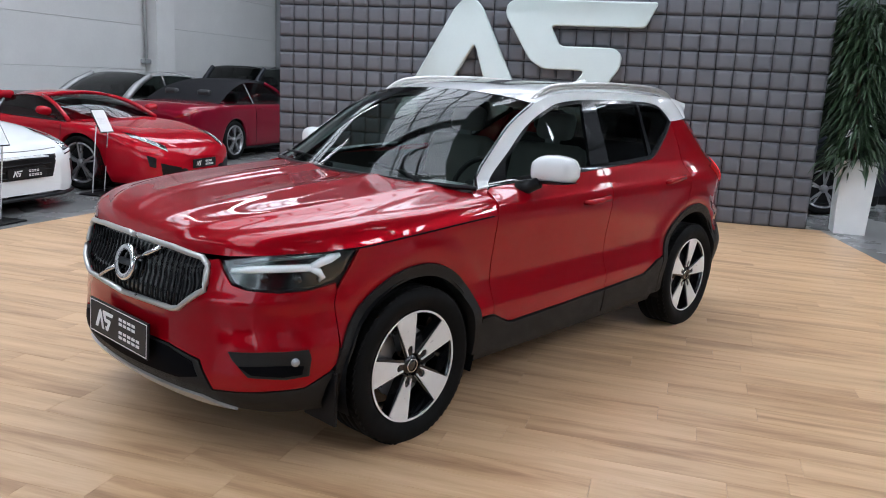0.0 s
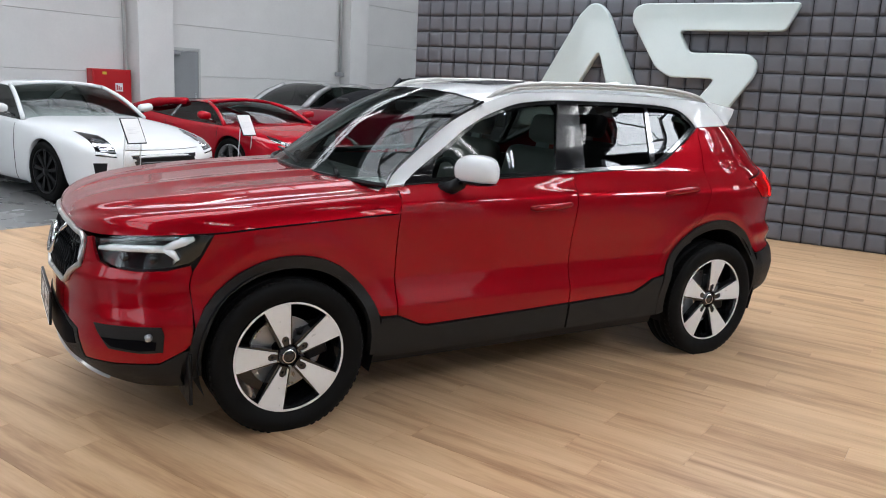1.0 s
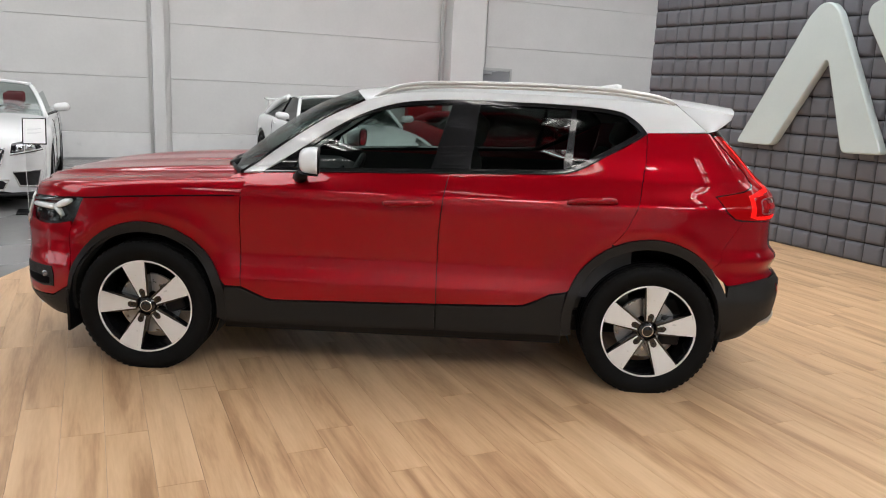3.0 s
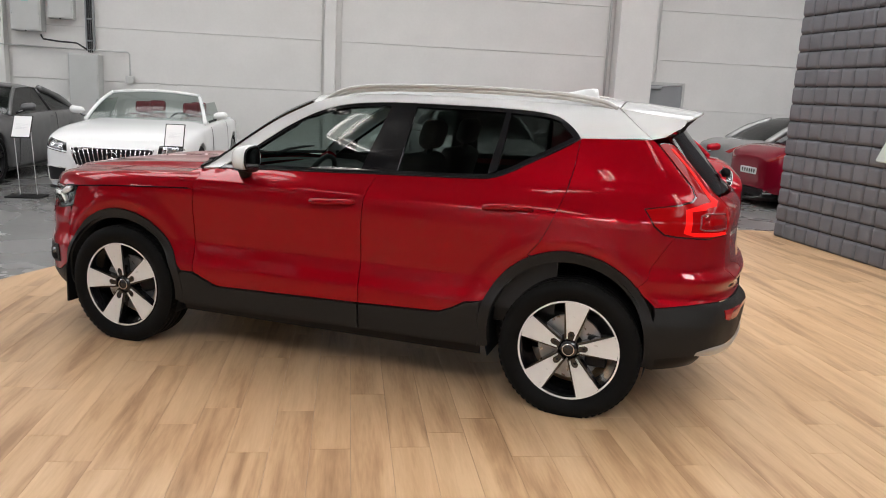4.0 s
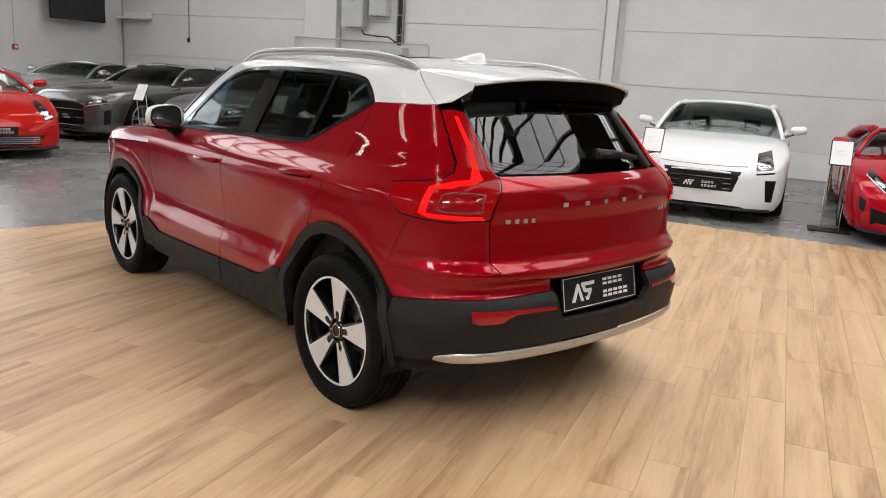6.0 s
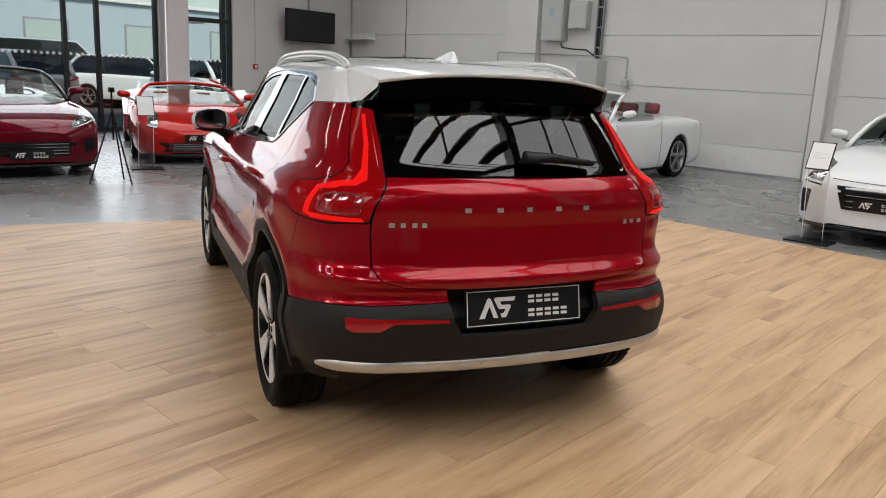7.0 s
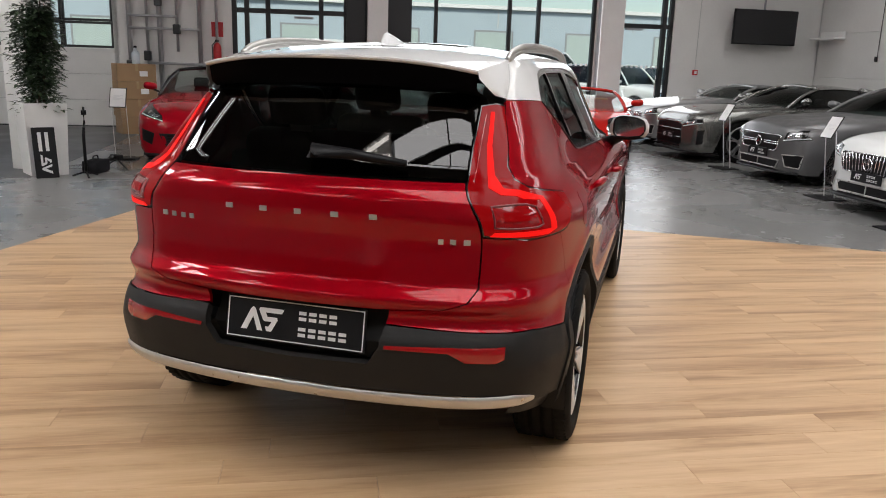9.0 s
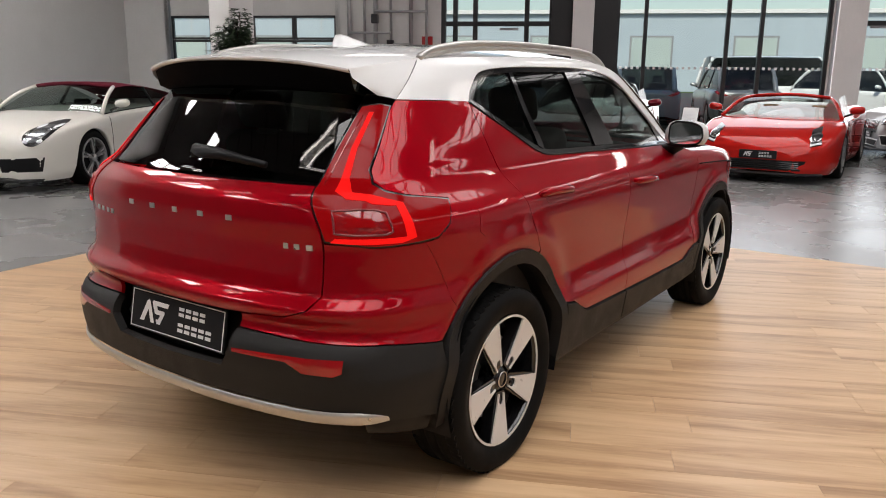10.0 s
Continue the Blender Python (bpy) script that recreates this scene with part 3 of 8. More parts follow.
def glazing(name, d0, d1, z0, z1, bars, transoms, label, frame_w=0.06, door=False):
    """A glazed bay in the west wall: frame, bars, panes."""
    w = tagged(thing(name, Matrix.Identity(4), label, "glass door" if door else "window", kind="structure"))
    s0, s1 = S_W - 0.16, S_W - 0.04
    edges = [d0] + list(bars) + [d1]
    for d in edges:
        part("mullion", hbox(s0, s1, d - frame_w / 2, d + frame_w / 2, z0, z1, 0.006), M["black"], w)
    for z in [z0 + frame_w / 2] + list(transoms) + [z1 - frame_w / 2]:
        for a, b in zip(edges, edges[1:]):
            part("rail", hbox(s0 + 0.01, s1 - 0.01, a + frame_w / 2, b - frame_w / 2, z - frame_w / 2, z + frame_w / 2), M["black"], w)
    zs = [z0 + frame_w / 2] + list(transoms) + [z1 - frame_w / 2]
    for a, b in zip(edges, edges[1:]):
        for u, v in zip(zs, zs[1:]):
            p = part("pane", hbox(S_W - 0.106, S_W - 0.094, a + frame_w / 2, b - frame_w / 2, u + frame_w / 2, v - frame_w / 2), M["glass"], w, "clear glass pane")
            p.visible_shadow = False
    return w


glazing("window_1", 1.14, 5.35, 0.0, 4.6, (1.72, 3.38, 4.05), (), "tall black-framed shop window", 0.08)
g2 = glazing("door_1", 5.98, 7.22, 0.0, 4.6, (7.04,), (2.5,), "black-framed glass entrance door with a top light", 0.10, True)
part("closer", hbox(S_W - 0.04, S_W + 0.02, 6.1, 6.5, 2.40, 2.45, 0.005), M["steel"], g2)
part("door_handle", tube([hall(S_W + 0.02, 6.9, 0.9), hall(S_W + 0.05, 6.9, 0.95), hall(S_W + 0.05, 6.9, 1.35), hall(S_W + 0.02, 6.9, 1.4)], 0.014, 8), M["chrome"], g2)
g3 = glazing("door_2", -2.60, -0.25, 0.0, 4.6, (-2.34, -1.9, -0.78), (2.5,), "black-framed double glass door to the yard", 0.10, True)
part("closer", hbox(S_W - 0.04, S_W + 0.02, -1.35, -0.95, 2.36, 2.41, 0.005), M["steel"], g3)
for w_, spans in ((bpy.data.objects["window_1"], ((1.22, 1.66), (1.80, 3.32), (3.46, 3.98), (4.13, 5.25))), (g2, ((6.08, 6.95),)), (g3, ((-2.5, -2.42), (-2.24, -2.0), (-1.8, -0.88), (-0.68, -0.34)))):
    bm = bmesh.new()
    for d0, d1 in spans:
        for k in range(int((d1 - d0) / 0.12) + 1):
            add_box(bm, S_W - 0.093, S_W - 0.0915, d0 + k * 0.12, d0 + k * 0.12 + 0.055, 1.565, 1.62, 0, HROT)
    part("safety_marking", bm, M["paper"], w_, "row of small white squares")
cu = bpy.data.curves.new("lettering", "FONT")
cu.body, cu.size, cu.align_x = "VCHOD", 0.19, "CENTER"
tx = new("lettering", cu)
me = bpy.data.meshes.new_from_object(tx)
bpy.data.objects.remove(tx)
me.transform(Matrix.Translation(hall(S_W - 0.0925, -1.28, 1.39)) @ HROT @ Matrix(((0, 0, 1, 0), (-1, 0, 0, 0), (0, 1, 0, 0), (0, 0, 0, 1))))
part("lettering", me, M["black"], g3, "dark lettering seen from behind")
structure("column_5", hbox(S_W - 0.2, S_W + 0.22, 0.2, 0.64, 0, CEIL, 0.01), M["column"], "pale column between black posts of the glazed front", "column")
for i, (a, b) in enumerate(((-0.25, 0.195), (0.645, 1.14))):
    structure("trim_post_%d" % (i + 1), hbox(S_W - 0.18, S_W + 0.02, a, b, 0, 4.6, 0.01), M["black"], "broad black post of the glazed front", "trim")
structure("column_6", hbox(S_W - 0.1, S_W + 0.3, 5.40, 5.94, 0, CEIL, 0.01), M["column"], "pale column beside the glass entrance door", "column")

# sectional door with a window row
sd = thing("door_3", Matrix.Identity(4), "white sectional door with rows of windows", "sectional door", kind="structure")
for k in range(8):
    z0 = 0.02 + k * 0.535
    if k in (3, 4):
        for i in range(4):
            a = -9.08 + i * 1.005
            for u, v, x0, x1 in ((a, a + 1.0, z0, z0 + 0.05), (a, a + 1.0, z0 + 0.48, z0 + 0.53), (a, a + 0.05, z0 + 0.05, z0 + 0.48), (a + 0.95, a + 1.0, z0 + 0.05, z0 + 0.48)):
                part("window_frame", hbox(S_W - 0.15, S_W - 0.10, u, v, x0, x1), M["black"], sd)
            p = part("pane", hbox(S_W - 0.13, S_W - 0.12, a + 0.05, a + 0.95, z0 + 0.05, z0 + 0.48), M["glass"], sd)
            p.visible_shadow = False
    else:
        part("section", hbox(S_W - 0.15, S_W - 0.10, -9.08, -5.06, z0, z0 + 0.53, 0.008), M["column"], sd)
for d in (-9.14, -5.0):
    part("guide_rail", hbox(S_W - 0.09, S_W + 0.0, d - 0.05, d + 0.05, 0, 4.3), M["galv"], sd)
part("threshold", hbox(S_W - 0.1, S_W + 0.02, -9.08, -5.06, 0.0, 0.02), M["black"], sd)

# pipes and hydrant on the pier between the doors
pw_ = thing("pipework", Matrix.Identity(4), "grey heating pipes with valves on the white wall", "pipes")
rng = random.Random(11)
for d, r, z0 in ((-4.7, 0.05, 0.1), (-4.35, 0.03, 0.9), (-4.1, 0.05, 0.2), (-3.75, 0.03, 1.6), (-3.3, 0.045, 1.2), (-2.95, 0.03, 0.3)):
    part("pipe", tube([hall(S_W + 0.10, d, z0), hall(S_W + 0.10, d, CEIL - 0.2)], r, 10), M["galv"], pw_, "", True)
for z, d0, d1 in ((1.35, -4.35, -3.0), (2.05, -4.7, -3.3), (2.75, -4.1, -2.95), (2.3, -4.7, -3.75)):
    part("pipe", tube([hall(S_W + 0.16, d0, z), hall(S_W + 0.16, d1, z)], 0.028, 10), M["galv"], pw_, "", True)
for d, z in ((-4.35, 1.5), (-3.75, 2.05), (-4.1, 2.6), (-4.7, 1.3), (-4.72, 0.8)):
    part("valve", hbox(S_W + 0.08, S_W + 0.24, d - 0.07, d + 0.07, z - 0.1, z + 0.1, 0.02), M["black"], pw_, "black pipe valve")
ex = thing("fire_extinguisher", Matrix.Translation(hall(S_W + 0.14, -2.95, 1.25)), "red fire extinguisher hung on the wall with a red sign", "extinguisher")
part("cylinder", lathe([(0.0, 0), (0.07, 0.0), (0.085, 0.03), (0.085, 0.46), (0.06, 0.53), (0.025, 0.56), (0.0, 0.57)], 20, "z"), M["fire_red"], ex, "", True)
part("valve", box(-0.05, 0.05, -0.02, 0.02, 0.57, 0.62, 0.008), M["black"], ex)
part("hose", tube([(0, -0.02, 0.6), (0.0, -0.12, 0.5), (0, -0.11, 0.15)], 0.012, 8), M["black"], ex)
part("sign_board", hbox(-0.13, -0.12, -0.12, 0.12, 0.68, 0.98), M["fire_red"], ex, "red sign with a white symbol")

# ---- things on the white wall ----


def wall_thing(name, s, z, label, category, off=0.0):
    """Things on the north wall: x along it, y into the hall, z up."""
    return thing(name, Matrix.Translation(hall(s, D_N - off, z)) @ pose(0, 0, 0, 0, 0, TURN), label, category)


fc = wall_thing("hydrant_cabinet", 4.59, 0.835, "red steel fire hose cabinet with a white symbol", "hydrant cabinet")
part("body", box(-0.39, 0.39, -0.20, -0.02, 0, 0.70, 0.008), M["fire_red"], fc)
dr = part("door", box(-0.375, 0.375, -0.216, -0.201, 0.015, 0.685, 0.005), M["fire_red"], fc)
part("symbol", box(0.05, 0.20, -0.219, -0.217, 0.30, 0.45), M["bar_white"], dr, "white hose symbol")
bm = bmesh.new()
for k in range(3):
    add_box(bm, 0.07 + 0.04 * k, 0.095 + 0.04 * k, -0.2205, -0.2195, 0.33, 0.42 - 0.02 * k)
part("symbol_print", bm, M["fire_red"], dr)
part("sticker", box(-0.20, -0.12, -0.219, -0.217, 0.60, 0.65), mat("yellow_sticker", (0.55, 0.42, 0.05), 0.5), dr, "yellow sticker")
part("latch", box(-0.30, -0.26, -0.225, -0.217, 0.32, 0.40, 0.004), M["black"], dr)
part("round_sticker", lathe([(0, -0.2195), (0.035, -0.2195), (0.035, -0.217), (0, -0.217)], 20), M["bar_white"], dr)

sdr = wall_thing("steel_door", 6.27, 0.0, "closed grey steel door with a closer in the panel wall", "door")
tagged(sdr, kind="structure")
part("leaf", box(-0.36, 0.36, -0.055, -0.010, 0.01, 1.96, 0.004), M["steel"], sdr)
for x0, x1, z0, z1 in ((-0.42, -0.365, 0, 2.025), (0.365, 0.42, 0, 2.025), (-0.365, 0.365, 1.965, 2.025)):
    part("frame", box(x0, x1, -0.06, -0.002, z0, z1, 0.004), M["enclosure"], sdr)
part("closer", box(-0.34, -0.10, -0.11, -0.056, 1.88, 1.94, 0.008), M["galv"], sdr)
part("closer_arm", tube([(-0.15, -0.09, 1.93), (0.10, -0.16, 1.97), (0.28, -0.07, 1.99)], 0.008, 6), M["galv"], sdr)
hd = part("lock_plate", box(0.27, 0.31, -0.062, -0.056, 0.92, 1.14, 0.002), M["chrome"], sdr)
part("handle", tube([(0.29, -0.06, 1.03), (0.29, -0.10, 1.03), (0.19, -0.10, 1.03)], 0.009, 8), M["chrome"], hd)

for s, z, w, h, dep, cat in ((-6.225, 2.33, 0.54, 0.95, 0.24, 1), (-5.63, 2.58, 0.45, 0.55, 0.18, 0)):
    eb = wall_thing("electrical_box", s, z, "grey electrical enclosure with a door on the white wall", "electrical box")
    part("body", box(-w / 2, w / 2, -dep, 0, 0, h, 0.008), M["enclosure"], eb)
    part("door", box(-w / 2 + 0.02, w / 2 - 0.02, -dep - 0.014, -dep - 0.001, 0.02, h - 0.02, 0.006), M["enclosure"], eb)
    if cat:
        part("label_sheet", box(-0.06, 0.06, -dep - 0.0165, -dep - 0.015, 0.52, 0.68), mat("teal_label", (0.25, 0.45, 0.45), 0.5), eb)
    part("lock", lathe([(0, -dep - 0.022), (0.014, -dep - 0.022), (0.014, -dep - 0.014), (0, -dep - 0.014)], 12), M["black"], eb)
    for x in (-w / 2 + 0.03, w / 2 - 0.03):
        part("hinge", box(x - 0.008, x + 0.008, -dep - 0.02, -dep - 0.014, h * 0.3, h * 0.3 + 0.06), M["galv"], eb)
cab = wall_thing("switch_cabinet", -5.22, 0.0, "tall grey steel switch cabinet against the white wall", "switch cabinet")
part("body", box(-0.27, 0.27, -0.30, 0, 0, 1.96, 0.01), M["enclosure"], cab)
dd = part("door", box(-0.25, 0.25, -0.318, -0.301, 0.03, 1.94, 0.006), M["enclosure"], cab)
for x, z in ((-0.05, 1.42), (0.05, 1.42), (0.0, 1.25)):
    part("indicator", lathe([(0, -0.33), (0.012, -0.33), (0.014, -0.318), (0, -0.318)], 10), M["black"], dd)
part("handle", box(0.19, 0.22, -0.335, -0.319, 0.9, 1.05, 0.004), M["black"], dd)
ct = wall_thing("cable_tray", -5.15, 0.0, "dark cable tray rising up the white wall", "cable tray")
for x in (-0.07, 0.07):
    part("rail", box(x - 0.012, x + 0.012, -0.08, -0.02, 2.03, CEIL - 0.1), M["steel"], ct)
for x in (-0.04, -0.01, 0.025):
    part("cable", tube([(x, -0.05, 2.0), (x, -0.05, CEIL - 0.1)], 0.013, 6), M["black"], ct, "black cable")
for k in range(10):
    part("rung", box(-0.058, 0.058, -0.075, -0.065, 2.2 + k * 0.4, 2.23 + k * 0.4), M["steel"], ct)
con = wall_thing("conduit", -0.08, 0.0, "thin grey conduit with sockets along the white wall", "conduit", 0.03)
part("run", tube([(-7.72, -0.02, 1.70), (-7.72, -0.02, 2.05), (-7.70, -0.02, 2.08), (-7.4, -0.02, 2.08), (-7.36, -0.17, 2.08), (-6.54, -0.17, 2.07), (-6.5, -0.02, 2.07), (-4.40, -0.02, 2.04), (-4.37, -0.02, 2.0), (-4.37, -0.02, 1.58)], 0.014, 8), M["enclosure"], con, "", True)
part("cable", tube([(-5.92, -0.14, 2.28), (-5.88, -0.14, 2.2), (-5.6, -0.12, 2.17), (-5.3, -0.1, 2.16), (-5.12, -0.08, 2.05)], 0.016, 8), M["black"], con, "black cable", True)
so = part("socket_box", box(-7.84, -7.60, -0.12, 0.0, 1.40, 1.70, 0.01), M["enclosure"], con, "grey socket box with round outlets")
for x, z in ((-7.78, 1.44), (-7.70, 1.44), (-7.64, 1.48)):
    part("outlet", lathe([(0, -0.16), (0.03, -0.16), (0.036, -0.12), (0, -0.12)], 14), M["black"], so).location = (x, 0, z)
part("socket_box", box(-4.44, -4.30, -0.09, 0.0, 1.46, 1.60, 0.01), M["enclosure"], con)
hg = wall_thing("hanging_cable", -10.85, 0.0, "thin dark cable with a plug hanging down the wall", "cable", 0.02)
part("cord", tube([(0, 0, CEIL - 0.1), (0, 0, 1.95)], 0.008, 6), M["black"], hg)
part("plug", box(-0.025, 0.025, -0.05, 0.0, 1.84, 1.95, 0.008), M["black"], hg)
sh = wall_thing("wall_shelf", -12.45, 2.33, "small white shelf on the wall near the corner", "shelf")
part("board", box(-0.45, 0.45, -0.30, 0, 0.0, 0.04, 0.004), M["white"], sh)
part("back", box(-0.45, 0.45, -0.02, 0, 0.04, 0.18, 0.004), M["white"], sh)

# ---- television and alarm on the west wall ----
tv = thing("television", Matrix.Translation(hall(S_W + 0.32, 9.35, 2.56)) @ pose(0, 0, 0, 0, 0, TURN + 90 + 4), "dark flat television on a bracket from the ceiling", "television")
part("casing", box(-0.82, 0.82, 0.0, 0.06, -0.39, 0.39, 0.012), M["blackplastic"], tv)
part("screen", box(-0.80, 0.80, -0.004, -0.001, -0.365, 0.37), M["screen"], tv, "switched-off dark screen")
part("arm", box(-0.05, 0.05, 0.06, 0.30, -0.05, 0.05, 0.01), M["black"], tv)
part("pole", tube([(0.0, 0.12, 0.05), (0.0, 0.12, 0.9)], 0.025, 8), M["steel"], tv)
part("crossbar", tube([(-0.3, 0.12, 0.88), (1.3, 0.12, 0.88)], 0.012, 6), M["galv"], tv)
al = thing("alarm_button", Matrix.Translation(hall(S_W, 7.87, 1.5)) @ pose(0, 0, 0, 0, 0, TURN + 90), "small red fire alarm button on the wall", "alarm button")
part("case", box(-0.06, 0.06, -0.05, 0, -0.06, 0.06, 0.006), M["fire_red"], al)
part("button", box(-0.03, 0.03, -0.056, -0.051, -0.03, 0.03), M["bar_white"], al)
part("conduit", tube([(0, -0.01, 0.06), (0, -0.01, 3.0)], 0.009, 6), M["enclosure"], al)

# ---- yard outside ----
bl = thing("office_building", Matrix.Translation(hall(-62, 8, -0.03)) @ HROT, "long pale grey clad building across the yard", "building")
part("wall", box(-14, 0, -70, 70, 0, 6.1), M["facade_far"], bl)
part("roof", box(-14.3, 0.3, -70.3, 70.3, 6.1, 6.4), M["white"], bl)
for k in range(16):
    w = part("window", box(0.0, 0.06, -60 + k * 8.0, -56.6 + k * 8.0, 0.2, 4.4), M["steel"], bl)
    part("pane", box(0.061, 0.07, -59.85 + k * 8.0, -56.75 + k * 8.0, 0.35, 4.25), mat("green_glass", (0.42, 0.49, 0.47), 0.2) if k == 0 else bpy.data.materials["green_glass"], w)
for k in range(12):
    part("cladding_joint", box(0.0, 0.03, -66 + k * 12, -65.9 + k * 12, 4.6, 6.1), M["enclosure"], bl)
structure("verge", hbox(-61.5, -59.0, -60, 70, -0.03, 0.02), M["grass"], "narrow green verge along the building", "grass")

# ---- parked vehicles: lofted bodies, front towards +x, left towards +y ----


def tyre_bm(r, w, rim_r, tread=True, seg=48):
    p = [(rim_r, -w * 0.36), (rim_r + 0.012, -w * 0.44), (r - 0.045, -w * 0.5), (r - 0.018, -w * 0.47), (r - 0.003, -w * 0.40)]
    if tread:
        for k in range(4):
            a = -0.30 + k * 0.2
            p += [(r, w * (a - 0.075)), (r, w * (a + 0.055)), (r - 0.008, w * (a + 0.065)), (r - 0.008, w * (a + 0.115))]
    p += [(r, w * 0.42), (r - 0.018, w * 0.47), (r - 0.045, w * 0.5), (rim_r + 0.012, w * 0.44), (rim_r, w * 0.36)]
    return lathe(p, seg)


def spoke_bm(n, r0, r1, w0, w1, depth, dish, twist=0.0, split=0.0):
    """Wheel spokes in the x, z plane, faces towards -y."""
    bm = bmesh.new()
    for k in range(n):
        a = 2 * math.pi * k / n
        for sgn in ((-1, 1) if split else (0,)):
            da = sgn * split
            c, s = math.cos(a + math.pi / 2), math.sin(a + math.pi / 2)
            q = []
            for r, w, y, ang in ((r0, w0, dish, 0), (r1, w1, 0, da + twist)):
                for side in (-1, 1):
                    ax = math.cos(a + math.pi / 2 + ang) * r - math.sin(a + math.pi / 2 + ang) * w * side
                    az = math.sin(a + math.pi / 2 + ang) * r + math.cos(a + math.pi / 2 + ang) * w * side
                    q.append((ax, y, az))
            f = [bm.verts.new(p) for p in q]
            bk = [bm.verts.new((p[0], p[1] + depth, p[2])) for p in q]
            for ids in ((0, 1, 3, 2),):
                bm.faces.new([f[i] for i in ids]), bm.faces.new([bk[i] for i in ids[::-1]])
            for i, j in ((0, 1), (1, 3), (3, 2), (2, 0)):
                bm.faces.new((f[j], f[i], bk[i], bk[j]))
    bmesh.ops.recalc_face_normals(bm, faces=bm.faces)
    return bm


WHEEL_STYLES = {}


def car_wheel(parent, x, y, r, w, style):
    """A wheel with tyre, rim, spokes, hub and brake disc; its face points away from the car."""
    key = (style, r, w)
    if key not in WHEEL_STYLES:
        rr = r * 0.74
        alloy = {"dark": M["blackplastic"], "grey": M["alloy_grey"], "silver": M["alloy"]}[style.split("_")[0]]
        n = int(style.split("_")[1])
        ms = []
        for nm, bm, mt, sm in (("tyre", tyre_bm(r, w, rr, False, 40), M["rubber"], True),
                               ("rim", lathe([(rr + .004, -w * .40), (rr + .004, -w * .46), (rr - .015, -w * .45), (rr - .02, -w * .2), (rr - .03, w * .3)], 40), alloy, True),
                               ("spokes", spoke_bm(n, r * .10, rr - .008, r * .036, r * .036, .03, .0, 0.0, 0.13 if n < 7 else 0.07), alloy, False),
                               ("hub", lathe([(0, -.012), (r * .13, -.008), (r * .16, .01), (r * .16, .05), (0, .05)], 20), alloy, True),
                               ("brake_disc", lathe([(0, .06), (rr * .78, .06), (rr * .78, .09), (0, .09)], 28), M["blackplastic"], False)):
            if nm in ("spokes", "hub", "brake_disc"):
                bmesh.ops.translate(bm, verts=bm.verts, vec=(0, -w * .42, 0))
            me = mesh_from(bm, nm, sm)
            me.materials.append(mt)
            ms.append((nm, me))
        WHEEL_STYLES[key] = ms
    ms = WHEEL_STYLES[key]
    wh = new("wheel", ms[0][1])
    wh.parent = parent
    wh.matrix_local = Matrix.Translation((x, y, r)) @ (pose(0, 0, 0) if y < 0 else pose(0, 0, 0, 0, 0, 180))
    for nm, me in ms[1:]:
        o = new(nm, me)
        o.parent = wh
    return wh


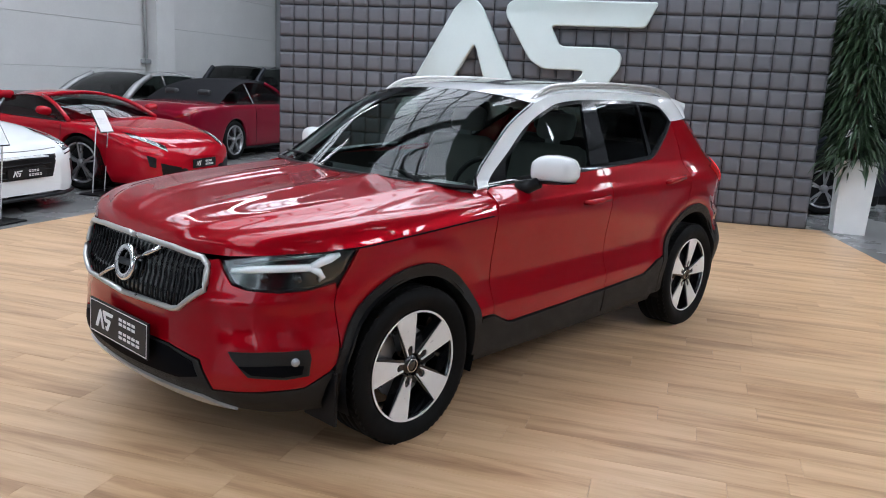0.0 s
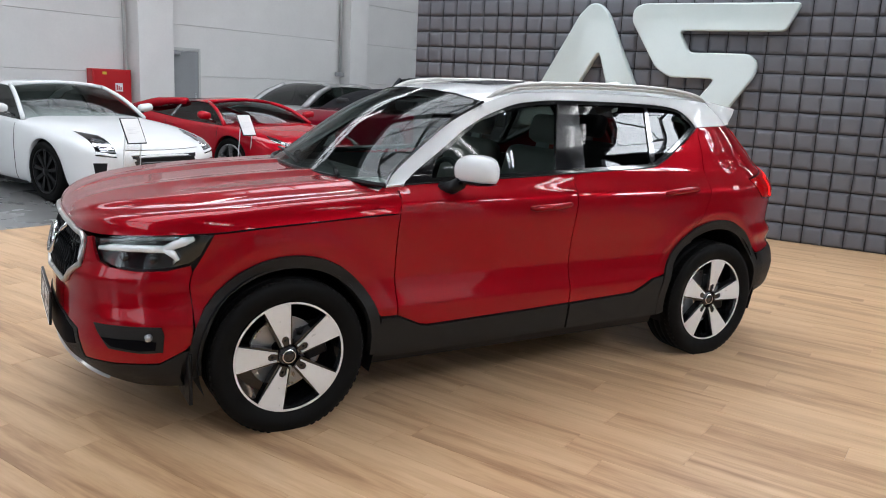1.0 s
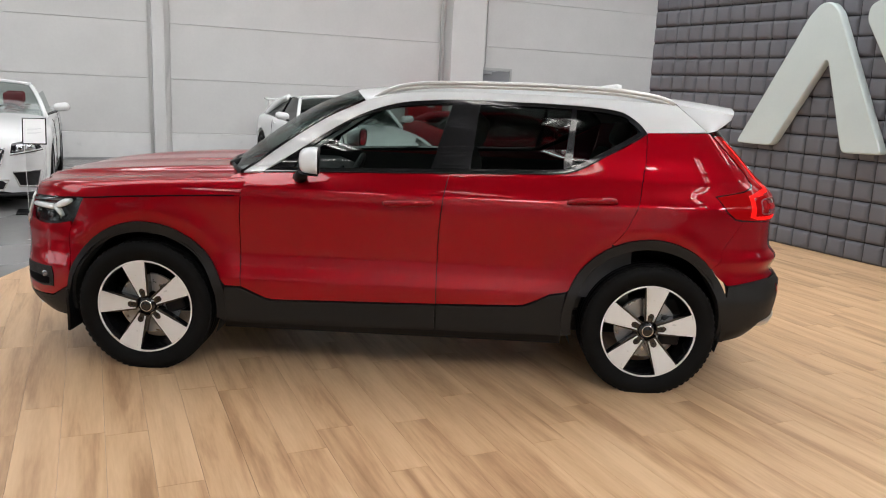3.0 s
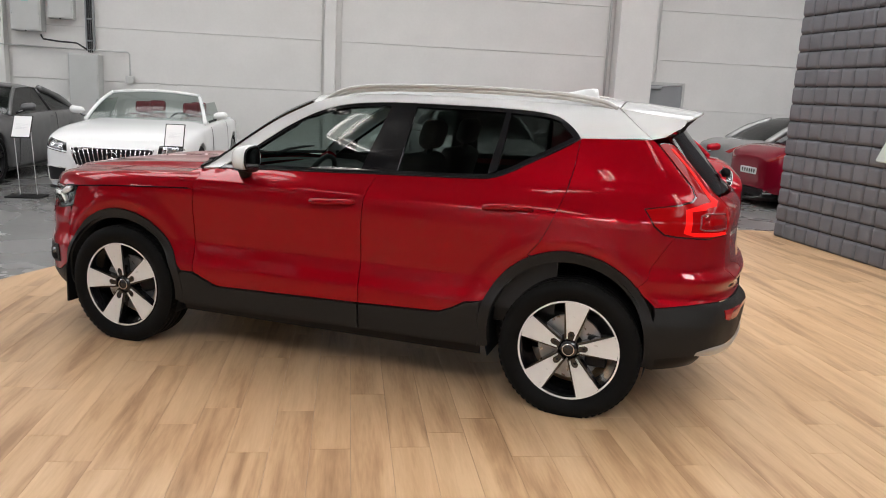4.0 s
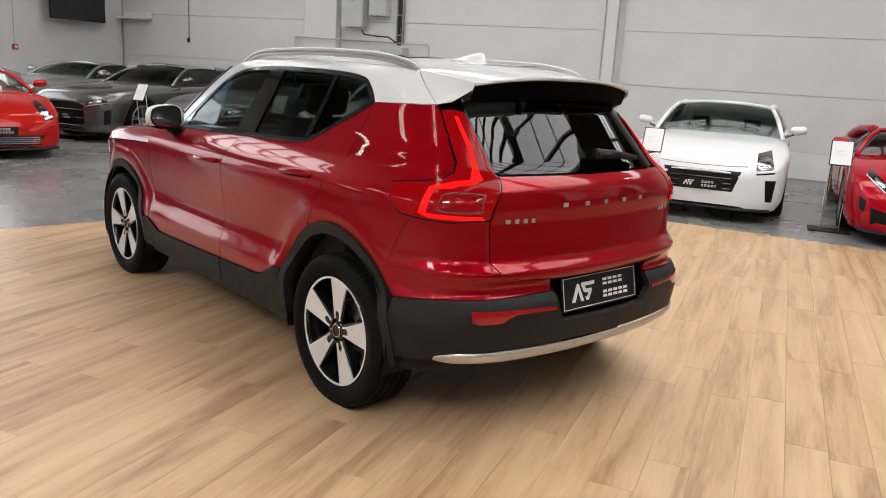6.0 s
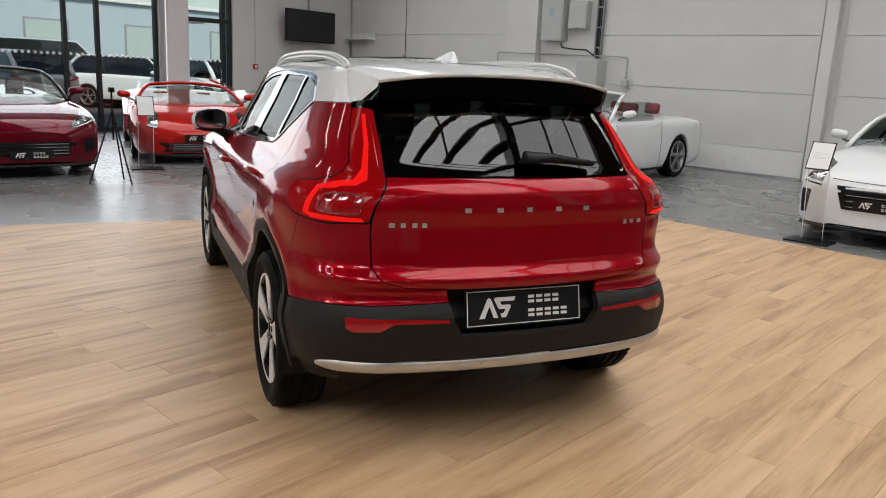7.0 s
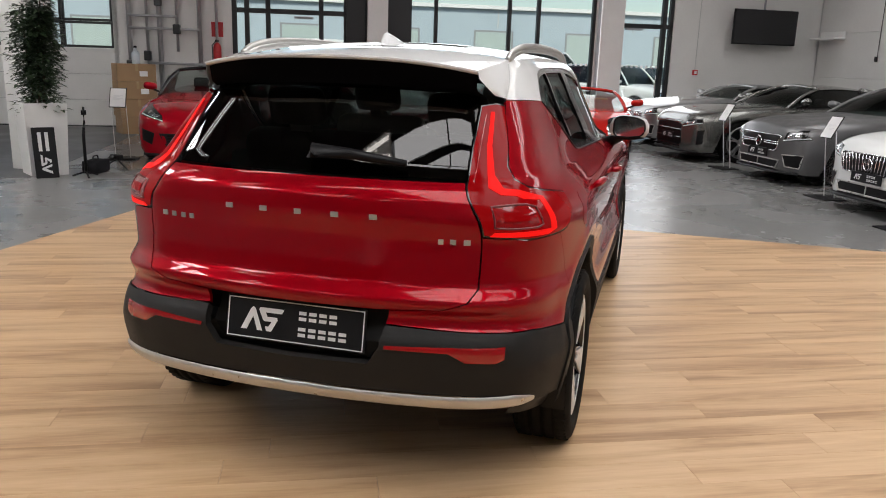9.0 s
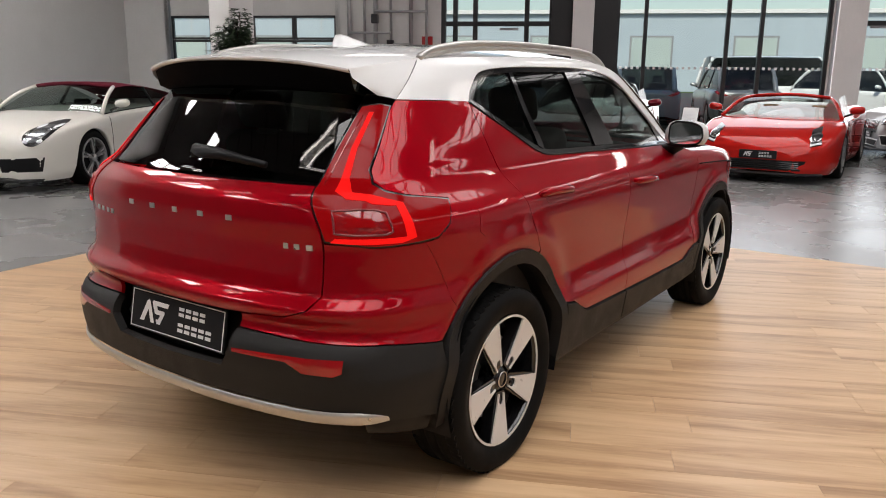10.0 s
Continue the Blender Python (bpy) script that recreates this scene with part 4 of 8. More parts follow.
class Body:
    """The loft of a car's lower body: station x, section place v from the middle of the top (0) to the sill (1)."""

    def __init__(self, spec):
        self.L, self.W = spec["L"], spec["W"]
        self.xf, self.xr = spec["wb"] / 2 + spec["fo"], spec["wb"] / 2 + spec["fo"] - spec["L"]
        self.wx = (spec["wb"] / 2, -spec["wb"] / 2)
        self.r = spec["r"]
        X = lambda u: self.xr + u * self.L
        self.top = lerp_list([X(u) for u, z in spec["top"]], [z for u, z in spec["top"]])
        self.sh = lerp_list([X(u) for u, z in spec["shoulder"]], [z for u, z in spec["shoulder"]])
        self.half = lerp_list([X(u) for u, w in spec["plan"]], [w * self.W / 2 for u, w in spec["plan"]])
        self.low = lerp_list([X(u) for u, z in spec["low"]], [z for u, z in spec["low"]])

    def section(self, x):
        w, zt, zs, zl = float(self.half(x)), float(self.top(x)), float(self.sh(x)), float(self.low(x))
        e = max(0.0, (x - self.xf + 0.24) / 0.24, (self.xr + 0.14 - x) / 0.14)
        w *= 1 - 0.30 * e ** 3
        zt, zs, zl = zt - 0.05 * e ** 4, zs - 0.07 * e ** 4, zl + 0.05 * e ** 4
        zs = min(zs, zt - 0.004)
        mid = zl + (zs - zl) * 0.58
        pts = [(0, zt), (0.34 * w, zt - 0.002), (0.66 * w, zt - 0.12 * (zt - zs)), (0.86 * w, zt - 0.55 * (zt - zs)), (0.955 * w, zs), (0.985 * w, zs - 0.18 * (zs - mid)), (1.0 * w, mid), (0.99 * w, zl + 0.3 * (mid - zl)), (0.965 * w, zl + 0.06), (0.93 * w, zl)]
        for c in self.wx:
            R = self.r * 1.10
            if abs(x - c) < R:
                ha = self.r + math.sqrt(R * R - (x - c) ** 2)
                pts = [(y, z) if i < 4 else (y, max(z, min(ha, zs + 0.01))) for i, (y, z) in enumerate(pts)]
        return pts

    def at(self, x, v, off=0.0):
        """The point on the left side at station x, section place v."""
        p = self.section(x)
        k = min(int(v * 9), 8)
        f = v * 9 - k
        y, z = p[k][0] * (1 - f) + p[k + 1][0] * f, p[k][1] * (1 - f) + p[k + 1][1] * f
        n = Vector((0, p[k][1] - p[k + 1][1], p[k + 1][0] - p[k][0]))
        n = n.normalized() if n.length > 1e-6 else Vector((0, 1, 0))
        return Vector((x, y, z)) + n * off

    def stations(self):
        u = 0.5 - 0.5 * np.cos(np.pi * np.linspace(0, 1, 72))
        xs = list(self.xr + u * self.L)
        return xs

    def mesh(self):
        bm = bmesh.new()
        rings = []
        for x in self.stations():
            p = self.section(x)
            ring = [bm.verts.new((x, -y, z)) for y, z in p[::-1]] + [bm.verts.new((x, y, z)) for y, z in p[1:]]
            rings.append(ring)
        for A, B in zip(rings, rings[1:]):
            for a, b, c, d in zip(A, A[1:], B[1:], B):
                if len({tuple(round(k, 5) for k in v.co) for v in (a, b, c, d)}) >= 3:
                    bm.faces.new((a, b, c, d))
        bm.faces.new(rings[0]), bm.faces.new(rings[-1][::-1])
        bmesh.ops.remove_doubles(bm, verts=bm.verts, dist=0.0008)
        bmesh.ops.recalc_face_normals(bm, faces=bm.faces)
        return bm

    def prepare(self):
        """Outline of every section near the front, for front_x."""
        self.scan = []
        for x in np.linspace(self.xf, self.xf - 1.15, 90):
            p = self.section(x)
            top = sorted((y, z) for y, z in p[:5])
            low = sorted((z, y) for y, z in p[4:])
            self.scan.append((x, [a for a, _ in top], [b for _, b in top], [a for a, _ in low], [b for _, b in low]))

    def front_x(self, y, z):
        """How far forward the body reaches at that half-width and height."""
        last = None
        for x, ty, tz, lz, ly in self.scan:
            over = min(np.interp(y, ty, tz) - z, np.interp(z, lz, ly) - y) if y <= ty[-1] else min(np.interp(z, lz, ly) - y, tz[-1] - z)
            if over >= 0:
                if last is None:
                    return float(x)
                return float(x + (last[0] - x) * over / max(1e-6, over - last[1]))
            last = (x, over)
        return float(self.scan[-1][0])

    def face(self, quad, off=0.006, side=1, n=5, m=5, rnd=False):
        """A shell piece on the front, its corners given as half-width and height; rnd makes it an oval in that frame."""
        bm = bmesh.new()
        a, b, c, d = (Vector(q) for q in quad)
        g = []
        for i in range(n + 1):
            row = []
            for j in range(m + 1):
                u, v = 2 * i / n - 1, 2 * j / m - 1
                if rnd:
                    u, v = u * math.sqrt(1 - v * v / 2), v * math.sqrt(1 - u * u / 2)
                u, v = (u + 1) / 2, (v + 1) / 2
                q = (a * (1 - u) + b * u) * (1 - v) + (d * (1 - u) + c * u) * v
                o = off if 0 < i < n and 0 < j < m else off * 0.15
                row.append(bm.verts.new((self.front_x(abs(q.x), q.y) + o, q.x * side, q.y)))
            g.append(row)
        for i in range(n):
            for j in range(m):
                bm.faces.new((g[i][j], g[i][j + 1], g[i + 1][j + 1], g[i + 1][j]))
        bmesh.ops.recalc_face_normals(bm, faces=bm.faces)
        if sum(f.normal.x for f in bm.faces) < 0:
            bmesh.ops.reverse_faces(bm, faces=bm.faces)
        return bm

    def patch(self, x0, x1, v0, v1, off=0.006, side=1, skew=0.0, n=6, point=0.0):
        """A shell piece on the body, for lamps, vents and the like; point narrows it towards x0."""
        bm = bmesh.new()
        g = []
        for i in range(n + 1):
            t = i / n
            row = []
            for j in range(n + 1):
                s = j / n
                x = x0 + (x1 - x0) * t + skew * (s - 0.5)
                vm = 0.5 * (v0 + v1)
                v = vm + (v0 - vm + (v1 - v0) * s) * (1 - point * (1 - t))
                p = self.at(min(max(x, self.xr), self.xf), v, off if 0 < i < n and 0 < j < n else off * 0.2)
                row.append(bm.verts.new((p.x, p.y * side, p.z)))
            g.append(row)
        for i in range(n):
            for j in range(n):
                bm.faces.new((g[i][j], g[i][j + 1], g[i + 1][j + 1], g[i + 1][j]))
        bmesh.ops.recalc_face_normals(bm, faces=bm.faces)
        return bm


def strip_mesh(rows):
    bm = bmesh.new()
    g = [[bm.verts.new(p) for p in r] for r in rows]
    for A, B in zip(g, g[1:]):
        for a, b, c, d in zip(A, A[1:], B[1:], B):
            bm.faces.new((a, b, c, d))
    bmesh.ops.recalc_face_normals(bm, faces=bm.faces)
    return bm


def car_seat(parent, x, y, z, material, s=1.0):
    st = part("seat", box(x - 0.26 * s, x + 0.24 * s, y - 0.25 * s, y + 0.25 * s, z, z + 0.16, 0.05), material, parent, "", True)
    part("backrest", box(-0.08, 0.08, y - 0.25 * s, y + 0.25 * s, 0, 0.58, 0.06, Matrix.Translation((x - 0.26, 0, z + 0.10)) @ pose(0, 0, 0, 0, -14)), material, st, "", True)
    part("headrest", box(-0.05, 0.06, y - 0.13 * s, y + 0.13 * s, 0.6, 0.78, 0.04, Matrix.Translation((x - 0.26, 0, z + 0.10)) @ pose(0, 0, 0, 0, -14)), material, st, "", True)


def parked_car(name, label, paint, spec, x, y, heading, wheels="grey_5", roof="coupe", roof_mat=None, seats="seat_dark", plate=True, front="grand", grille="mesh", tail=False, z=0.0, group="parked show cars"):
    car = thing(name, pose(x, y, z, 0, 0, heading), label, "car", group)
    B = Body(spec)
    body = part("body", B.mesh(), paint, car, "", True)
    md = body.modifiers.new("smooth", "SUBSURF")
    md.levels = md.render_levels = 1
    X = lambda u: B.xr + u * B.L
    # underbody and wheel housings
    part("underbody", box(B.xr + 0.25, B.xf - 0.25, -B.W * 0.36, B.W * 0.36, 0.14, 0.42, 0.05), M["blackplastic"], car)
    for c in B.wx:
        for sy in (-1, 1):
            part("wheel_housing", box(c - B.r * 1.1, c + B.r * 1.1, sy * B.W * 0.36 - 0.10, sy * B.W * 0.36 + 0.06, 0.2, B.r * 2.04, 0.04), M["blackplastic"], body)
            car_wheel(car, c, sy * (B.W / 2 - spec["tw"] / 2 - 0.012), B.r, spec["tw"], wheels)
    # cabin
    c = spec["cabin"]
    xa, xb, xc, xd = (X(u) for u in c["x"])
    zr, wr = c["z"], c["w"] * B.W / 2
    n = 12

    def base(xx):
        return 0.90 * float(B.half(xx)), float(B.sh(xx)) + 0.35 * max(0.0, float(B.top(xx)) - float(B.sh(xx)))

    def crown(xx):
        """Roof edge half-width and height at xx."""
        if xx > xb:
            t = (xa - xx) / (xa - xb)
        elif xx < xc:
            t = (xx - xd) / (xc - xd)
        else:
            t = 1.0
        t = max(0.0, min(1.0, t))
        yb, zb = base(xx)
        zz = zr - 0.10 * ((xx - (xb + xc) / 2) / max(0.2, (xb - xc))) ** 2 * (1 if xc <= xx <= xb else 0.25)
        e = t if not xc <= xx <= xb else 1.0
        return yb + (wr - yb) * e, zb + (zz - 0.055 - zb) * e, zb + (zz - zb) * e

    xs_roof = [xb + (xc - xb) * i / n for i in range(n + 1)]
    screen_rows = []
    for i in range(9):
        t = i / 8
        row = []
        for j in range(-4, 5):
            q = j / 4
            x0b = xa + 0.10 * (1 - q * q)
            yb, zb = base(xa)
            y1, z1, zc_ = crown(xb)
            row.append(Vector((x0b + (xb + 0.05 * (1 - q * q) - x0b) * t, (yb * 0.97) * q * (1 - t) + y1 * 0.97 * q * t, max(zb, float(B.top(xa)) - 0.01 - 0.06 * q * q) * (1 - t) + (zc_ - 0.045 * q * q) * t + 0.05 * math.sin(math.pi * t))))
        screen_rows.append(row)
    part("windscreen", strip_mesh(screen_rows), M["glass_front"], car, "", True)
    for sy in (-1, 1):
        edge = [r[0 if sy < 0 else -1] + Vector((0, sy * 0.012, 0.004)) for r in screen_rows]
        part("pillar", tube(edge, 0.028, 8), paint if roof != "open" else (roof_mat or paint), body, "", True)
    part("screen_header", tube([r + Vector((0, 0, .006)) for r in screen_rows[-1]], 0.026, 8), roof_mat or paint, body, "", True)
    # body-coloured panel added over the upper windscreen to brighten the dark screen
    if "brighten_row" in spec:
        part("roof_brow", strip_mesh([[p + Vector((0.03, 0, 0.02)) for p in r] for r in screen_rows[spec["brighten_row"]:]]), paint, body, "", True)
    if roof in ("coupe", "soft"):
        rm = roof_mat or paint
        rows = []
        for xx in xs_roof:
            y1, z1, zc_ = crown(xx)
            rows.append([Vector((xx, y1 * q, zc_ - (zc_ - z1) * abs(q) ** 3)) for q in np.linspace(-1, 1, 13)])
        part("roof", strip_mesh(rows), rm, car, "canvas roof" if roof == "soft" else "", True)
        back = []
        for i in range(9):
            t = i / 8
            y0, z0, zc0 = crown(xc)
            yb, zb = base(xd)
            back.append([Vector((xc + (xd - xc) * t, (y0 * (1 - t) + yb * 0.92 * t) * q, zc0 * (1 - t) + (float(B.top(xd)) - 0.005) * t - (zc0 - z0) * abs(q) ** 3 + 0.05 * math.sin(math.pi * t))) for q in np.linspace(-1, 1, 11)])
        if roof == "soft":
            part("roof_rear", strip_mesh(back), rm, car, "canvas roof", True)
        else:
            part("rear_window", strip_mesh(back), M["glass_dark"], car, "", True)
            for sy in (0, -1):
                part("pillar", tube([r[sy] + Vector((0, 0, 0.004)) for r in back], [0.055] * 4 + [0.07] * 5, 8), rm, body, "", True)
        for sy in (-1, 1):
            rows = []
            for xx in np.linspace(xa - 0.04, xd + 0.12, 18):
                y1, z1, _ = crown(xx)
                yb, zb = base(xx)
                rows.append([Vector((xx, sy * (yb * 0.985 + (y1 - yb) * t - 0.0), zb - 0.01 + (z1 - zb) * t)) for t in np.linspace(0, 1, 5)])
            part("side_window", strip_mesh(rows), M["glass_dark"] if roof == "coupe" else M["glass_front"], car, "", True)
            part("window_trim", tube([r[0] + Vector((0, sy * 0.006, 0.006)) for r in rows], 0.010, 6), M["gloss_black"], body, "", True)
            part("door_pillar", tube([rows[10][0], rows[10][2], rows[10][4]], 0.022, 6), M["gloss_black"], body)
    else:
        part("cockpit", strip_mesh([[Vector((xx, q * 0.70 * B.W / 2, float(B.sh(xx)) + 0.012 + 0.02 * (1 - q * q))) for q in np.linspace(-1, 1, 5)] for xx in np.linspace(xa - 0.1, xd + 0.05, 8)]), M["seat_dark"], car)
        for sy in (-1, 1):
            y0, z0 = base(xa - 0.4)
            rows = []
            for xx in np.linspace(xa - 0.25, (xb + xc) / 2 - 0.25, 6):
                yb, zb = base(xx)
                rows.append([Vector((xx, sy * (yb - 0.10 * t * 1.0), zb - 0.02 + 0.30 * t)) for t in (0, 0.5, 1)])
            part("side_window", strip_mesh(rows), M["glass_front"], car, "", True)
    zt = zr - 1.12
    if roof != "coupe" or c.get("seats", True):
        for sy in (-1, 1):
            car_seat(car, (xb + xc) / 2 + 0.10, sy * 0.37, zt + (0.06 if roof == "open" else 0.0), M[seats])
        if c.get("rear_seats"):
            for sy in (-1, 1):
                car_seat(car, (xb + xc) / 2 - 0.70, sy * 0.34, zt + 0.06, M[seats])
        sw = part("steering_wheel", tube([(xa - 0.62 + 0.05 * math.sin(k), 0.37 + 0.18 * math.cos(k), zt + 0.62 + 0.17 * math.sin(k)) for k in np.linspace(0, 2 * math.pi, 20)[:-1]], 0.014, 6, True), M["seat_dark"], car)
        part("dashboard", box(xa - 0.60, xa - 0.10, -B.W * 0.40, B.W * 0.40, zt + 0.25, zt + 0.50, 0.06), M["seat_dark"], car)
    # mirrors
    for sy in (-1, 1):
        yb, zb = base(xa - 0.25)
        mi = part("mirror", box(-0.07, 0.06, -0.105, 0.105, -0.045, 0.065, 0.05, Matrix.Translation((xa - 0.22, sy * (yb + 0.17), zb + 0.11)) @ pose(0, 0, 0, sy * 8, 0, sy * -10)), paint, car, "", True)
        part("mirror_foot", tube([(xa - 0.20, sy * (yb + 0.0), zb + 0.02), (xa - 0.20, sy * (yb + 0.12), zb + 0.07)], 0.018, 6), M["gloss_black"], mi)
    # doors seams, handles, side air outlets
    for sy in (-1, 1):
        for xx in (xa - 0.06, (xb + xc) / 2 - 0.38):
            part("door_seam", tube([Vector((lambda p: (p.x, p.y * sy, p.z))(B.at(xx, v, 0.0008))) for v in np.linspace(0.46, 0.93, 8)], 0.0035, 5), M["gloss_black"], body)
        part("door_handle", B.patch((xb + xc) / 2 - 0.30, (xb + xc) / 2 - 0.12, 0.53, 0.56, 0.014, sy, n=4), paint, body, "", True)
    # lamps and front face, after the style of the car
    B.prepare()
    st = FRONTS[front]
    for sy in (-1, 1):
        rnd = st.get("round", False)
        h = part("headlight", B.face(st["lamp"], 0.006, sy, 8, 8, rnd), M["gloss_black"], car, "dark headlight with a bright lens", True)
        q = [Vector(p) for p in st["lamp"]]
        mid = (q[0] + q[1] + q[2] + q[3]) / 4
        part("lens", B.face([mid + (p - mid) * st.get("lens", 0.66) for p in q], 0.012, sy, 6, 6, rnd), M["lamp_glass"], h, "", True)
        if not rnd:
            part("light_strip", B.face([q[3] + (q[0] - q[3]) * 0.20, q[2] + (q[1] - q[2]) * 0.20, q[2] + (q[1] - q[2]) * 0.06, q[3] + (q[0] - q[3]) * 0.06], 0.014, sy, 8, 2), M["drl"], h, "", True)
            for k in (0.32, 0.66):
                c_ = (q[0] * (1 - k) + q[1] * k + q[3] * (1 - k) + q[2] * k) / 2
                dz = abs(((q[0] * (1 - k) + q[1] * k) - (q[3] * (1 - k) + q[2] * k)).y) * 0.24
                part("projector", B.face([c_ + Vector((-dz, dz)), c_ + Vector((dz, dz)), c_ + Vector((dz, -dz)), c_ + Vector((-dz, -dz))], 0.018, sy, 6, 6, True), M["chrome"], h, "", True)
        else:
            for du, dv in ((-.28, .28), (.28, .28), (.28, -.28), (-.28, -.28)):
                ex, ez = (q[1] - q[0]) * du, (q[0] - q[3]) * dv
                c_ = mid + ex + ez
                part("projector", B.face([c_ + Vector((-.028, .024)), c_ + Vector((.028, .024)), c_ + Vector((.028, -.024)), c_ + Vector((-.028, -.024))], 0.020, sy, 5, 5, True), M["drl"], h, "", True)
        part("tail_light", B.patch(B.xr + 0.01, B.xr + 0.20, 0.36, 0.50, 0.010, sy, 0.02), M["tail"], car, "", True)
        for qd in st["intakes"]:
            it = part("air_intake", B.face(qd, 0.004, sy, 6, 5), M["blackplastic"], car, "black air intake", True)
            p0, p1, p2, p3 = (Vector(p) for p in qd)
            for k in (0.35, 0.68):
                part("slat", B.face([p0 + (p3 - p0) * (k - .03), p1 + (p2 - p1) * (k - .03), p1 + (p2 - p1) * (k + .03), p0 + (p3 - p0) * (k + .03)], 0.010, sy, 6, 1), M["steel"] if st.get("bright") else M["gloss_black"], it)
            if st.get("outline"):
                ring = [p0 + (p1 - p0) * k for k in (0, .5)] + [p1 + (p2 - p1) * k for k in (0, .5)] + [p2 + (p3 - p2) * k for k in (0, .5)] + [p3 + (p0 - p3) * k for k in (0, .5)]
                part("surround", tube([(B.front_x(p.x, p.y) + .004, p.x * sy, p.y) for p in ring], .009, 6, True), M["satin"], it, "", True)
        part("side_skirt", strip_mesh([[Vector((xx, sy * (0.92 + 0.05 * t) * float(B.half(xx)), float(B.low(xx)) - 0.01 + 0.05 * t)) for t in (0, 1)] for xx in np.linspace(B.wx[1] + B.r * 1.2, B.wx[0] - B.r * 1.2, 8)]), M["blackplastic"], body)
        if "line" in st:
            part("crease", tube([(B.front_x(y_, z_) + .0005, y_ * sy, z_) for y_, z_ in st["line"]], .004, 5), M["gloss_black"], body)
    xf, wf = B.xf, float(B.half(B.xf))
    zl = float(B.low(xf))
    gz = st["grille"]
    half_quads = [(-gz[0], gz[2]), (gz[0], gz[2]), (gz[0] * gz[3], gz[1]), (-gz[0] * gz[3], gz[1])]
    g = part("grille", B.face(half_quads, 0.004, 1, 14, 6), M["blackplastic"], car, "black front grille", True)
    zm = (gz[1] + gz[2]) / 2

    def emblem(zz, r=0.075):
        em = part("emblem", lathe([(r * .88, -0.008), (r, 0.0), (r * .88, 0.008), (r * .78, 0.0), (r * .88, -0.008)], 24), M["chrome"], g, "round chrome emblem", True)
        em.matrix_local = Matrix.Translation((B.front_x(0, zz) + 0.022, 0, zz)) @ pose(0, 0, 0, 0, 0, 90)
        for k in range(3):
            a_ = math.pi * (0.5 + k * 2 / 3)
            part("emblem_arm", tube([(B.front_x(0, zz) + .022, 0, zz), (B.front_x(0, zz) + .022, math.cos(a_) * r * .8, zz + math.sin(a_) * r * .8)], [.009, .004], 5), M["chrome"], g)

    def frame_ring(rad=0.009):
        pts = []
        for a_, b_ in zip(half_quads, half_quads[1:] + half_quads[:1]):
            pts += [(a_[0] + (b_[0] - a_[0]) * k, a_[1] + (b_[1] - a_[1]) * k) for k in (0.06, .28, .5, .72, 0.94)]
        part("surround", tube([(B.front_x(abs(y_), z_) + 0.006, y_, z_) for y_, z_ in pts], rad, 6, True), M["chrome"], g, "chrome grille surround", True)

    if grille == "bars":
        for k in range(17):
            y_ = -gz[0] * .93 + k * gz[0] * 1.86 / 16
            part("bar", tube([(B.front_x(abs(y_), z_) + 0.008, y_ * (gz[3] + (1 - gz[3]) * (z_ - gz[1]) / (gz[2] - gz[1])), z_) for z_ in np.linspace(gz[1] + .012, gz[2] - .012, 4)], 0.0075, 6), M["chrome"], g, "", True)
        emblem(zm)
        frame_ring(.007)
    elif grille == "wing":
        for sy in (-1, 1):
            for dz in (-.014, .014):
                part("bar", tube([(B.front_x(y_, zm + dz) + .012, y_ * sy, zm + dz) for y_ in np.linspace(.08, gz[0] * .95, 6)], 0.009, 6), M["chrome"], g, "", True)
        emblem(zm)
        frame_ring()
    else:
        for k in range(4):
            zz = gz[1] + 0.03 + k * (gz[2] - gz[1] - 0.06) / 3
            part("slat", tube([(B.front_x(abs(y_), zz) + .006, y_, zz) for y_ in np.linspace(-gz[0] * gz[3] * .95, gz[0] * gz[3] * .95, 11)], 0.006, 5), M["gloss_black"], g)
    part("front_splitter", strip_mesh([[Vector((B.front_x(abs(y_), zl + .07) + o, y_, z_)) for o, z_ in ((-.12, zl + .012), (.03, zl - .004), (.034, zl + .012), (.0, zl + .03))] for y_ in np.linspace(-B.W * .42, B.W * .42, 15)]), M["blackplastic"], car, "", True)
    if plate:
        pz = st["plate"]
        show_plate(car, Matrix.Translation((max(B.front_x(0.0, pz - .05), B.front_x(.0, pz + .05)) + 0.012, 0, pz)) @ Matrix(((0, 0, 1, 0), (1, 0, 0, 0), (0, 1, 0, 0), (0, 0, 0, 1))), 0.50, 0.115, False)
    # rear
    rb = part("rear_plate", box(B.xr - 0.012, B.xr + 0.002, -0.26, 0.26, 0.52, 0.63, 0.004), M["bar_white"], car, "white number plate")
    bm = bmesh.new()
    for k in range(6):
        add_box(bm, B.xr - 0.0145, B.xr - 0.0125, -0.22 + k * 0.075, -0.18 + k * 0.075, 0.545, 0.605)
    part("print", bm, M["black"], rb)
    part("diffuser", box(B.xr + 0.0, B.xr + 0.3, -wf * 0.8, wf * 0.8, 0.17, 0.30, 0.03), M["blackplastic"], car)
    for sy in (-1, 1):
        part("exhaust_pipe", lathe([(0.04, -0.05), (0.045, -0.05), (0.045, 0.1), (0.04, 0.1)], 16), M["chrome"], car).matrix_local = Matrix.Translation((B.xr + 0.02, sy * 0.55, 0.26)) @ pose(0, 0, 0, 0, 0, -90)
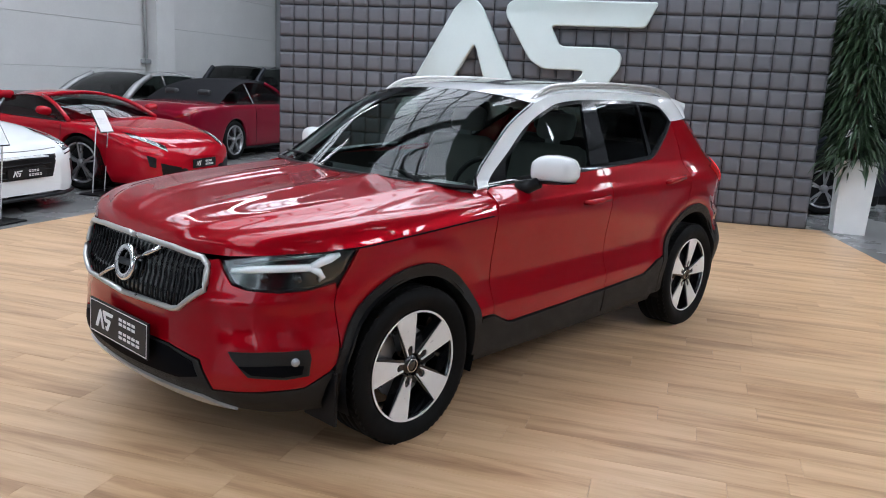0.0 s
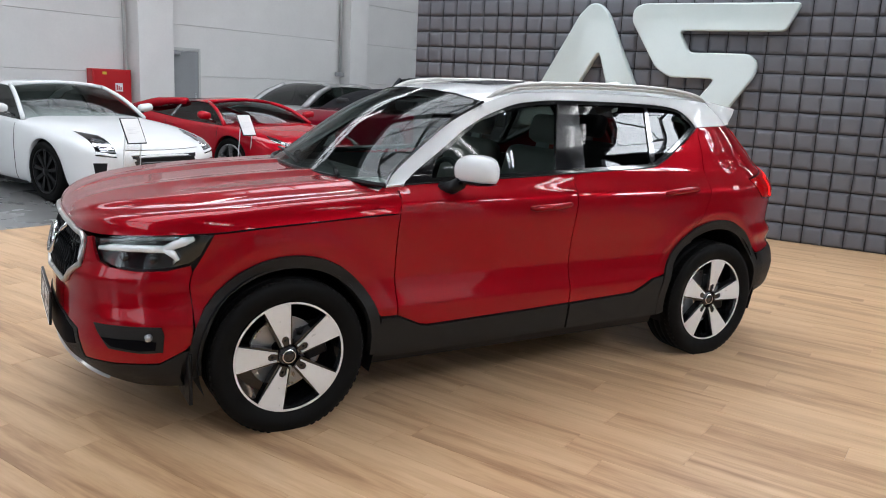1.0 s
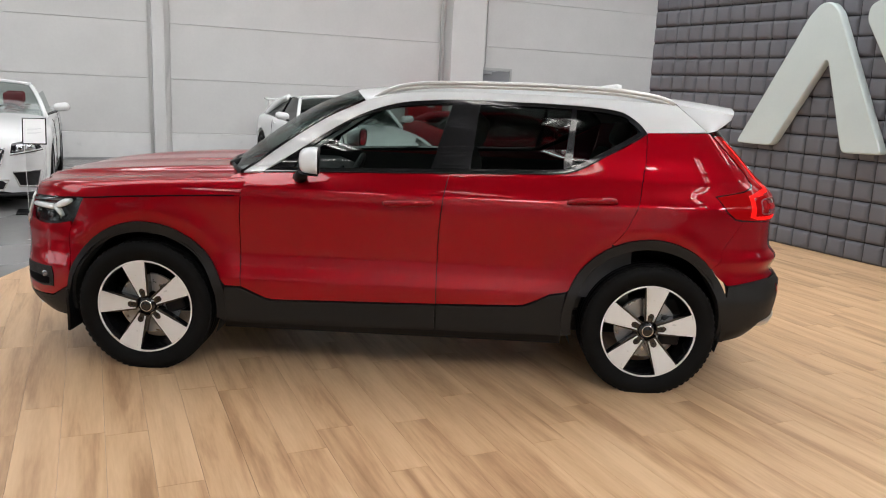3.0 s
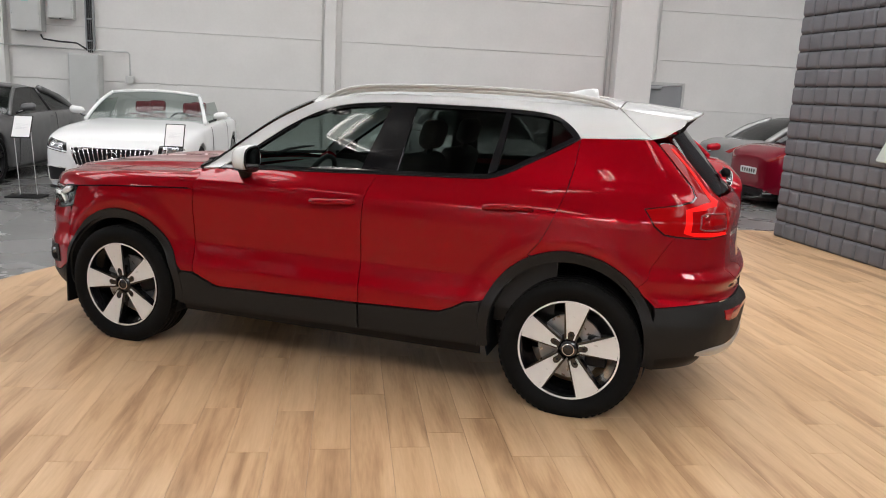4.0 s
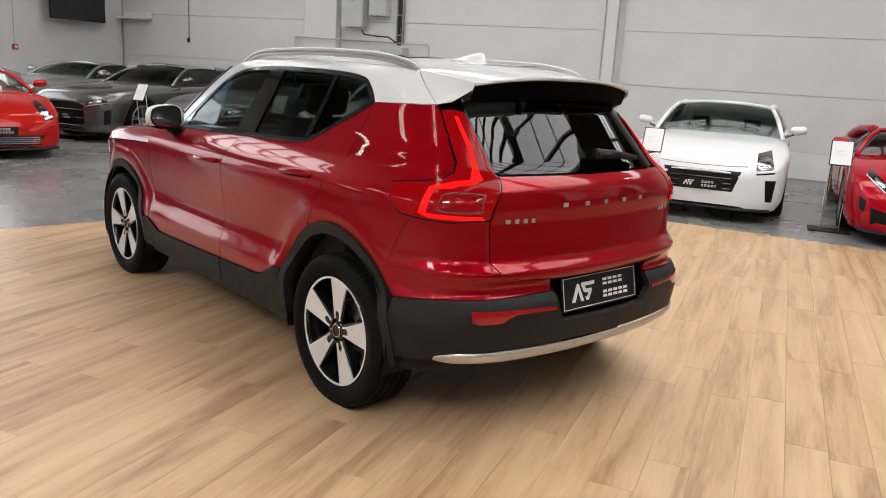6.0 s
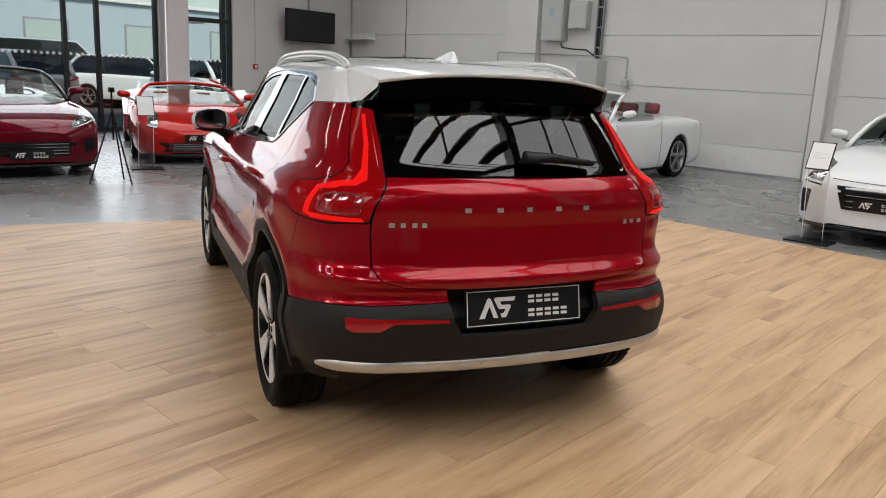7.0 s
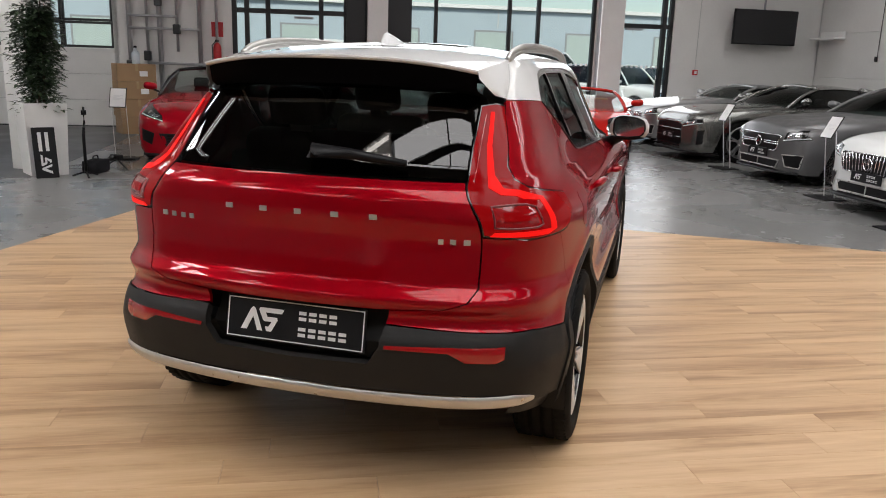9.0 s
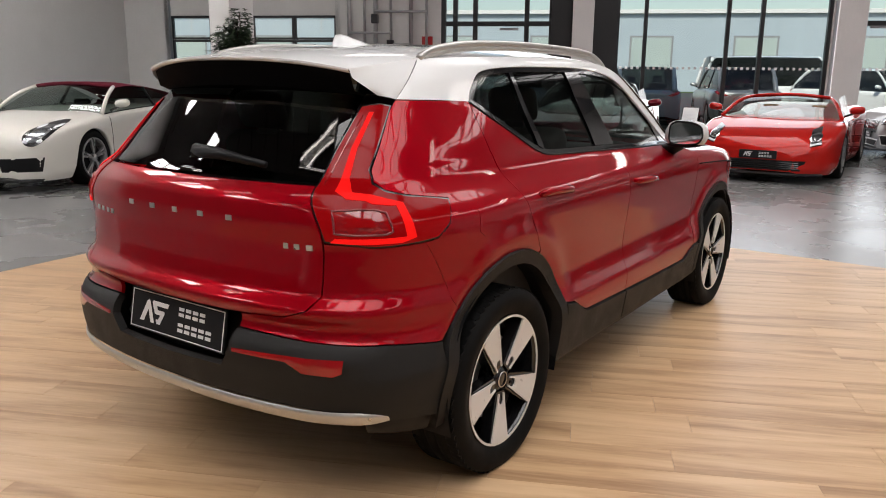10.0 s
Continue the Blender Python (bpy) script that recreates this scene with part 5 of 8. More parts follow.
    if tail:
        part("spoiler", box(B.xr + 0.02, B.xr + 0.30, -0.70, 0.70, float(B.top(B.xr + .2)) + 0.20, float(B.top(B.xr + .2)) + 0.235, 0.012), paint, car, "", True)
        for sy in (-1, 1):
            part("spoiler_foot", box(B.xr + 0.08, B.xr + 0.24, sy * 0.62 - 0.03, sy * 0.62 + 0.03, float(B.top(B.xr + .2)) - 0.03, float(B.top(B.xr + .2)) + 0.21, 0.01), paint, car)
    return car


# fronts: lamp corners (inner top, outer top, outer low, inner low), grille (half-width, low, top, taper), air intakes, plate height
FRONTS = {
    "grand": dict(lamp=[(.58, .80), (.72, .835), (.80, .60), (.60, .575)], grille=(.44, .36, .60, .82), intakes=[[(.70, .52), (.82, .52), (.80, .27), (.73, .27)]], plate=.43, line=[(.0, .645), (.3, .65), (.5, .66)]),
    "roadster": dict(lamp=[(.52, .70), (.78, .84), (.84, .70), (.50, .62)], grille=(.56, .28, .46, .82), intakes=[[(.62, .46), (.80, .52), (.80, .36), (.66, .30)]], plate=.30, lens=.5),
    "wedge": dict(lamp=[(.56, .60), (.74, .76), (.80, .70), (.60, .53)], grille=(.30, .17, .27, .9), intakes=[[(.34, .30), (.74, .40), (.72, .22), (.36, .20)], [(.78, .46), (.85, .50), (.84, .36), (.79, .34)]], plate=.36, lens=.5),
    "spider": dict(lamp=[(.60, .74), (.70, .78), (.78, .55), (.64, .52)], grille=(.62, .19, .33, .9), intakes=[], plate=.40, lens=.6),
    "tourer": dict(lamp=[(.56, .74), (.80, .79), (.86, .66), (.54, .61)], grille=(.50, .47, .69, .86), intakes=[[(.56, .43), (.83, .44), (.80, .26), (.62, .27)], [(0, .345), (.52, .345), (.46, .235), (0, .235)]], plate=.43, outline=True, lens=.75),
    "nine": dict(lamp=[(.55, .86), (.81, .86), (.81, .57), (.55, .57)], round=True, grille=(.26, .23, .33, .95), intakes=[[(.28, .42), (.80, .44), (.77, .27), (.32, .26)]], plate=.42, lens=.8),
    "spindle": dict(lamp=[(.50, .68), (.82, .76), (.84, .66), (.52, .59)], grille=(.46, .24, .70, 1.1), intakes=[[(.80, .54), (.86, .56), (.85, .32), (.79, .30)]], plate=.42, bright=True, lens=.7),
    "utility": dict(lamp=[(.56, .86), (.82, .88), (.84, .72), (.56, .72)], grille=(.50, .56, .84, .9), intakes=[[(.52, .48), (.82, .48), (.80, .36), (.55, .36)]], plate=.50, lens=.7),
}
GT = dict(L=4.71, W=1.895, wb=2.78, fo=1.00, r=0.35, tw=0.27,
          top=[(0, .88), (.06, 1.02), (.2, 1.03), (.35, 1.0), (.6, .98), (.72, .93), (.88, .83), (.96, .74), (1, .64)],
          shoulder=[(0, .80), (.06, .93), (.25, .95), (.6, .89), (.75, .85), (.9, .74), (1, .58)],
          plan=[(0, .80), (.04, .90), (.15, .99), (.5, .96), (.8, 1.0), (.9, .97), (.97, .86), (1, .72)],
          low=[(0, .26), (.2, .17), (.8, .15), (1, .15)], cabin=dict(x=(.66, .52, .36, .17), z=1.36, w=.66), lamp=(.83, .955, .30, .46, .06, .45), grille=(1.15, .30, .52), plate_z=.40)
SUPER = dict(L=4.60, W=1.96, wb=2.65, fo=1.16, r=0.345, tw=0.27,
             top=[(0, .86), (.05, .98), (.3, 1.02), (.6, .92), (.72, .87), (.88, .75), (.96, .62), (1, .50)],
             shoulder=[(0, .78), (.05, .88), (.25, .95), (.5, .84), (.75, .82), (.9, .66), (1, .44)],
             plan=[(0, .84), (.05, .93), (.2, 1.0), (.5, .94), (.78, 1.0), (.9, .95), (.97, .82), (1, .66)],
             low=[(0, .22), (.2, .14), (.8, .13), (1, .13)], cabin=dict(x=(.70, .56, .45, .22), z=1.20, w=.62), lamp=(.80, .95, .30, .43, .10, .75), grille=(1.0, .20, .34), plate_z=.37)
CABRIO = dict(L=5.03, W=1.90, wb=2.945, fo=0.92, r=0.35, tw=0.255,
              top=[(0, .86), (.06, 1.00), (.25, 1.02), (.6, 1.01), (.72, .98), (.9, .91), (.97, .84), (1, .74)],
              shoulder=[(0, .80), (.06, .92), (.3, .95), (.6, .93), (.8, .89), (.93, .80), (1, .68)],
              plan=[(0, .82), (.05, .92), (.2, 1.0), (.8, 1.0), (.9, .97), (.97, .87), (1, .74)],
              low=[(0, .26), (.2, .18), (.8, .17), (1, .17)], cabin=dict(x=(.66, .53, .36, .17), z=1.41, w=.68, rear_seats=True), lamp=(.87, .965, .34, .50, .08, .45), grille=(1.0, .46, .72), plate_z=.36)
COUPE = dict(L=5.03, W=1.90, wb=2.945, fo=0.90, r=0.36, tw=0.265,
             top=[(0, .88), (.06, 1.00), (.25, 1.02), (.6, 1.01), (.72, .98), (.9, .91), (.97, .84), (1, .74)],
             shoulder=[(0, .80), (.06, .92), (.3, .96), (.6, .93), (.8, .89), (.93, .80), (1, .68)],
             plan=[(0, .82), (.05, .92), (.2, 1.0), (.8, 1.0), (.9, .97), (.97, .87), (1, .74)],
             low=[(0, .26), (.2, .18), (.8, .17), (1, .17)], cabin=dict(x=(.68, .53, .34, .12), z=1.40, w=.66), lamp=(.87, .965, .34, .50, .08, .45), grille=(1.0, .46, .70), plate_z=.36)
SEDAN = dict(COUPE, L=4.95, cabin=dict(x=(.70, .56, .30, .13), z=1.46, w=.70))
SUV = dict(L=4.75, W=1.90, wb=2.85, fo=0.9, r=0.36, tw=0.25,
           top=[(0, 1.04), (.05, 1.12), (.3, 1.14), (.7, 1.12), (.9, 1.02), (.97, .95), (1, .84)],
           shoulder=[(0, .96), (.05, 1.05), (.3, 1.06), (.7, 1.02), (.9, .92), (1, .76)],
           plan=[(0, .86), (.05, .95), (.2, 1.0), (.8, 1.0), (.92, .95), (1, .80)],
           low=[(0, .34), (.2, .26), (.8, .26), (1, .28)], cabin=dict(x=(.74, .62, .14, .02), z=1.70, w=.74), lamp=(.88, .97, .34, .5, .08, .3), grille=(1.0, .5, .78), plate_z=.45)
VAN = dict(brighten_row=5, L=5.3, W=1.95, wb=3.2, fo=0.95, r=0.35, tw=0.22,
           top=[(0, 1.12), (.05, 1.16), (.3, 1.18), (.8, 1.16), (.9, 1.08), (.97, .98), (1, .86)],
           shoulder=[(0, 1.05), (.3, 1.1), (.8, 1.06), (.92, .95), (1, .78)],
           plan=[(0, .92), (.05, .98), (.2, 1.0), (.85, 1.0), (.94, .95), (1, .82)],
           low=[(0, .34), (.2, .26), (.8, .26), (1, .28)], cabin=dict(x=(.86, .70, .05, .0), z=2.12, w=.84), lamp=(.88, .97, .34, .5, .08, .3), grille=(.9, .5, .7), plate_z=.45)

P = {
    "white": PAINT_WHITE,
    "cream": paint_mat("cream_white_paint", (0.68, 0.665, 0.61), 0.0, 0.35, 0.02),
    "red": paint_mat("bright_red_paint", (0.38, 0.004, 0.013), 0.1, 0.3, 0.03),
    "orange_red": paint_mat("orange_red_paint", (0.46, 0.014, 0.010), 0.1, 0.3, 0.03),
    "dark_red": paint_mat("dark_red_paint", (0.13, 0.004, 0.012), 0.3, 0.3, 0.05),
    "ruby": paint_mat("ruby_paint", (0.22, 0.006, 0.022), 0.35, 0.3, 0.05),
    "satin_grey": mat("satin_grey_paint", (0.155, 0.155, 0.158), 0.36, 0.6, vary=0.05, coat=0.25),
    "silver": paint_mat("silver_paint", (0.34, 0.34, 0.34), 0.7, 0.3, 0.05),
    "bronze_grey": paint_mat("bronze_grey_paint", (0.19, 0.19, 0.18), 0.75, 0.26, 0.05),
    "dark": paint_mat("dark_blue_paint", (0.018, 0.020, 0.026), 0.3, 0.3, 0.05),
    "slate": paint_mat("slate_blue_paint", (0.16, 0.20, 0.24), 0.4, 0.3, 0.05),
}


def hall_at(s, d):
    v = hall(s, d)
    return v.x, v.y


def by_front(spec, fx, fy, heading):
    """The car's middle, from the middle of its front axle."""
    h = radians(heading)
    return fx - math.cos(h) * spec["wb"] / 2, fy - math.sin(h) * spec["wb"] / 2, heading


N_HEAD = TURN - 90
parked_car("coupe", "white two-door sports coupe with black wheels, facing the wooden floor", P["white"], GT, *by_front(GT, *hall_at(1.77, 6.28), N_HEAD), wheels="dark_9", tail=True, front="grand")
parked_car("supercar", "bright red low mid-engined supercar with five-spoke wheels", P["red"], SUPER, *by_front(SUPER, *hall_at(4.28, 6.0), N_HEAD), wheels="grey_5", front="wedge")
parked_car("convertible", "dark red convertible with a closed black canvas roof, seen from behind", P["ruby"], CABRIO, *(lambda p: (p[0], p[1], TURN))(hall_at(9.05, 7.35)), wheels="grey_5", roof="soft", roof_mat=M["softtop_black"], front="tourer")
parked_car("saloon", "silver grey saloon car parked beyond the red cars", P["silver"], SEDAN, *(lambda p: (p[0], p[1], TURN))(hall_at(9.3, 9.35)), wheels="grey_5", front="tourer")
parked_car("estate_car", "dark grey estate car far back by the white wall", P["dark"], SUV, *(lambda p: (p[0], p[1], TURN))(hall_at(13.9, 9.2)), wheels="grey_5", front="utility")
parked_car("dark_car", "black car standing behind the padded wall", P["dark"], SUV, *(lambda p: (p[0], p[1], TURN + 90))(hall_at(8.05, -1.75)), wheels="grey_5", front="utility")
parked_car("open_convertible", "white open convertible with red seats and a barred chrome grille", P["white"], CABRIO, *by_front(CABRIO, *hall_at(-3.2, 6.12), N_HEAD), wheels="grey_5", roof="open", roof_mat=P["white"], seats="seat_red", grille="bars", front="tourer")
parked_car("grey_coupe", "satin grey two-door coupe with a chrome winged grille", P["satin_grey"], COUPE, *by_front(COUPE, *hall_at(-6.02, 6.45), N_HEAD), wheels="dark_5", grille="wing", front="tourer")
parked_car("bronze_coupe", "bronze grey sporty coupe with silver wheels", P["bronze_grey"], dict(COUPE, cabin=dict(x=(.66, .52, .36, .13), z=1.35, w=.64)), *by_front(COUPE, *hall_at(-8.75, 6.3), N_HEAD), wheels="grey_5", front="spindle")
parked_car("silver_coupe", "silver sports coupe with a long bonnet by the glass door", P["silver"], dict(COUPE, L=4.55, wb=2.63, cabin=dict(x=(.60, .46, .32, .08), z=1.29, w=.64)), *by_front(COUPE, *hall_at(-11.4, 6.5), N_HEAD), wheels="grey_5", grille="bars", front="tourer")
parked_car("open_supercar", "orange-red open mid-engined supercar with tan seats", P["orange_red"], SUPER, *by_front(SUPER, -8.85, -0.38, 2), wheels="grey_5", roof="open", roof_mat=P["orange_red"], seats="seat_tan", front="spider")
parked_car("wine_red_convertible", "dark wine-red open sports convertible", P["dark_red"], GT, *by_front(GT, -7.2, -2.82, 16), wheels="grey_5", roof="open", roof_mat=M["gloss_black"], front="roadster")
parked_car("red_convertible", "bright red open sports convertible before the glass door", P["red"], GT, *by_front(GT, -5.98, -5.52, 25), wheels="grey_5", roof="open", roof_mat=M["gloss_black"], front="roadster")
parked_car("cream_convertible", "cream rear-engined convertible with a burgundy canvas roof", P["cream"], dict(GT, L=4.52, W=1.85, wb=2.45, lamp=(.84, .93, .25, .42, .02, .0), cabin=dict(x=(.70, .56, .40, .16), z=1.30, w=.66)), *by_front(dict(wb=2.45), -1.57, -8.08, TURN), wheels="grey_5", roof="soft", roof_mat=M["softtop_red"], plate=False, front="nine")
# in the yard
for nm, lb, pt, sp, s, d, hd in (("white_van", "white panel van parked in the yard", "white", VAN, -25, 7.3, 115), ("yard_suv", "silver off-road car parked tail-on in the yard", "silver", SUV, -20.5, 4.9, 205), ("yard_estate", "slate blue estate car parked in the yard", "slate", SUV, -19.5, 2.15, 205), ("minibus", "white minibus parked behind the glass door", "white", VAN, -18.8, -0.75, 25), ("yard_hatchback", "white hatchback parked in the yard", "white", SUV, -21, 9.0, 60), ("yard_hatchback", "white car parked tail-on in the yard", "white", SUV, -21.5, 11.2, 205)):
    parked_car(nm, lb, P[pt], sp, *(lambda p: (p[0], p[1], hd))(hall_at(s, d)), wheels="grey_5", front="utility", plate=False, z=-0.03, group="cars in the yard")

# ---- the red compact SUV: its surfaces; front towards -x, left side towards -y ----
PLAN = [(-2.225, 0), (-2.220, .18), (-2.195, .40), (-2.135, .585), (-2.03, .72), (-1.88, .82), (-1.65, .885), (-1.351, .908), (-0.8, .905), (0, .908), (0.8, .910), (1.351, .915), (1.65, .902), (1.85, .87), (1.98, .815), (2.06, .73), (2.12, .60), (2.16, .40), (2.18, .2), (2.185, 0)]


def smooth_curve(ctrl, per=24):
    c = [np.array(p, float) for p in ctrl]
    c = [np.array((c[0][0], -c[1][1]))] + c + [np.array((c[-1][0], -c[-2][1]))]
    out = []
    for i in range(1, len(c) - 2):
        for t in np.linspace(0, 1, per, endpoint=False):
            a, b, d, e = c[i - 1], c[i], c[i + 1], c[i + 2]
            out.append(0.5 * ((2 * b) + (d - a) * t + (2 * a - 5 * b + 4 * d - e) * t * t + (3 * b - a - 3 * d + e) * t ** 3))
    out.append(c[-2])
    return np.array(out)


CURVE = smooth_curve(PLAN)
CURVE[:, 1] = np.maximum(CURVE[:, 1], 0)
ARC = np.concatenate(([0], np.cumsum(np.linalg.norm(np.diff(CURVE, axis=0), axis=1))))
LEN = ARC[-1]


def soft_curve(zs, vs, sigma):
    """A curve through the values, with its corners rounded over about sigma metres."""
    z = np.linspace(.05, 1.75, 1701)
    v = np.interp(z, zs, vs)
    k = np.exp(-.5 * (np.arange(-60, 61) * .001 / sigma) ** 2)
    v = np.convolve(np.pad(v, 60, mode="edge"), k / k.sum(), mode="valid")
    return lambda q: np.interp(q, z, v)


side_f = soft_curve([.16, .25, .32, .42, .50, .54, .61, .67, .76, .85, .94, .99, 1.03, 1.06, 1.10, 1.14, 1.18, 1.25, 1.38, 1.47, 1.53, 1.57],
                   [-.07, -.035, -.012, .002, .013, .013, -.012, -.023, -.016, -.004, .006, .006, -.002, -.026, -.072, -.108, -.127, -.157, -.222, -.260, -.295, -.34], .010)
front_f = soft_curve([.16, .24, .30, .36, .43, .50, .60, .68, .715, .76, .80, .88, .92, .98, 1.05, 1.6], [-.22, -.10, -.03, .002, .002, -.010, -.014, -.006, -.004, -.026, -.038, -.062, -.078, -.12, -.2, -.5], .010)
rear_f = soft_curve([.16, .28, .34, .42, .48, .60, .63, .65, .665, .70, .735, .755, .80, .86, .95, 1.03, 1.09, 1.13, 1.15, 1.25, 1.35, 1.43, 1.57],
                   [-.24, -.13, -.065, -.014, -.004, .010, .000, -.016, -.036, -.044, -.022, -.016, -.060, -.070, -.076, -.068, -.078, -.11, -.150, -.235, -.32, -.39, -.50], .009)
corner_f = soft_curve([.1, .735, .752, .81, 1.05, 1.14, 1.7], [0, 0, 0, -.022, -.018, 0, 0], .010)


def belt(p, z):
    """The body's outer surface (left half mirrored to y > 0) at the place p round the plan and the height z."""
    p, z = np.asarray(p, float), np.asarray(z, float)
    cx, cy = np.interp(p, ARC, CURVE[:, 0]), np.interp(p, ARC, CURVE[:, 1])
    kx = np.where(cx > 0, 1 + rear_f(z) / 2.185, 1 + front_f(z) / 2.225)
    ease = np.clip((np.abs(cx) - 0.9) / 1.1, 0, 1)
    ease = ease * ease * (3 - 2 * ease)
    kx = 1 + (kx - 1) * np.where(cx > 0, np.maximum(ease, np.clip((z - 1.1) / .1, 0, 1) * np.clip(cx / 1.6, 0, 1)), ease)
    pinch = -0.075 * np.clip((-0.15 - cx) / .6, 0, 1) * np.clip((z - 1.03) / .08, 0, 1)
    flare = 0
    for ax, az in ((-1.343, .372), (1.322, .405)):
        flare = flare + .013 * np.exp(-((np.hypot(cx - ax, z - az) - .50) / .055) ** 2) * np.clip((z - .45) / .2, 0, 1) * np.clip((1.0 - z) / .1, 0, 1)
    ky = 1 + (side_f(z) + pinch + flare + corner_f(z) * np.clip((cx - 1.55) / .35, 0, 1)) / .907
    return cx * kx, cy * ky, z + 0 * cx


_pp = np.linspace(0, LEN, 1600)


def px(x, z):
    """The place p at which the surface has that x, at the height z."""
    X = np.maximum.accumulate(belt(_pp, z)[0])
    return float(np.interp(x, X, _pp))


def pf(y, z):
    """The place p on the front at which it has that |y|."""
    X, Y, _ = belt(_pp, z)
    k = _pp < px(-1.45, .7)
    return float(np.interp(y, np.maximum.accumulate(Y[k]), _pp[k]))


def pr(y, z):
    """The place p on the rear at which it has that |y|."""
    X, Y, _ = belt(_pp, z)
    k = _pp > px(1.5, .7)
    return float(np.interp(-y, np.maximum.accumulate(-Y[k]), _pp[k]))


def belt_normal(p, z):
    e = 1e-3
    a = np.array(belt(p + e, z)) - np.array(belt(p - e, z))
    b = np.array(belt(p, z + e)) - np.array(belt(p, z - e))
    n = np.cross(a.T, b.T)
    n = n / (np.linalg.norm(n, axis=-1, keepdims=True) + 1e-12)
    x, y, _ = belt(p, z)
    out = (n[..., 0] * np.asarray(x) / 2.2 + n[..., 1] * np.asarray(y) / .9)
    return n * np.where(out < 0, -1, 1)[..., None]


def inside(poly_pts, x, y):
    c = False
    j = len(poly_pts) - 1
    for i in range(len(poly_pts)):
        xi, yi = poly_pts[i]
        xj, yj = poly_pts[j]
        if (yi > y) != (yj > y) and x < (xj - xi) * (y - yi) / (yj - yi) + xi:
            c = not c
        j = i
    return c


def cut_cell(subject, x0, x1, y0, y1):
    for axis, lim, sign in ((0, x0, 1), (0, x1, -1), (1, y0, 1), (1, y1, -1)):
        out = []
        for i, p in enumerate(subject):
            q = subject[i - 1]
            a, b = sign * (q[axis] - lim) >= 0, sign * (p[axis] - lim) >= 0
            if a != b:
                t = (lim - q[axis]) / (p[axis] - q[axis])
                c = [q[0] + (p[0] - q[0]) * t, q[1] + (p[1] - q[1]) * t]
                c[axis] = lim
                out.append(tuple(c))
            if b:
                out.append(tuple(p))
        subject = out
        if len(subject) < 3:
            return []
    return subject


def inset(pts, g):
    """The outline drawn in by g."""
    area = sum(pts[i - 1][0] * pts[i][1] - pts[i][0] * pts[i - 1][1] for i in range(len(pts)))
    s = 1 if area > 0 else -1
    out = []
    n = len(pts)
    for i in range(n):
        a, b, c = Vector(pts[i - 1]), Vector(pts[i]), Vector(pts[(i + 1) % n])
        d1, d2 = (b - a), (c - b)
        if d1.length < 1e-7 or d2.length < 1e-7:
            out.append(pts[i])
            continue
        n1, n2 = Vector((-d1.y, d1.x)).normalized() * s, Vector((-d2.y, d2.x)).normalized() * s
        m = n1 + n2
        m = m.normalized() if m.length > 1e-4 else n1
        k = g / max(0.45, m.dot(n1))
        out.append((b.x + m.x * k, b.y + m.y * k))
    return out


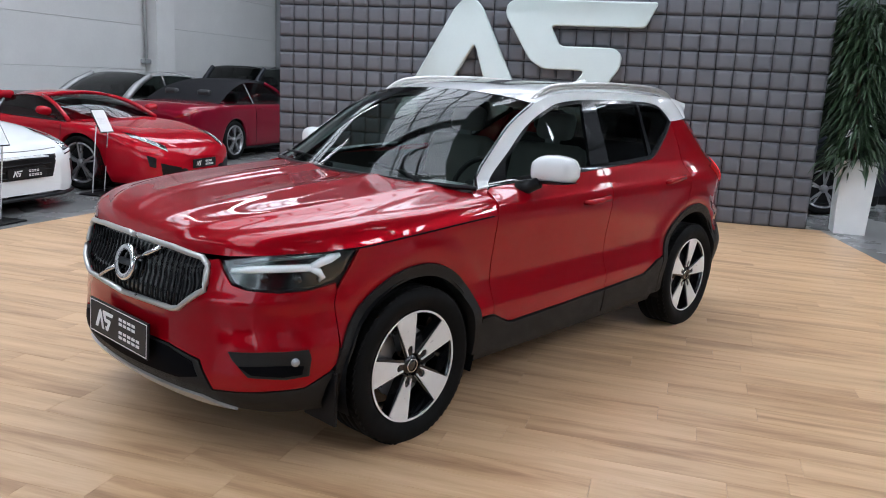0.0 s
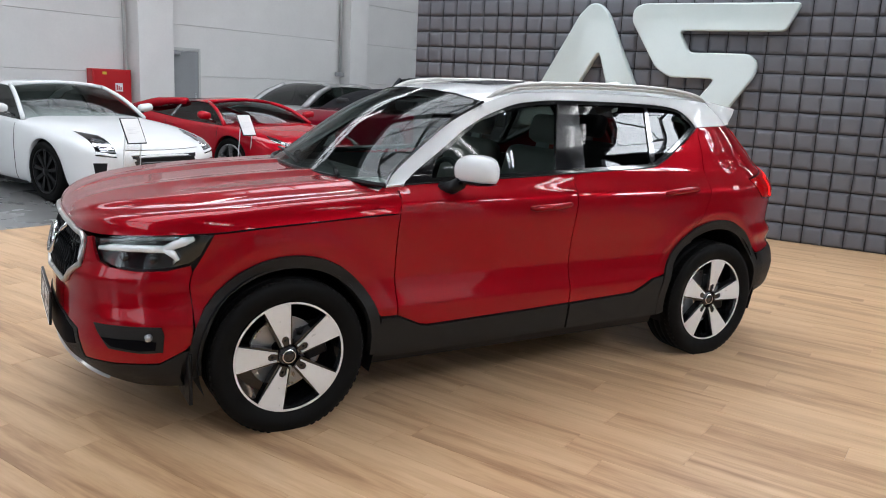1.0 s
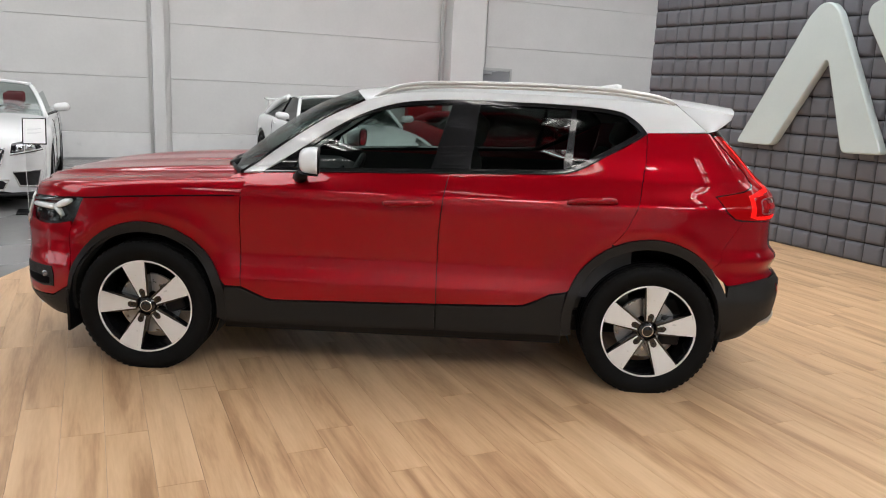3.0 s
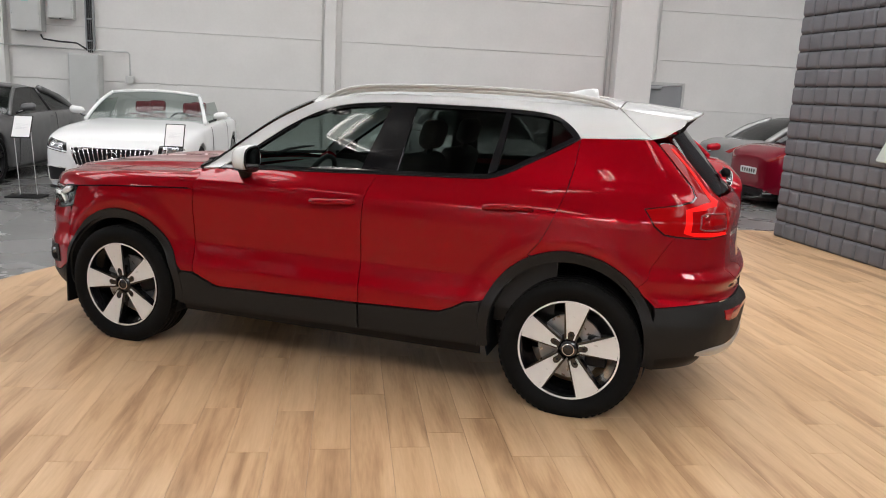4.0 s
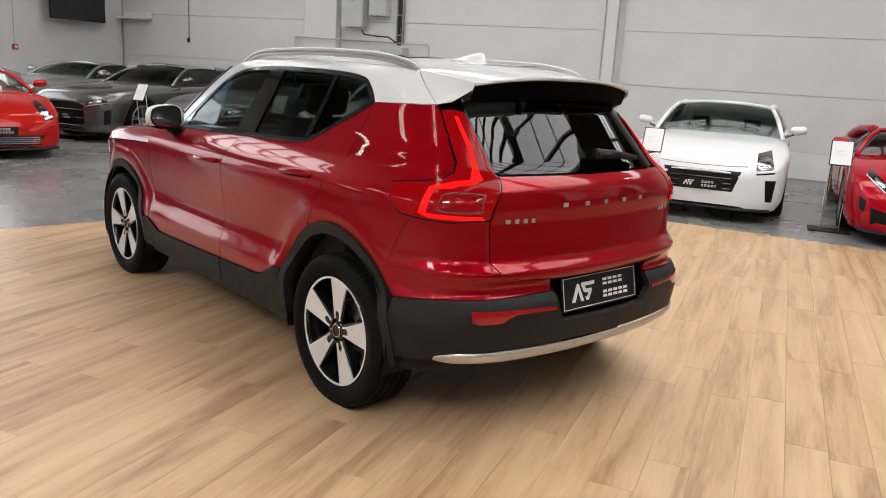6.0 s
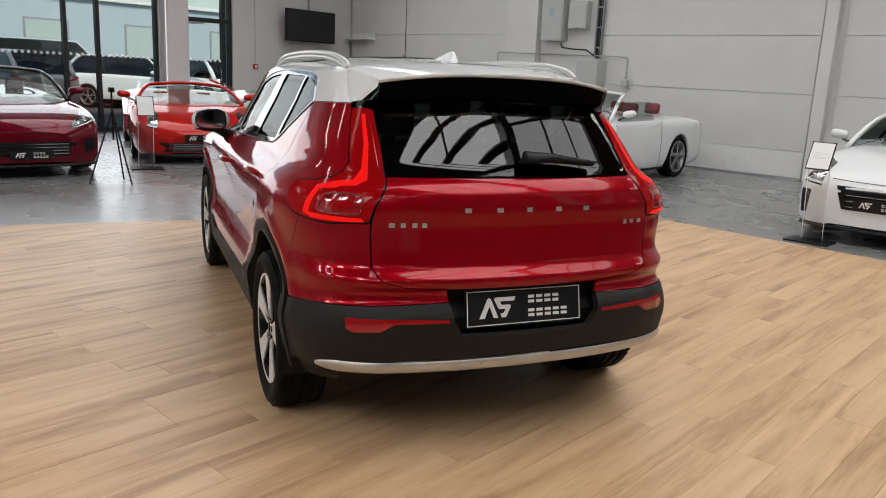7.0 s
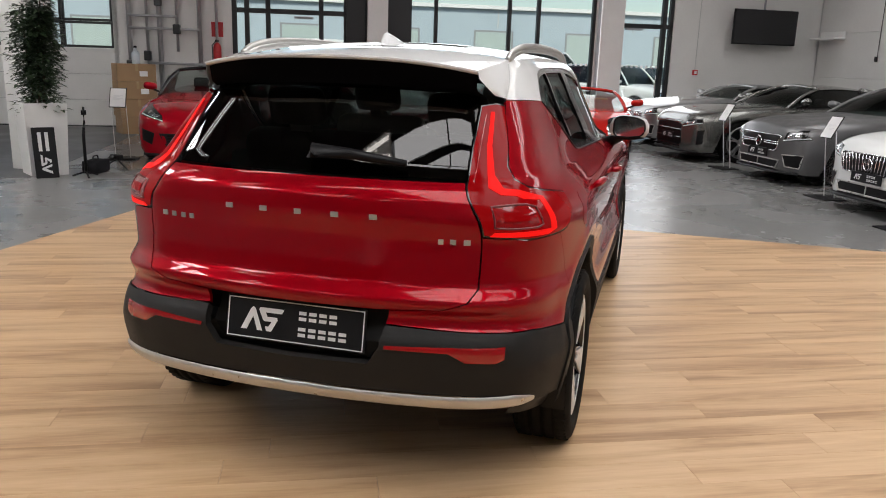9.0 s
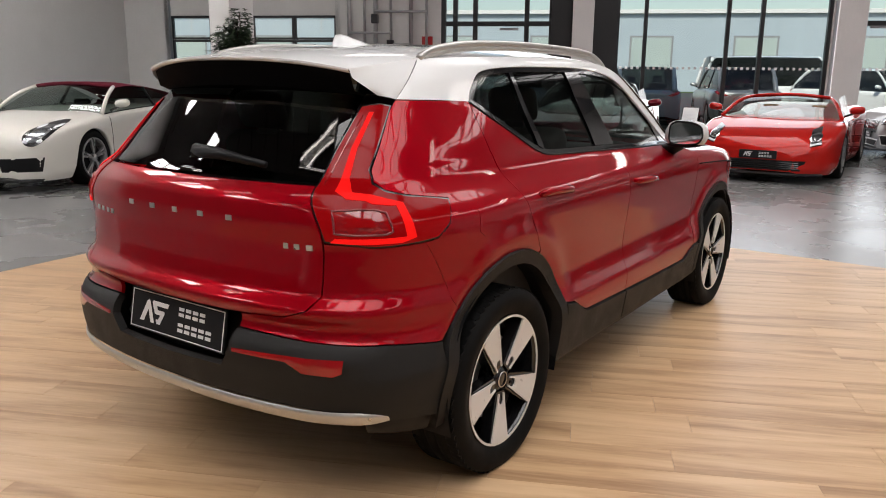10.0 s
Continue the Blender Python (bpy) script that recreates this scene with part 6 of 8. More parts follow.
def shell_mesh(name, regions, off=0.0, gap=0.0025, flange=0.014, cell=(0.035, 0.016), bulge=0.0):
    """Mesh of body panels: regions of (outline in p, z; side). Smooth outer face with its own normals, edges turned inwards."""
    verts, faces, normals = [], [], []
    for pts, sy in regions:
        pts = inset(pts, gap) if gap else list(pts)
        # halves that meet on the middle line stay joined there
        pts = [(LEN if LEN - p < .004 else 0.0 if p < .004 else p, z) for p, z in pts]
        xs, zs = [p[0] for p in pts], [p[1] for p in pts]
        x0, z0 = min(xs), min(zs)
        nx, nz = max(1, int((max(xs) - x0) / cell[0])), max(1, int((max(zs) - z0) / cell[1]))
        dx, dz = (max(xs) - x0) / nx, (max(zs) - z0) / nz
        index, params, polys = {}, [], []

        def vid(p):
            k = (round(p[0], 5), round(p[1], 5))
            if k not in index:
                index[k] = len(params)
                params.append(p)
            return index[k]
        for i in range(nx):
            for j in range(nz):
                c = cut_cell(pts, x0 + i * dx, x0 + (i + 1) * dx, z0 + j * dz, z0 + (j + 1) * dz)
                if len(c) >= 3:
                    ids = []
                    for p in c:
                        k = vid(p)
                        if not ids or ids[-1] != k:
                            ids.append(k)
                    if len(ids) > 1 and ids[0] == ids[-1]:
                        ids.pop()
                    if len(ids) >= 3 and len(set(ids)) == len(ids):
                        polys.append(ids)
        pp = np.array(params)
        B = np.array(belt(pp[:, 0], pp[:, 1])).T
        N = belt_normal(pp[:, 0], pp[:, 1])
        o = np.full(len(pp), off)
        if bulge:
            edge = np.array(pts)
            dmin = np.min(np.linalg.norm(pp[:, None, :] - edge[None], axis=2), axis=1)
            o = o + bulge * np.clip(dmin / 0.05, 0, 1)
        B = B + N * o[:, None]
        B[:, 1] *= sy
        N = N.copy()
        N[:, 1] *= sy
        base = len(verts)
        verts += [tuple(v) for v in B]
        orient = []
        for ids in polys:
            a, b, c = B[ids[0]], B[ids[1]], B[ids[2]]
            f = np.zeros(3)
            for k in range(1, len(ids) - 1):
                f += np.cross(B[ids[k]] - a, B[ids[k + 1]] - a)
            if f @ N[ids[0]] < 0:
                ids = ids[::-1]
            orient.append(ids)
            faces.append([base + k for k in ids])
            normals += [tuple(N[k]) for k in ids]
        if flange:
            cnt = {}
            for ids in orient:
                for a, b in zip(ids, ids[1:] + ids[:1]):
                    cnt[(a, b)] = 1
            for (a, b) in list(cnt):
                if (b, a) not in cnt:
                    va, vb = B[a], B[b]
                    wa, wb = va - N[a] * flange, vb - N[b] * flange
                    fn = np.cross(vb - va, wa - va)
                    ln = np.linalg.norm(fn)
                    if ln < 1e-12:
                        continue
                    fn = -fn / ln
                    k = len(verts)
                    verts += [tuple(va), tuple(vb), tuple(wb), tuple(wa)]
                    faces.append([k + 1, k, k + 3, k + 2])
                    normals += [tuple(fn)] * 4
    me = bpy.data.meshes.new(name)
    me.from_pydata(verts, [], faces)
    me.update()
    me.shade_smooth()
    if len(normals) == len(me.loops):
        me.normals_split_custom_set(normals)
    return me


def xz(pts):
    return [(px(x, z), z) for x, z in pts]


def arc_pts(cx, cz, rx, rz, a0, a1, n=20):
    return [(cx + rx * math.cos(radians(a)), cz + rz * math.sin(radians(a))) for a in np.linspace(a0, a1, n)]


def dense(pts, n=5):
    """More points along an outline, rounded through its corners only where they are flat."""
    out = []
    for i in range(len(pts)):
        a, b = pts[i], pts[(i + 1) % len(pts)]
        for k in range(n):
            out.append((a[0] + (b[0] - a[0]) * k / n, a[1] + (b[1] - a[1]) * k / n))
    return out


def curve_pts(pts, n=6):
    """A smooth line through points."""
    t = list(range(len(pts)))
    fx, fz = lerp_list(t, [p[0] for p in pts]), lerp_list(t, [p[1] for p in pts])
    u = np.linspace(0, len(pts) - 1, (len(pts) - 1) * n + 1)
    return [(float(fx(k)), float(fz(k))) for k in u]


suv = thing("compact_suv", Matrix.Identity(4), "red compact SUV with white roof and mirrors on oak floor", "car")


def on_body(p, z, sy, off=0.0):
    b, n = np.array(belt(p, z)), belt_normal(np.array([p]), np.array([z]))[0]
    v = b + n * off
    return Vector((v[0], v[1] * sy, v[2]))


ARCH_F, ARCH_R = (-1.343, .372), (1.322, .405)
hood_line = curve_pts([(-1.665, .926), (-1.46, .946), (-1.20, .963), (-.838, .981)])
door_f = curve_pts([(-.79, 1.075), (-.822, 1.02), (-.836, .84), (-.834, .66), (-.829, .497)])
door_m = curve_pts([(.250, 1.138), (.222, 1.01), (.207, .78), (.207, .60), (.210, .452)])
door_r = curve_pts([(1.297, 1.388), (1.286, 1.24), (1.235, 1.03), (1.165, .88), (1.116, .818)])
belt_low = [(-.745, 1.095), (-.39, 1.113), (.255, 1.139)]
belt_mid = [(.255, 1.139), (.862, 1.165), (.93, 1.186), (1.086, 1.268), (1.297, 1.388)]
arch_f = arc_pts(*ARCH_F, .43, .443, 16, 162, 30)
arch_r = arc_pts(*ARCH_R, .44, .448, 150, 30, 30)

fender = hood_line + door_f[6:] + [(-.915, .498)] + arch_f[1:] + [(-1.757, .60), (-1.752, .765), (-1.715, .83), (-1.69, .88)]
front_door = belt_low + door_m[1:] + [(-.20, .441), (-.66, .430), (-.70, .437)] + door_f[::-1][:-3] + [(-.79, 1.085)]
rear_door = belt_mid + door_r[1:] + arc_pts(*ARCH_R, .44, .448, 117, 160, 14) + [(.892, .553), (.808, .539), (.74, .50), (.67, .470), (.62, .466)] + door_m[::-1]
quarter = door_r[::-1] + [(1.30, 1.392), (1.645, 1.402), (1.688, 1.362), (1.85, 1.185), (1.868, 1.150), (1.855, 1.128), (1.80, 1.112), (1.645, 1.088), (1.70, 1.01), (1.75, .972), (1.80, .964), (1.655, .712)] + arc_pts(*ARCH_R, .44, .448, 42, 115, 24)
bumper_red = [(px(1.80, .964), .964), (px(1.95, .957), .957), (pr(.72, .964), .964), (pr(.632, .968), .968), (pr(.632, .80), .80), (pr(.605, .757), .757), (pr(.52, .728), .728), (pr(.345, .716), .716), (pr(.335, .668), .668), (pr(.60, .658), .658), (px(1.95, .650), .650), (px(1.745, .622), .622), (px(1.655, .712), .712)]
tail_half = [(LEN, 1.142), (pr(.30, 1.142), 1.142), (pr(.555, 1.142), 1.142), (pr(.597, 1.06), 1.06), (pr(.629, .97), .97), (pr(.629, .80), .80), (pr(.602, .758), .758), (pr(.517, .729), .729), (pr(.30, .717), .717), (LEN, .716)]
lamp_rear = [(px(1.645, 1.086), 1.086), (px(1.80, 1.110), 1.110), (px(1.855, 1.126), 1.126), (px(1.870, 1.150), 1.150), (px(1.852, 1.187), 1.187), (px(1.668, 1.384), 1.384), (pr(.584, 1.392), 1.392), (pr(.540, 1.384), 1.384), (pr(.547, 1.25), 1.25), (pr(.562, 1.13), 1.13), (pr(.600, 1.06), 1.06), (pr(.634, .975), .975), (pr(.72, .966), .966), (px(1.95, .960), .960), (px(1.80, .967), .967), (px(1.75, .974), .974), (px(1.70, 1.012), 1.012)]
bump_dark = [(px(1.745, .620), .620), (px(1.95, .647), .647), (pr(.60, .655), .655), (pr(.335, .664), .664), (pr(.325, .60), .60), (pr(.285, .537), .537), (LEN, .532), (LEN, .439), (pr(.35, .440), .440), (pr(.60, .438), .438), (px(2.02, .424), .424), (px(1.95, .394), .394), (px(1.80, .372), .372), (px(1.735, .355), .355), (px(1.735, .50), .50)]
sill_f = [(-.915, .494), (-.832, .493), (-.70, .433), (-.66, .426), (-.20, .437), (.205, .448), (.205, .305), (-.40, .295), (-.80, .292), (-.945, .30), (-.925, .40)]
sill_r = [(.213, .448), (.62, .462), (.67, .466), (.74, .496), (.808, .535), (.89, .549), (.878, .44), (.884, .31), (.55, .305), (.213, .305)]
ring_f = arc_pts(*ARCH_F, .434, .447, -8, 188, 40) + arc_pts(*ARCH_F, .385, .392, 188, -8, 40)
ring_r = arc_pts(*ARCH_R, .444, .452, -12, 192, 40) + arc_pts(*ARCH_R, .392, .398, 192, -12, 40)
head = [(pf(.555, .872), .872), (pf(.66, .897), .897), (px(-1.93, .912), .912), (px(-1.78, .923), .923), (px(-1.66, .928), .928), (px(-1.695, .885), .885), (px(-1.72, .83), .83), (px(-1.76, .795), .795), (px(-1.85, .772), .772), (px(-1.96, .765), .765), (pf(.66, .772), .772), (pf(.615, .79), .79), (pf(.585, .825), .825)]
grille_h = [(0, .892), (pf(.30, .887), .887), (pf(.475, .872), .872), (pf(.505, .85), .85), (pf(.515, .752), .752), (pf(.40, .664), .664), (pf(.36, .655), .655), (0, .645)]
front_red = [(0, .640), (pf(.37, .650), .650), (pf(.405, .660), .660), (pf(.522, .750), .750), (pf(.512, .852), .852), (pf(.50, .868), .868), (pf(.54, .878), .878), (pf(.578, .825), .825), (pf(.61, .785), .785), (pf(.66, .768), .768), (px(-1.96, .760), .760), (px(-1.85, .767), .767), (px(-1.757, .79), .79), (px(-1.752, .765), .765), (px(-1.757, .60), .60), (px(-1.765, .46), .46), (px(-1.79, .43), .43), (px(-1.885, .372), .372), (px(-2.05, .36), .36), (pf(.565, .357), .357), (pf(.505, .47), .47), (pf(.33, .50), .50), (0, .505)]
fog = [(pf(.622, .522), .522), (px(-1.98, .530), .530), (px(-1.878, .534), .534), (px(-1.868, .50), .50), (px(-1.873, .424), .424), (px(-1.95, .416), .416), (pf(.69, .424), .424), (pf(.64, .49), .49)]
lip = [(0, .500), (pf(.33, .496), .496), (pf(.50, .466), .466), (pf(.56, .353), .353), (px(-2.05, .356), .356), (px(-1.885, .368), .368), (px(-1.79, .426), .426), (px(-1.768, .43), .43), (px(-1.785, .255), .255), (px(-1.95, .245), .245), (pf(.55, .270), .270), (pf(.30, .268), .268), (0, .265)]
skid = [(0, .318), (pf(.30, .322), .322), (pf(.50, .318), .318), (pf(.60, .268), .268), (pf(.50, .276), .276), (pf(.30, .285), .285), (0, .285)]

SIDES = (-1, 1)
for sy in SIDES:
    part("front_fender", shell_mesh("front_fender", [(xz(fender), sy)]), RED, suv)
    for nm, pts, hx0, hx1, hz in (("front_door", front_door, -.085, .170, .986), ("rear_door", rear_door, .87, 1.12, 1.032)):
        d = part(nm, shell_mesh(nm, [(xz(pts), sy)]), RED, suv)
        path = [on_body(px(hx0 + (hx1 - hx0) * t, hz + (t - .5) * .012), hz + (t - .5) * .012, sy, o) for t, o in ((0, -.004), (.05, .016), (.15, .028), (.5, .033), (.85, .028), (.95, .016), (1, -.004))]
        part("door_handle", tube(path, [.010, .015, .016, .016, .016, .015, .010], 10), RED, d, "red door handle", True)
        part("handle_recess", shell_mesh("handle_recess", [([(px(hx0 + .14 + .075 * math.cos(a), hz - .012 + .03 * math.sin(a)), hz - .012 + .03 * math.sin(a)) for a in np.linspace(0, 2 * math.pi, 24, endpoint=False)], sy)], .0012, 0, 0.004, (.02, .02)), RED, d)
        lo = sill_f if nm == "front_door" else sill_r
        part("door_cladding", shell_mesh("door_cladding", [(xz(lo), sy)], 0.010, .002, .03), M["cladding"], d, "dark grey plastic cladding")
    q = part("rear_quarter_panel", shell_mesh("rear_quarter_panel", [(xz(quarter), sy)], 0, .0010), RED, suv)
    if sy > 0:
        fl = [(1.325, 1.048), (1.36, 1.062), (1.52, 1.068), (1.55, 1.05), (1.56, .965), (1.53, .945), (1.37, .945), (1.335, .965)]
        part("fuel_flap", shell_mesh("fuel_flap", [(xz(dense(fl, 3)), sy)], .0015, .001, .004), RED, q)
    part("front_arch_trim", shell_mesh("front_arch_trim", [(xz(ring_f), sy)], .012, 0, .05, (.03, .03)), M["cladding"], suv, "dark grey wheel arch trim")
    part("rear_arch_trim", shell_mesh("rear_arch_trim", [(xz(ring_r), sy)], .012, 0, .05, (.03, .03)), M["cladding"], suv, "dark grey wheel arch trim")
    tlp = part("tail_light", shell_mesh("tail_light", [(lamp_rear, sy)], .002, .0050, .02, (.03, .02), .003), M["tail_lens"], suv, "lit red tail lamp")
    # black sheet added under the lens, so the gap round it looks dark
    part("lamp_seal", shell_mesh("lamp_seal", [(lamp_rear, sy)], .0006, 0, .02, (.03, .02)), M["gloss_black"], tlp, "black backing added to darken the gap round the lamp")

for sy in SIDES:
    part("cowl_panel", shell_mesh("cowl_panel", [(xz([(-.842, .985), (-.826, 1.02), (-.795, 1.078), (-.755, 1.094), (-.80, 1.118), (-.90, 1.08), (-.93, 1.03), (-.93, .985)]), sy)], -.010, .001, .03), RED, suv)

# white upper side: pillar, roof edge and rear pillar, round the side windows
glass_top = [(1.297, 1.390), (1.265, 1.428), (1.225, 1.460), (1.155, 1.496), (1.0, 1.514), (.7, 1.521), (.34, 1.520), (.03, 1.500), (-.145, 1.457), (-.33, 1.372), (-.53, 1.240), (-.745, 1.097)]
glass_top = curve_pts(glass_top, 4)
outer_top = curve_pts([(-.845, 1.092), (-.62, 1.262), (-.42, 1.395), (-.22, 1.492), (.03, 1.546), (.34, 1.562), (.7, 1.564), (1.0, 1.560), (1.25, 1.552), (1.462, 1.545)], 5)
white_side = outer_top + curve_pts([(1.468, 1.540), (1.52, 1.50), (1.60, 1.435), (1.640, 1.404)], 3) + [(1.50, 1.400)] + glass_top
for sy in SIDES:
    rs = part("roof_side", shell_mesh("roof_side", [(xz(white_side), sy)], 0, .0008, .02), PAINT_WHITE, suv, "white pillar and roof edge")
    # black window surround, pillars and panes
    lowline = curve_pts([(-.742, 1.097), (-.39, 1.116), (.255, 1.142), (.85, 1.167), (.93, 1.190), (1.086, 1.271), (1.294, 1.390)], 4)
    g = 0.020
    bottom = lowline + [(x - (.012 if x > .9 else 0), z + g) for x, z in lowline[::-1]]
    top_in = [(x - (.010 if x < .0 else -.0) + (0.022 if x < -.3 else 0) - (0.018 if x > 1.2 else 0), z - g * (1 if x > -.2 else .6)) for x, z in glass_top]
    fr = part("window_surround", shell_mesh("window_surround", [(xz(bottom), sy), (xz(glass_top[1:-2] + top_in[1:-2][::-1]), sy), (xz([(.150, 1.16), (.358, 1.168), (.398, 1.502), (.252, 1.498)]), sy), (xz([(.850, 1.186), (.893, 1.204), (.918, 1.497), (.893, 1.499)]), sy), (xz([(-.71, 1.118), (-.585, 1.125), (-.545, 1.205), (-.565, 1.208)]), sy)], -.004, 0, .02, (.03, .03)), M["gloss_black"], suv, "black window surround and pillar")
    part("window_strip", tube([on_body(px(x, z - .003), z - .003, sy, .001) for x, z in lowline], .0036, 6), M["blackplastic"], fr, "black strip", True)
    for nm, pts, mt in (("front_side_window", [(-.58, 1.130), (.155, 1.160), (.252, 1.500)] + [p for p in top_in if -.62 < p[0] < .25], "glass_front"), ("rear_side_window", [(.355, 1.165), (.852, 1.186), (.895, 1.502), (.396, 1.505)], "glass_side"), ("quarter_window", [(.892, 1.205), (1.07, 1.286), (1.255, 1.392), (1.21, 1.445), (1.14, 1.482), (1.0, 1.495), (.916, 1.500)], "glass_side")):
        part(nm, shell_mesh(nm, [(xz(pts), sy)], -.010, -.006, 0, (.06, .06)), M[mt], suv, "tinted side window")

# tailgate, rear window, bumper
gate = part("tailgate", shell_mesh("tailgate", [(tail_half, -1), (tail_half, 1)], 0, .0015, .014), RED, suv)
win_half = [(LEN, 1.150), (pr(.30, 1.150), 1.150), (pr(.552, 1.150), 1.150), (pr(.541, 1.25), 1.25), (pr(.530, 1.42), 1.42), (LEN, 1.455)]
part("rear_window", shell_mesh("rear_window", [(win_half, -1), (win_half, 1)], -.003, 0, 0, (.05, .04)), M["glass_dark"], gate, "dark rear window")
rb = part("rear_bumper", shell_mesh("rear_bumper", [(bump_dark, -1), (bump_dark, 1)], .004, .001, .03), M["cladding"], suv, "dark grey lower rear bumper")
for sy in SIDES:
    part("bumper_skin", shell_mesh("bumper_skin", [(bumper_red, sy)], 0, .0007, .014), RED, rb, "red bumper skin")
    rf = [(pr(.730, .612), .612), (pr(.55, .613), .613), (pr(.345, .607), .607), (pr(.345, .596), .596), (pr(.555, .595), .595), (pr(.585, .580), .580), (pr(.610, .564), .564), (pr(.705, .560), .560), (pr(.730, .572), .572)]
    part("reflector", shell_mesh("reflector", [(rf, sy)], .008, 0, .01, (.03, .02)), M["tail"], rb, "red reflector")
p_end = px(1.93, .40)
for sy in SIDES:
    rows = []
    for p_ in np.linspace(p_end, LEN, 40):
        k = min(1.0, (p_ - p_end) / (LEN - p_end) / .12) ** .6
        zm, hh = .398 + .014 * k, .004 + .020 * k
        rows.append([on_body(p_, zm + hh * u, sy, .018 * k * (1 - .5 * u ** 6) - .002) for u in np.linspace(-1, 1, 9)])
    part("bumper_trim", strip_mesh(rows), M["satin"], rb, "silver skid trim", True)
# dark shell behind the gaps and the underside
core = [[(-2.0, .24), (-1.76, .24), (-1.76, .60), (-1.68, .80), (-1.50, .88), (-1.34, .89), (-1.18, .88), (-1.0, .80), (-.93, .60), (-.93, .24), (.89, .24), (.90, .60), (.98, .80), (1.16, .90), (1.32, .92), (1.50, .90), (1.68, .76), (1.75, .55), (1.75, .28), (1.95, .30), (2.05, .70), (1.92, 1.0), (1.60, 1.03), (-.80, 1.03), (-.85, .955), (-1.70, .91), (-2.02, .84)]]
for sy in SIDES:
    part("inner_shell", shell_mesh("inner_shell", [(xz(dense(core[0], 2)), sy)], -.022, 0, 0), M["blackplastic"], suv)
    for cx, cz, rr in ((-1.345, .37, .405), (1.325, .40, .412)):
        bm = bmesh.new()
        rows = [[bm.verts.new((cx + rr * math.cos(a), sy * y, cz + rr * math.sin(a))) for a in np.linspace(-.35, math.pi + .35, 24)] for y in (.905, .55)]
        for a, b, c, d in zip(rows[0], rows[0][1:], rows[1][1:], rows[1]):
            bm.faces.new((a, b, c, d))
        bm.faces.new(rows[1])
        part("wheel_housing", bm, M["blackplastic"], suv, "", True)
part("underbody", box(-1.95, 1.72, -.66, .66, .25, .40, .05), M["blackplastic"], suv)
part("rear_undertray", box(1.70, 1.97, -.60, .60, .36, .42, .025), M["blackplastic"], suv)
for sy in SIDES:
    for x in (-1.775, .905):
        part("mud_flap", box(x - .008, x + .008, min(sy * .68, sy * .88), max(sy * .68, sy * .88), .19 if x < 0 else .31, .42, .004), M["blackplastic"], suv)

# front
fb = part("front_bumper", shell_mesh("front_bumper", [(front_red, -1), (front_red, 1)], 0, .0015, .014), RED, suv)
part("lower_lip", shell_mesh("lower_lip", [(lip, -1), (lip, 1)], .002, .001, .03), M["cladding"], fb, "dark grey lower lip")
part("lower_intake", shell_mesh("lower_intake", [([(0, .490), (pf(.33, .486), .486), (pf(.47, .455), .455), (pf(.50, .40), .40), (pf(.40, .375), .375), (0, .365)], s) for s in SIDES], .005, 0, .01), M["soft_black"], fb, "black lower air intake")
part("skid_trim", shell_mesh("skid_trim", [(skid, -1), (skid, 1)], .014, 0, .02, (.04, .02)), M["satin"], fb, "silver skid trim")
for sy in SIDES:
    fg = part("fog_light_bezel", shell_mesh("fog_light_bezel", [(fog, sy)], .005, 0, .02, (.03, .02)), M["cladding"], fb, "dark grey fog lamp bezel")
    low_ = [(pf(.66, .468), .468), (px(-1.96, .475), .475), (px(-1.895, .470), .470), (px(-1.90, .435), .435), (px(-1.96, .428), .428), (pf(.70, .436), .436)]
    part("fog_insert", shell_mesh("fog_insert", [(low_, sy)], .009, 0, .01, (.03, .02)), M["soft_black"], fg)
    c = on_body(px(-1.925, .488), .488, sy, .010)
    nb = lathe([(0, -.008), (.014, -.007), (.018, 0), (.018, .02), (0, .02)], 16)
    bmesh.ops.transform(nb, matrix=Matrix.Translation(c) @ pose(0, 0, 0, 0, 0, -48 if sy < 0 else -132), verts=nb.verts)
    part("fog_lamp", nb, M["lamp_glass"], fg, "", True)
gr = part("grille", shell_mesh("grille", [(grille_h, -1), (grille_h, 1)], -.014, 0, .03), M["gloss_black"], suv, "black grille with wavy upright bars")
for sy in SIDES:
    pts = [on_body(0, .889, sy, .008)] + [on_body(p, z, sy, .008) for p, z in dense(grille_h[:-1], 5)[1:-4]] + [on_body(0, .648, sy, .008)]
    part("grille_frame", tube(pts, .0125, 8), M["satin"], gr, "silver grille frame", True)
for k in range(-13, 14):
    y0 = k * .036
    top_z, bot_z = .872 - .02 * abs(y0), .665 + max(0, (abs(y0) - .38)) * .75
    path = []
    for t in np.linspace(0, 1, 9):
        z = bot_z + (top_z - bot_z) * t
        yy = abs(y0) + .010 * math.sin(t * math.pi * 2.0)
        path.append(on_body(pf(max(0.0, yy), z), z, 1 if y0 >= 0 else -1, -.004))
    part("bar", tube(path, .0055, 6), M["blackplastic"], gr, "", True)
diag = [on_body(pf(abs(y), z), z, 1 if y >= 0 else -1, .004) for y, z in ((.24, .668), (.14, .715), (.07, .748))], [on_body(pf(abs(y), z), z, 1 if y >= 0 else -1, .004) for y, z in ((-.07, .802), (-.14, .835), (-.22, .872))]
for d in diag:
    part("diagonal_bar", tube(d, .010, 8), M["chrome"], gr, "chrome diagonal bar", True)
em = lathe([(.052, -.010), (.072, -.016), (.080, -.006), (.080, .010), (.050, .010), (.052, -.010)], 32)
bmesh.ops.transform(em, matrix=Matrix.Translation((-2.205, 0, .775)) @ pose(0, 0, 0, 0, 13, 0) @ pose(0, 0, 0, 0, 0, -90), verts=em.verts)
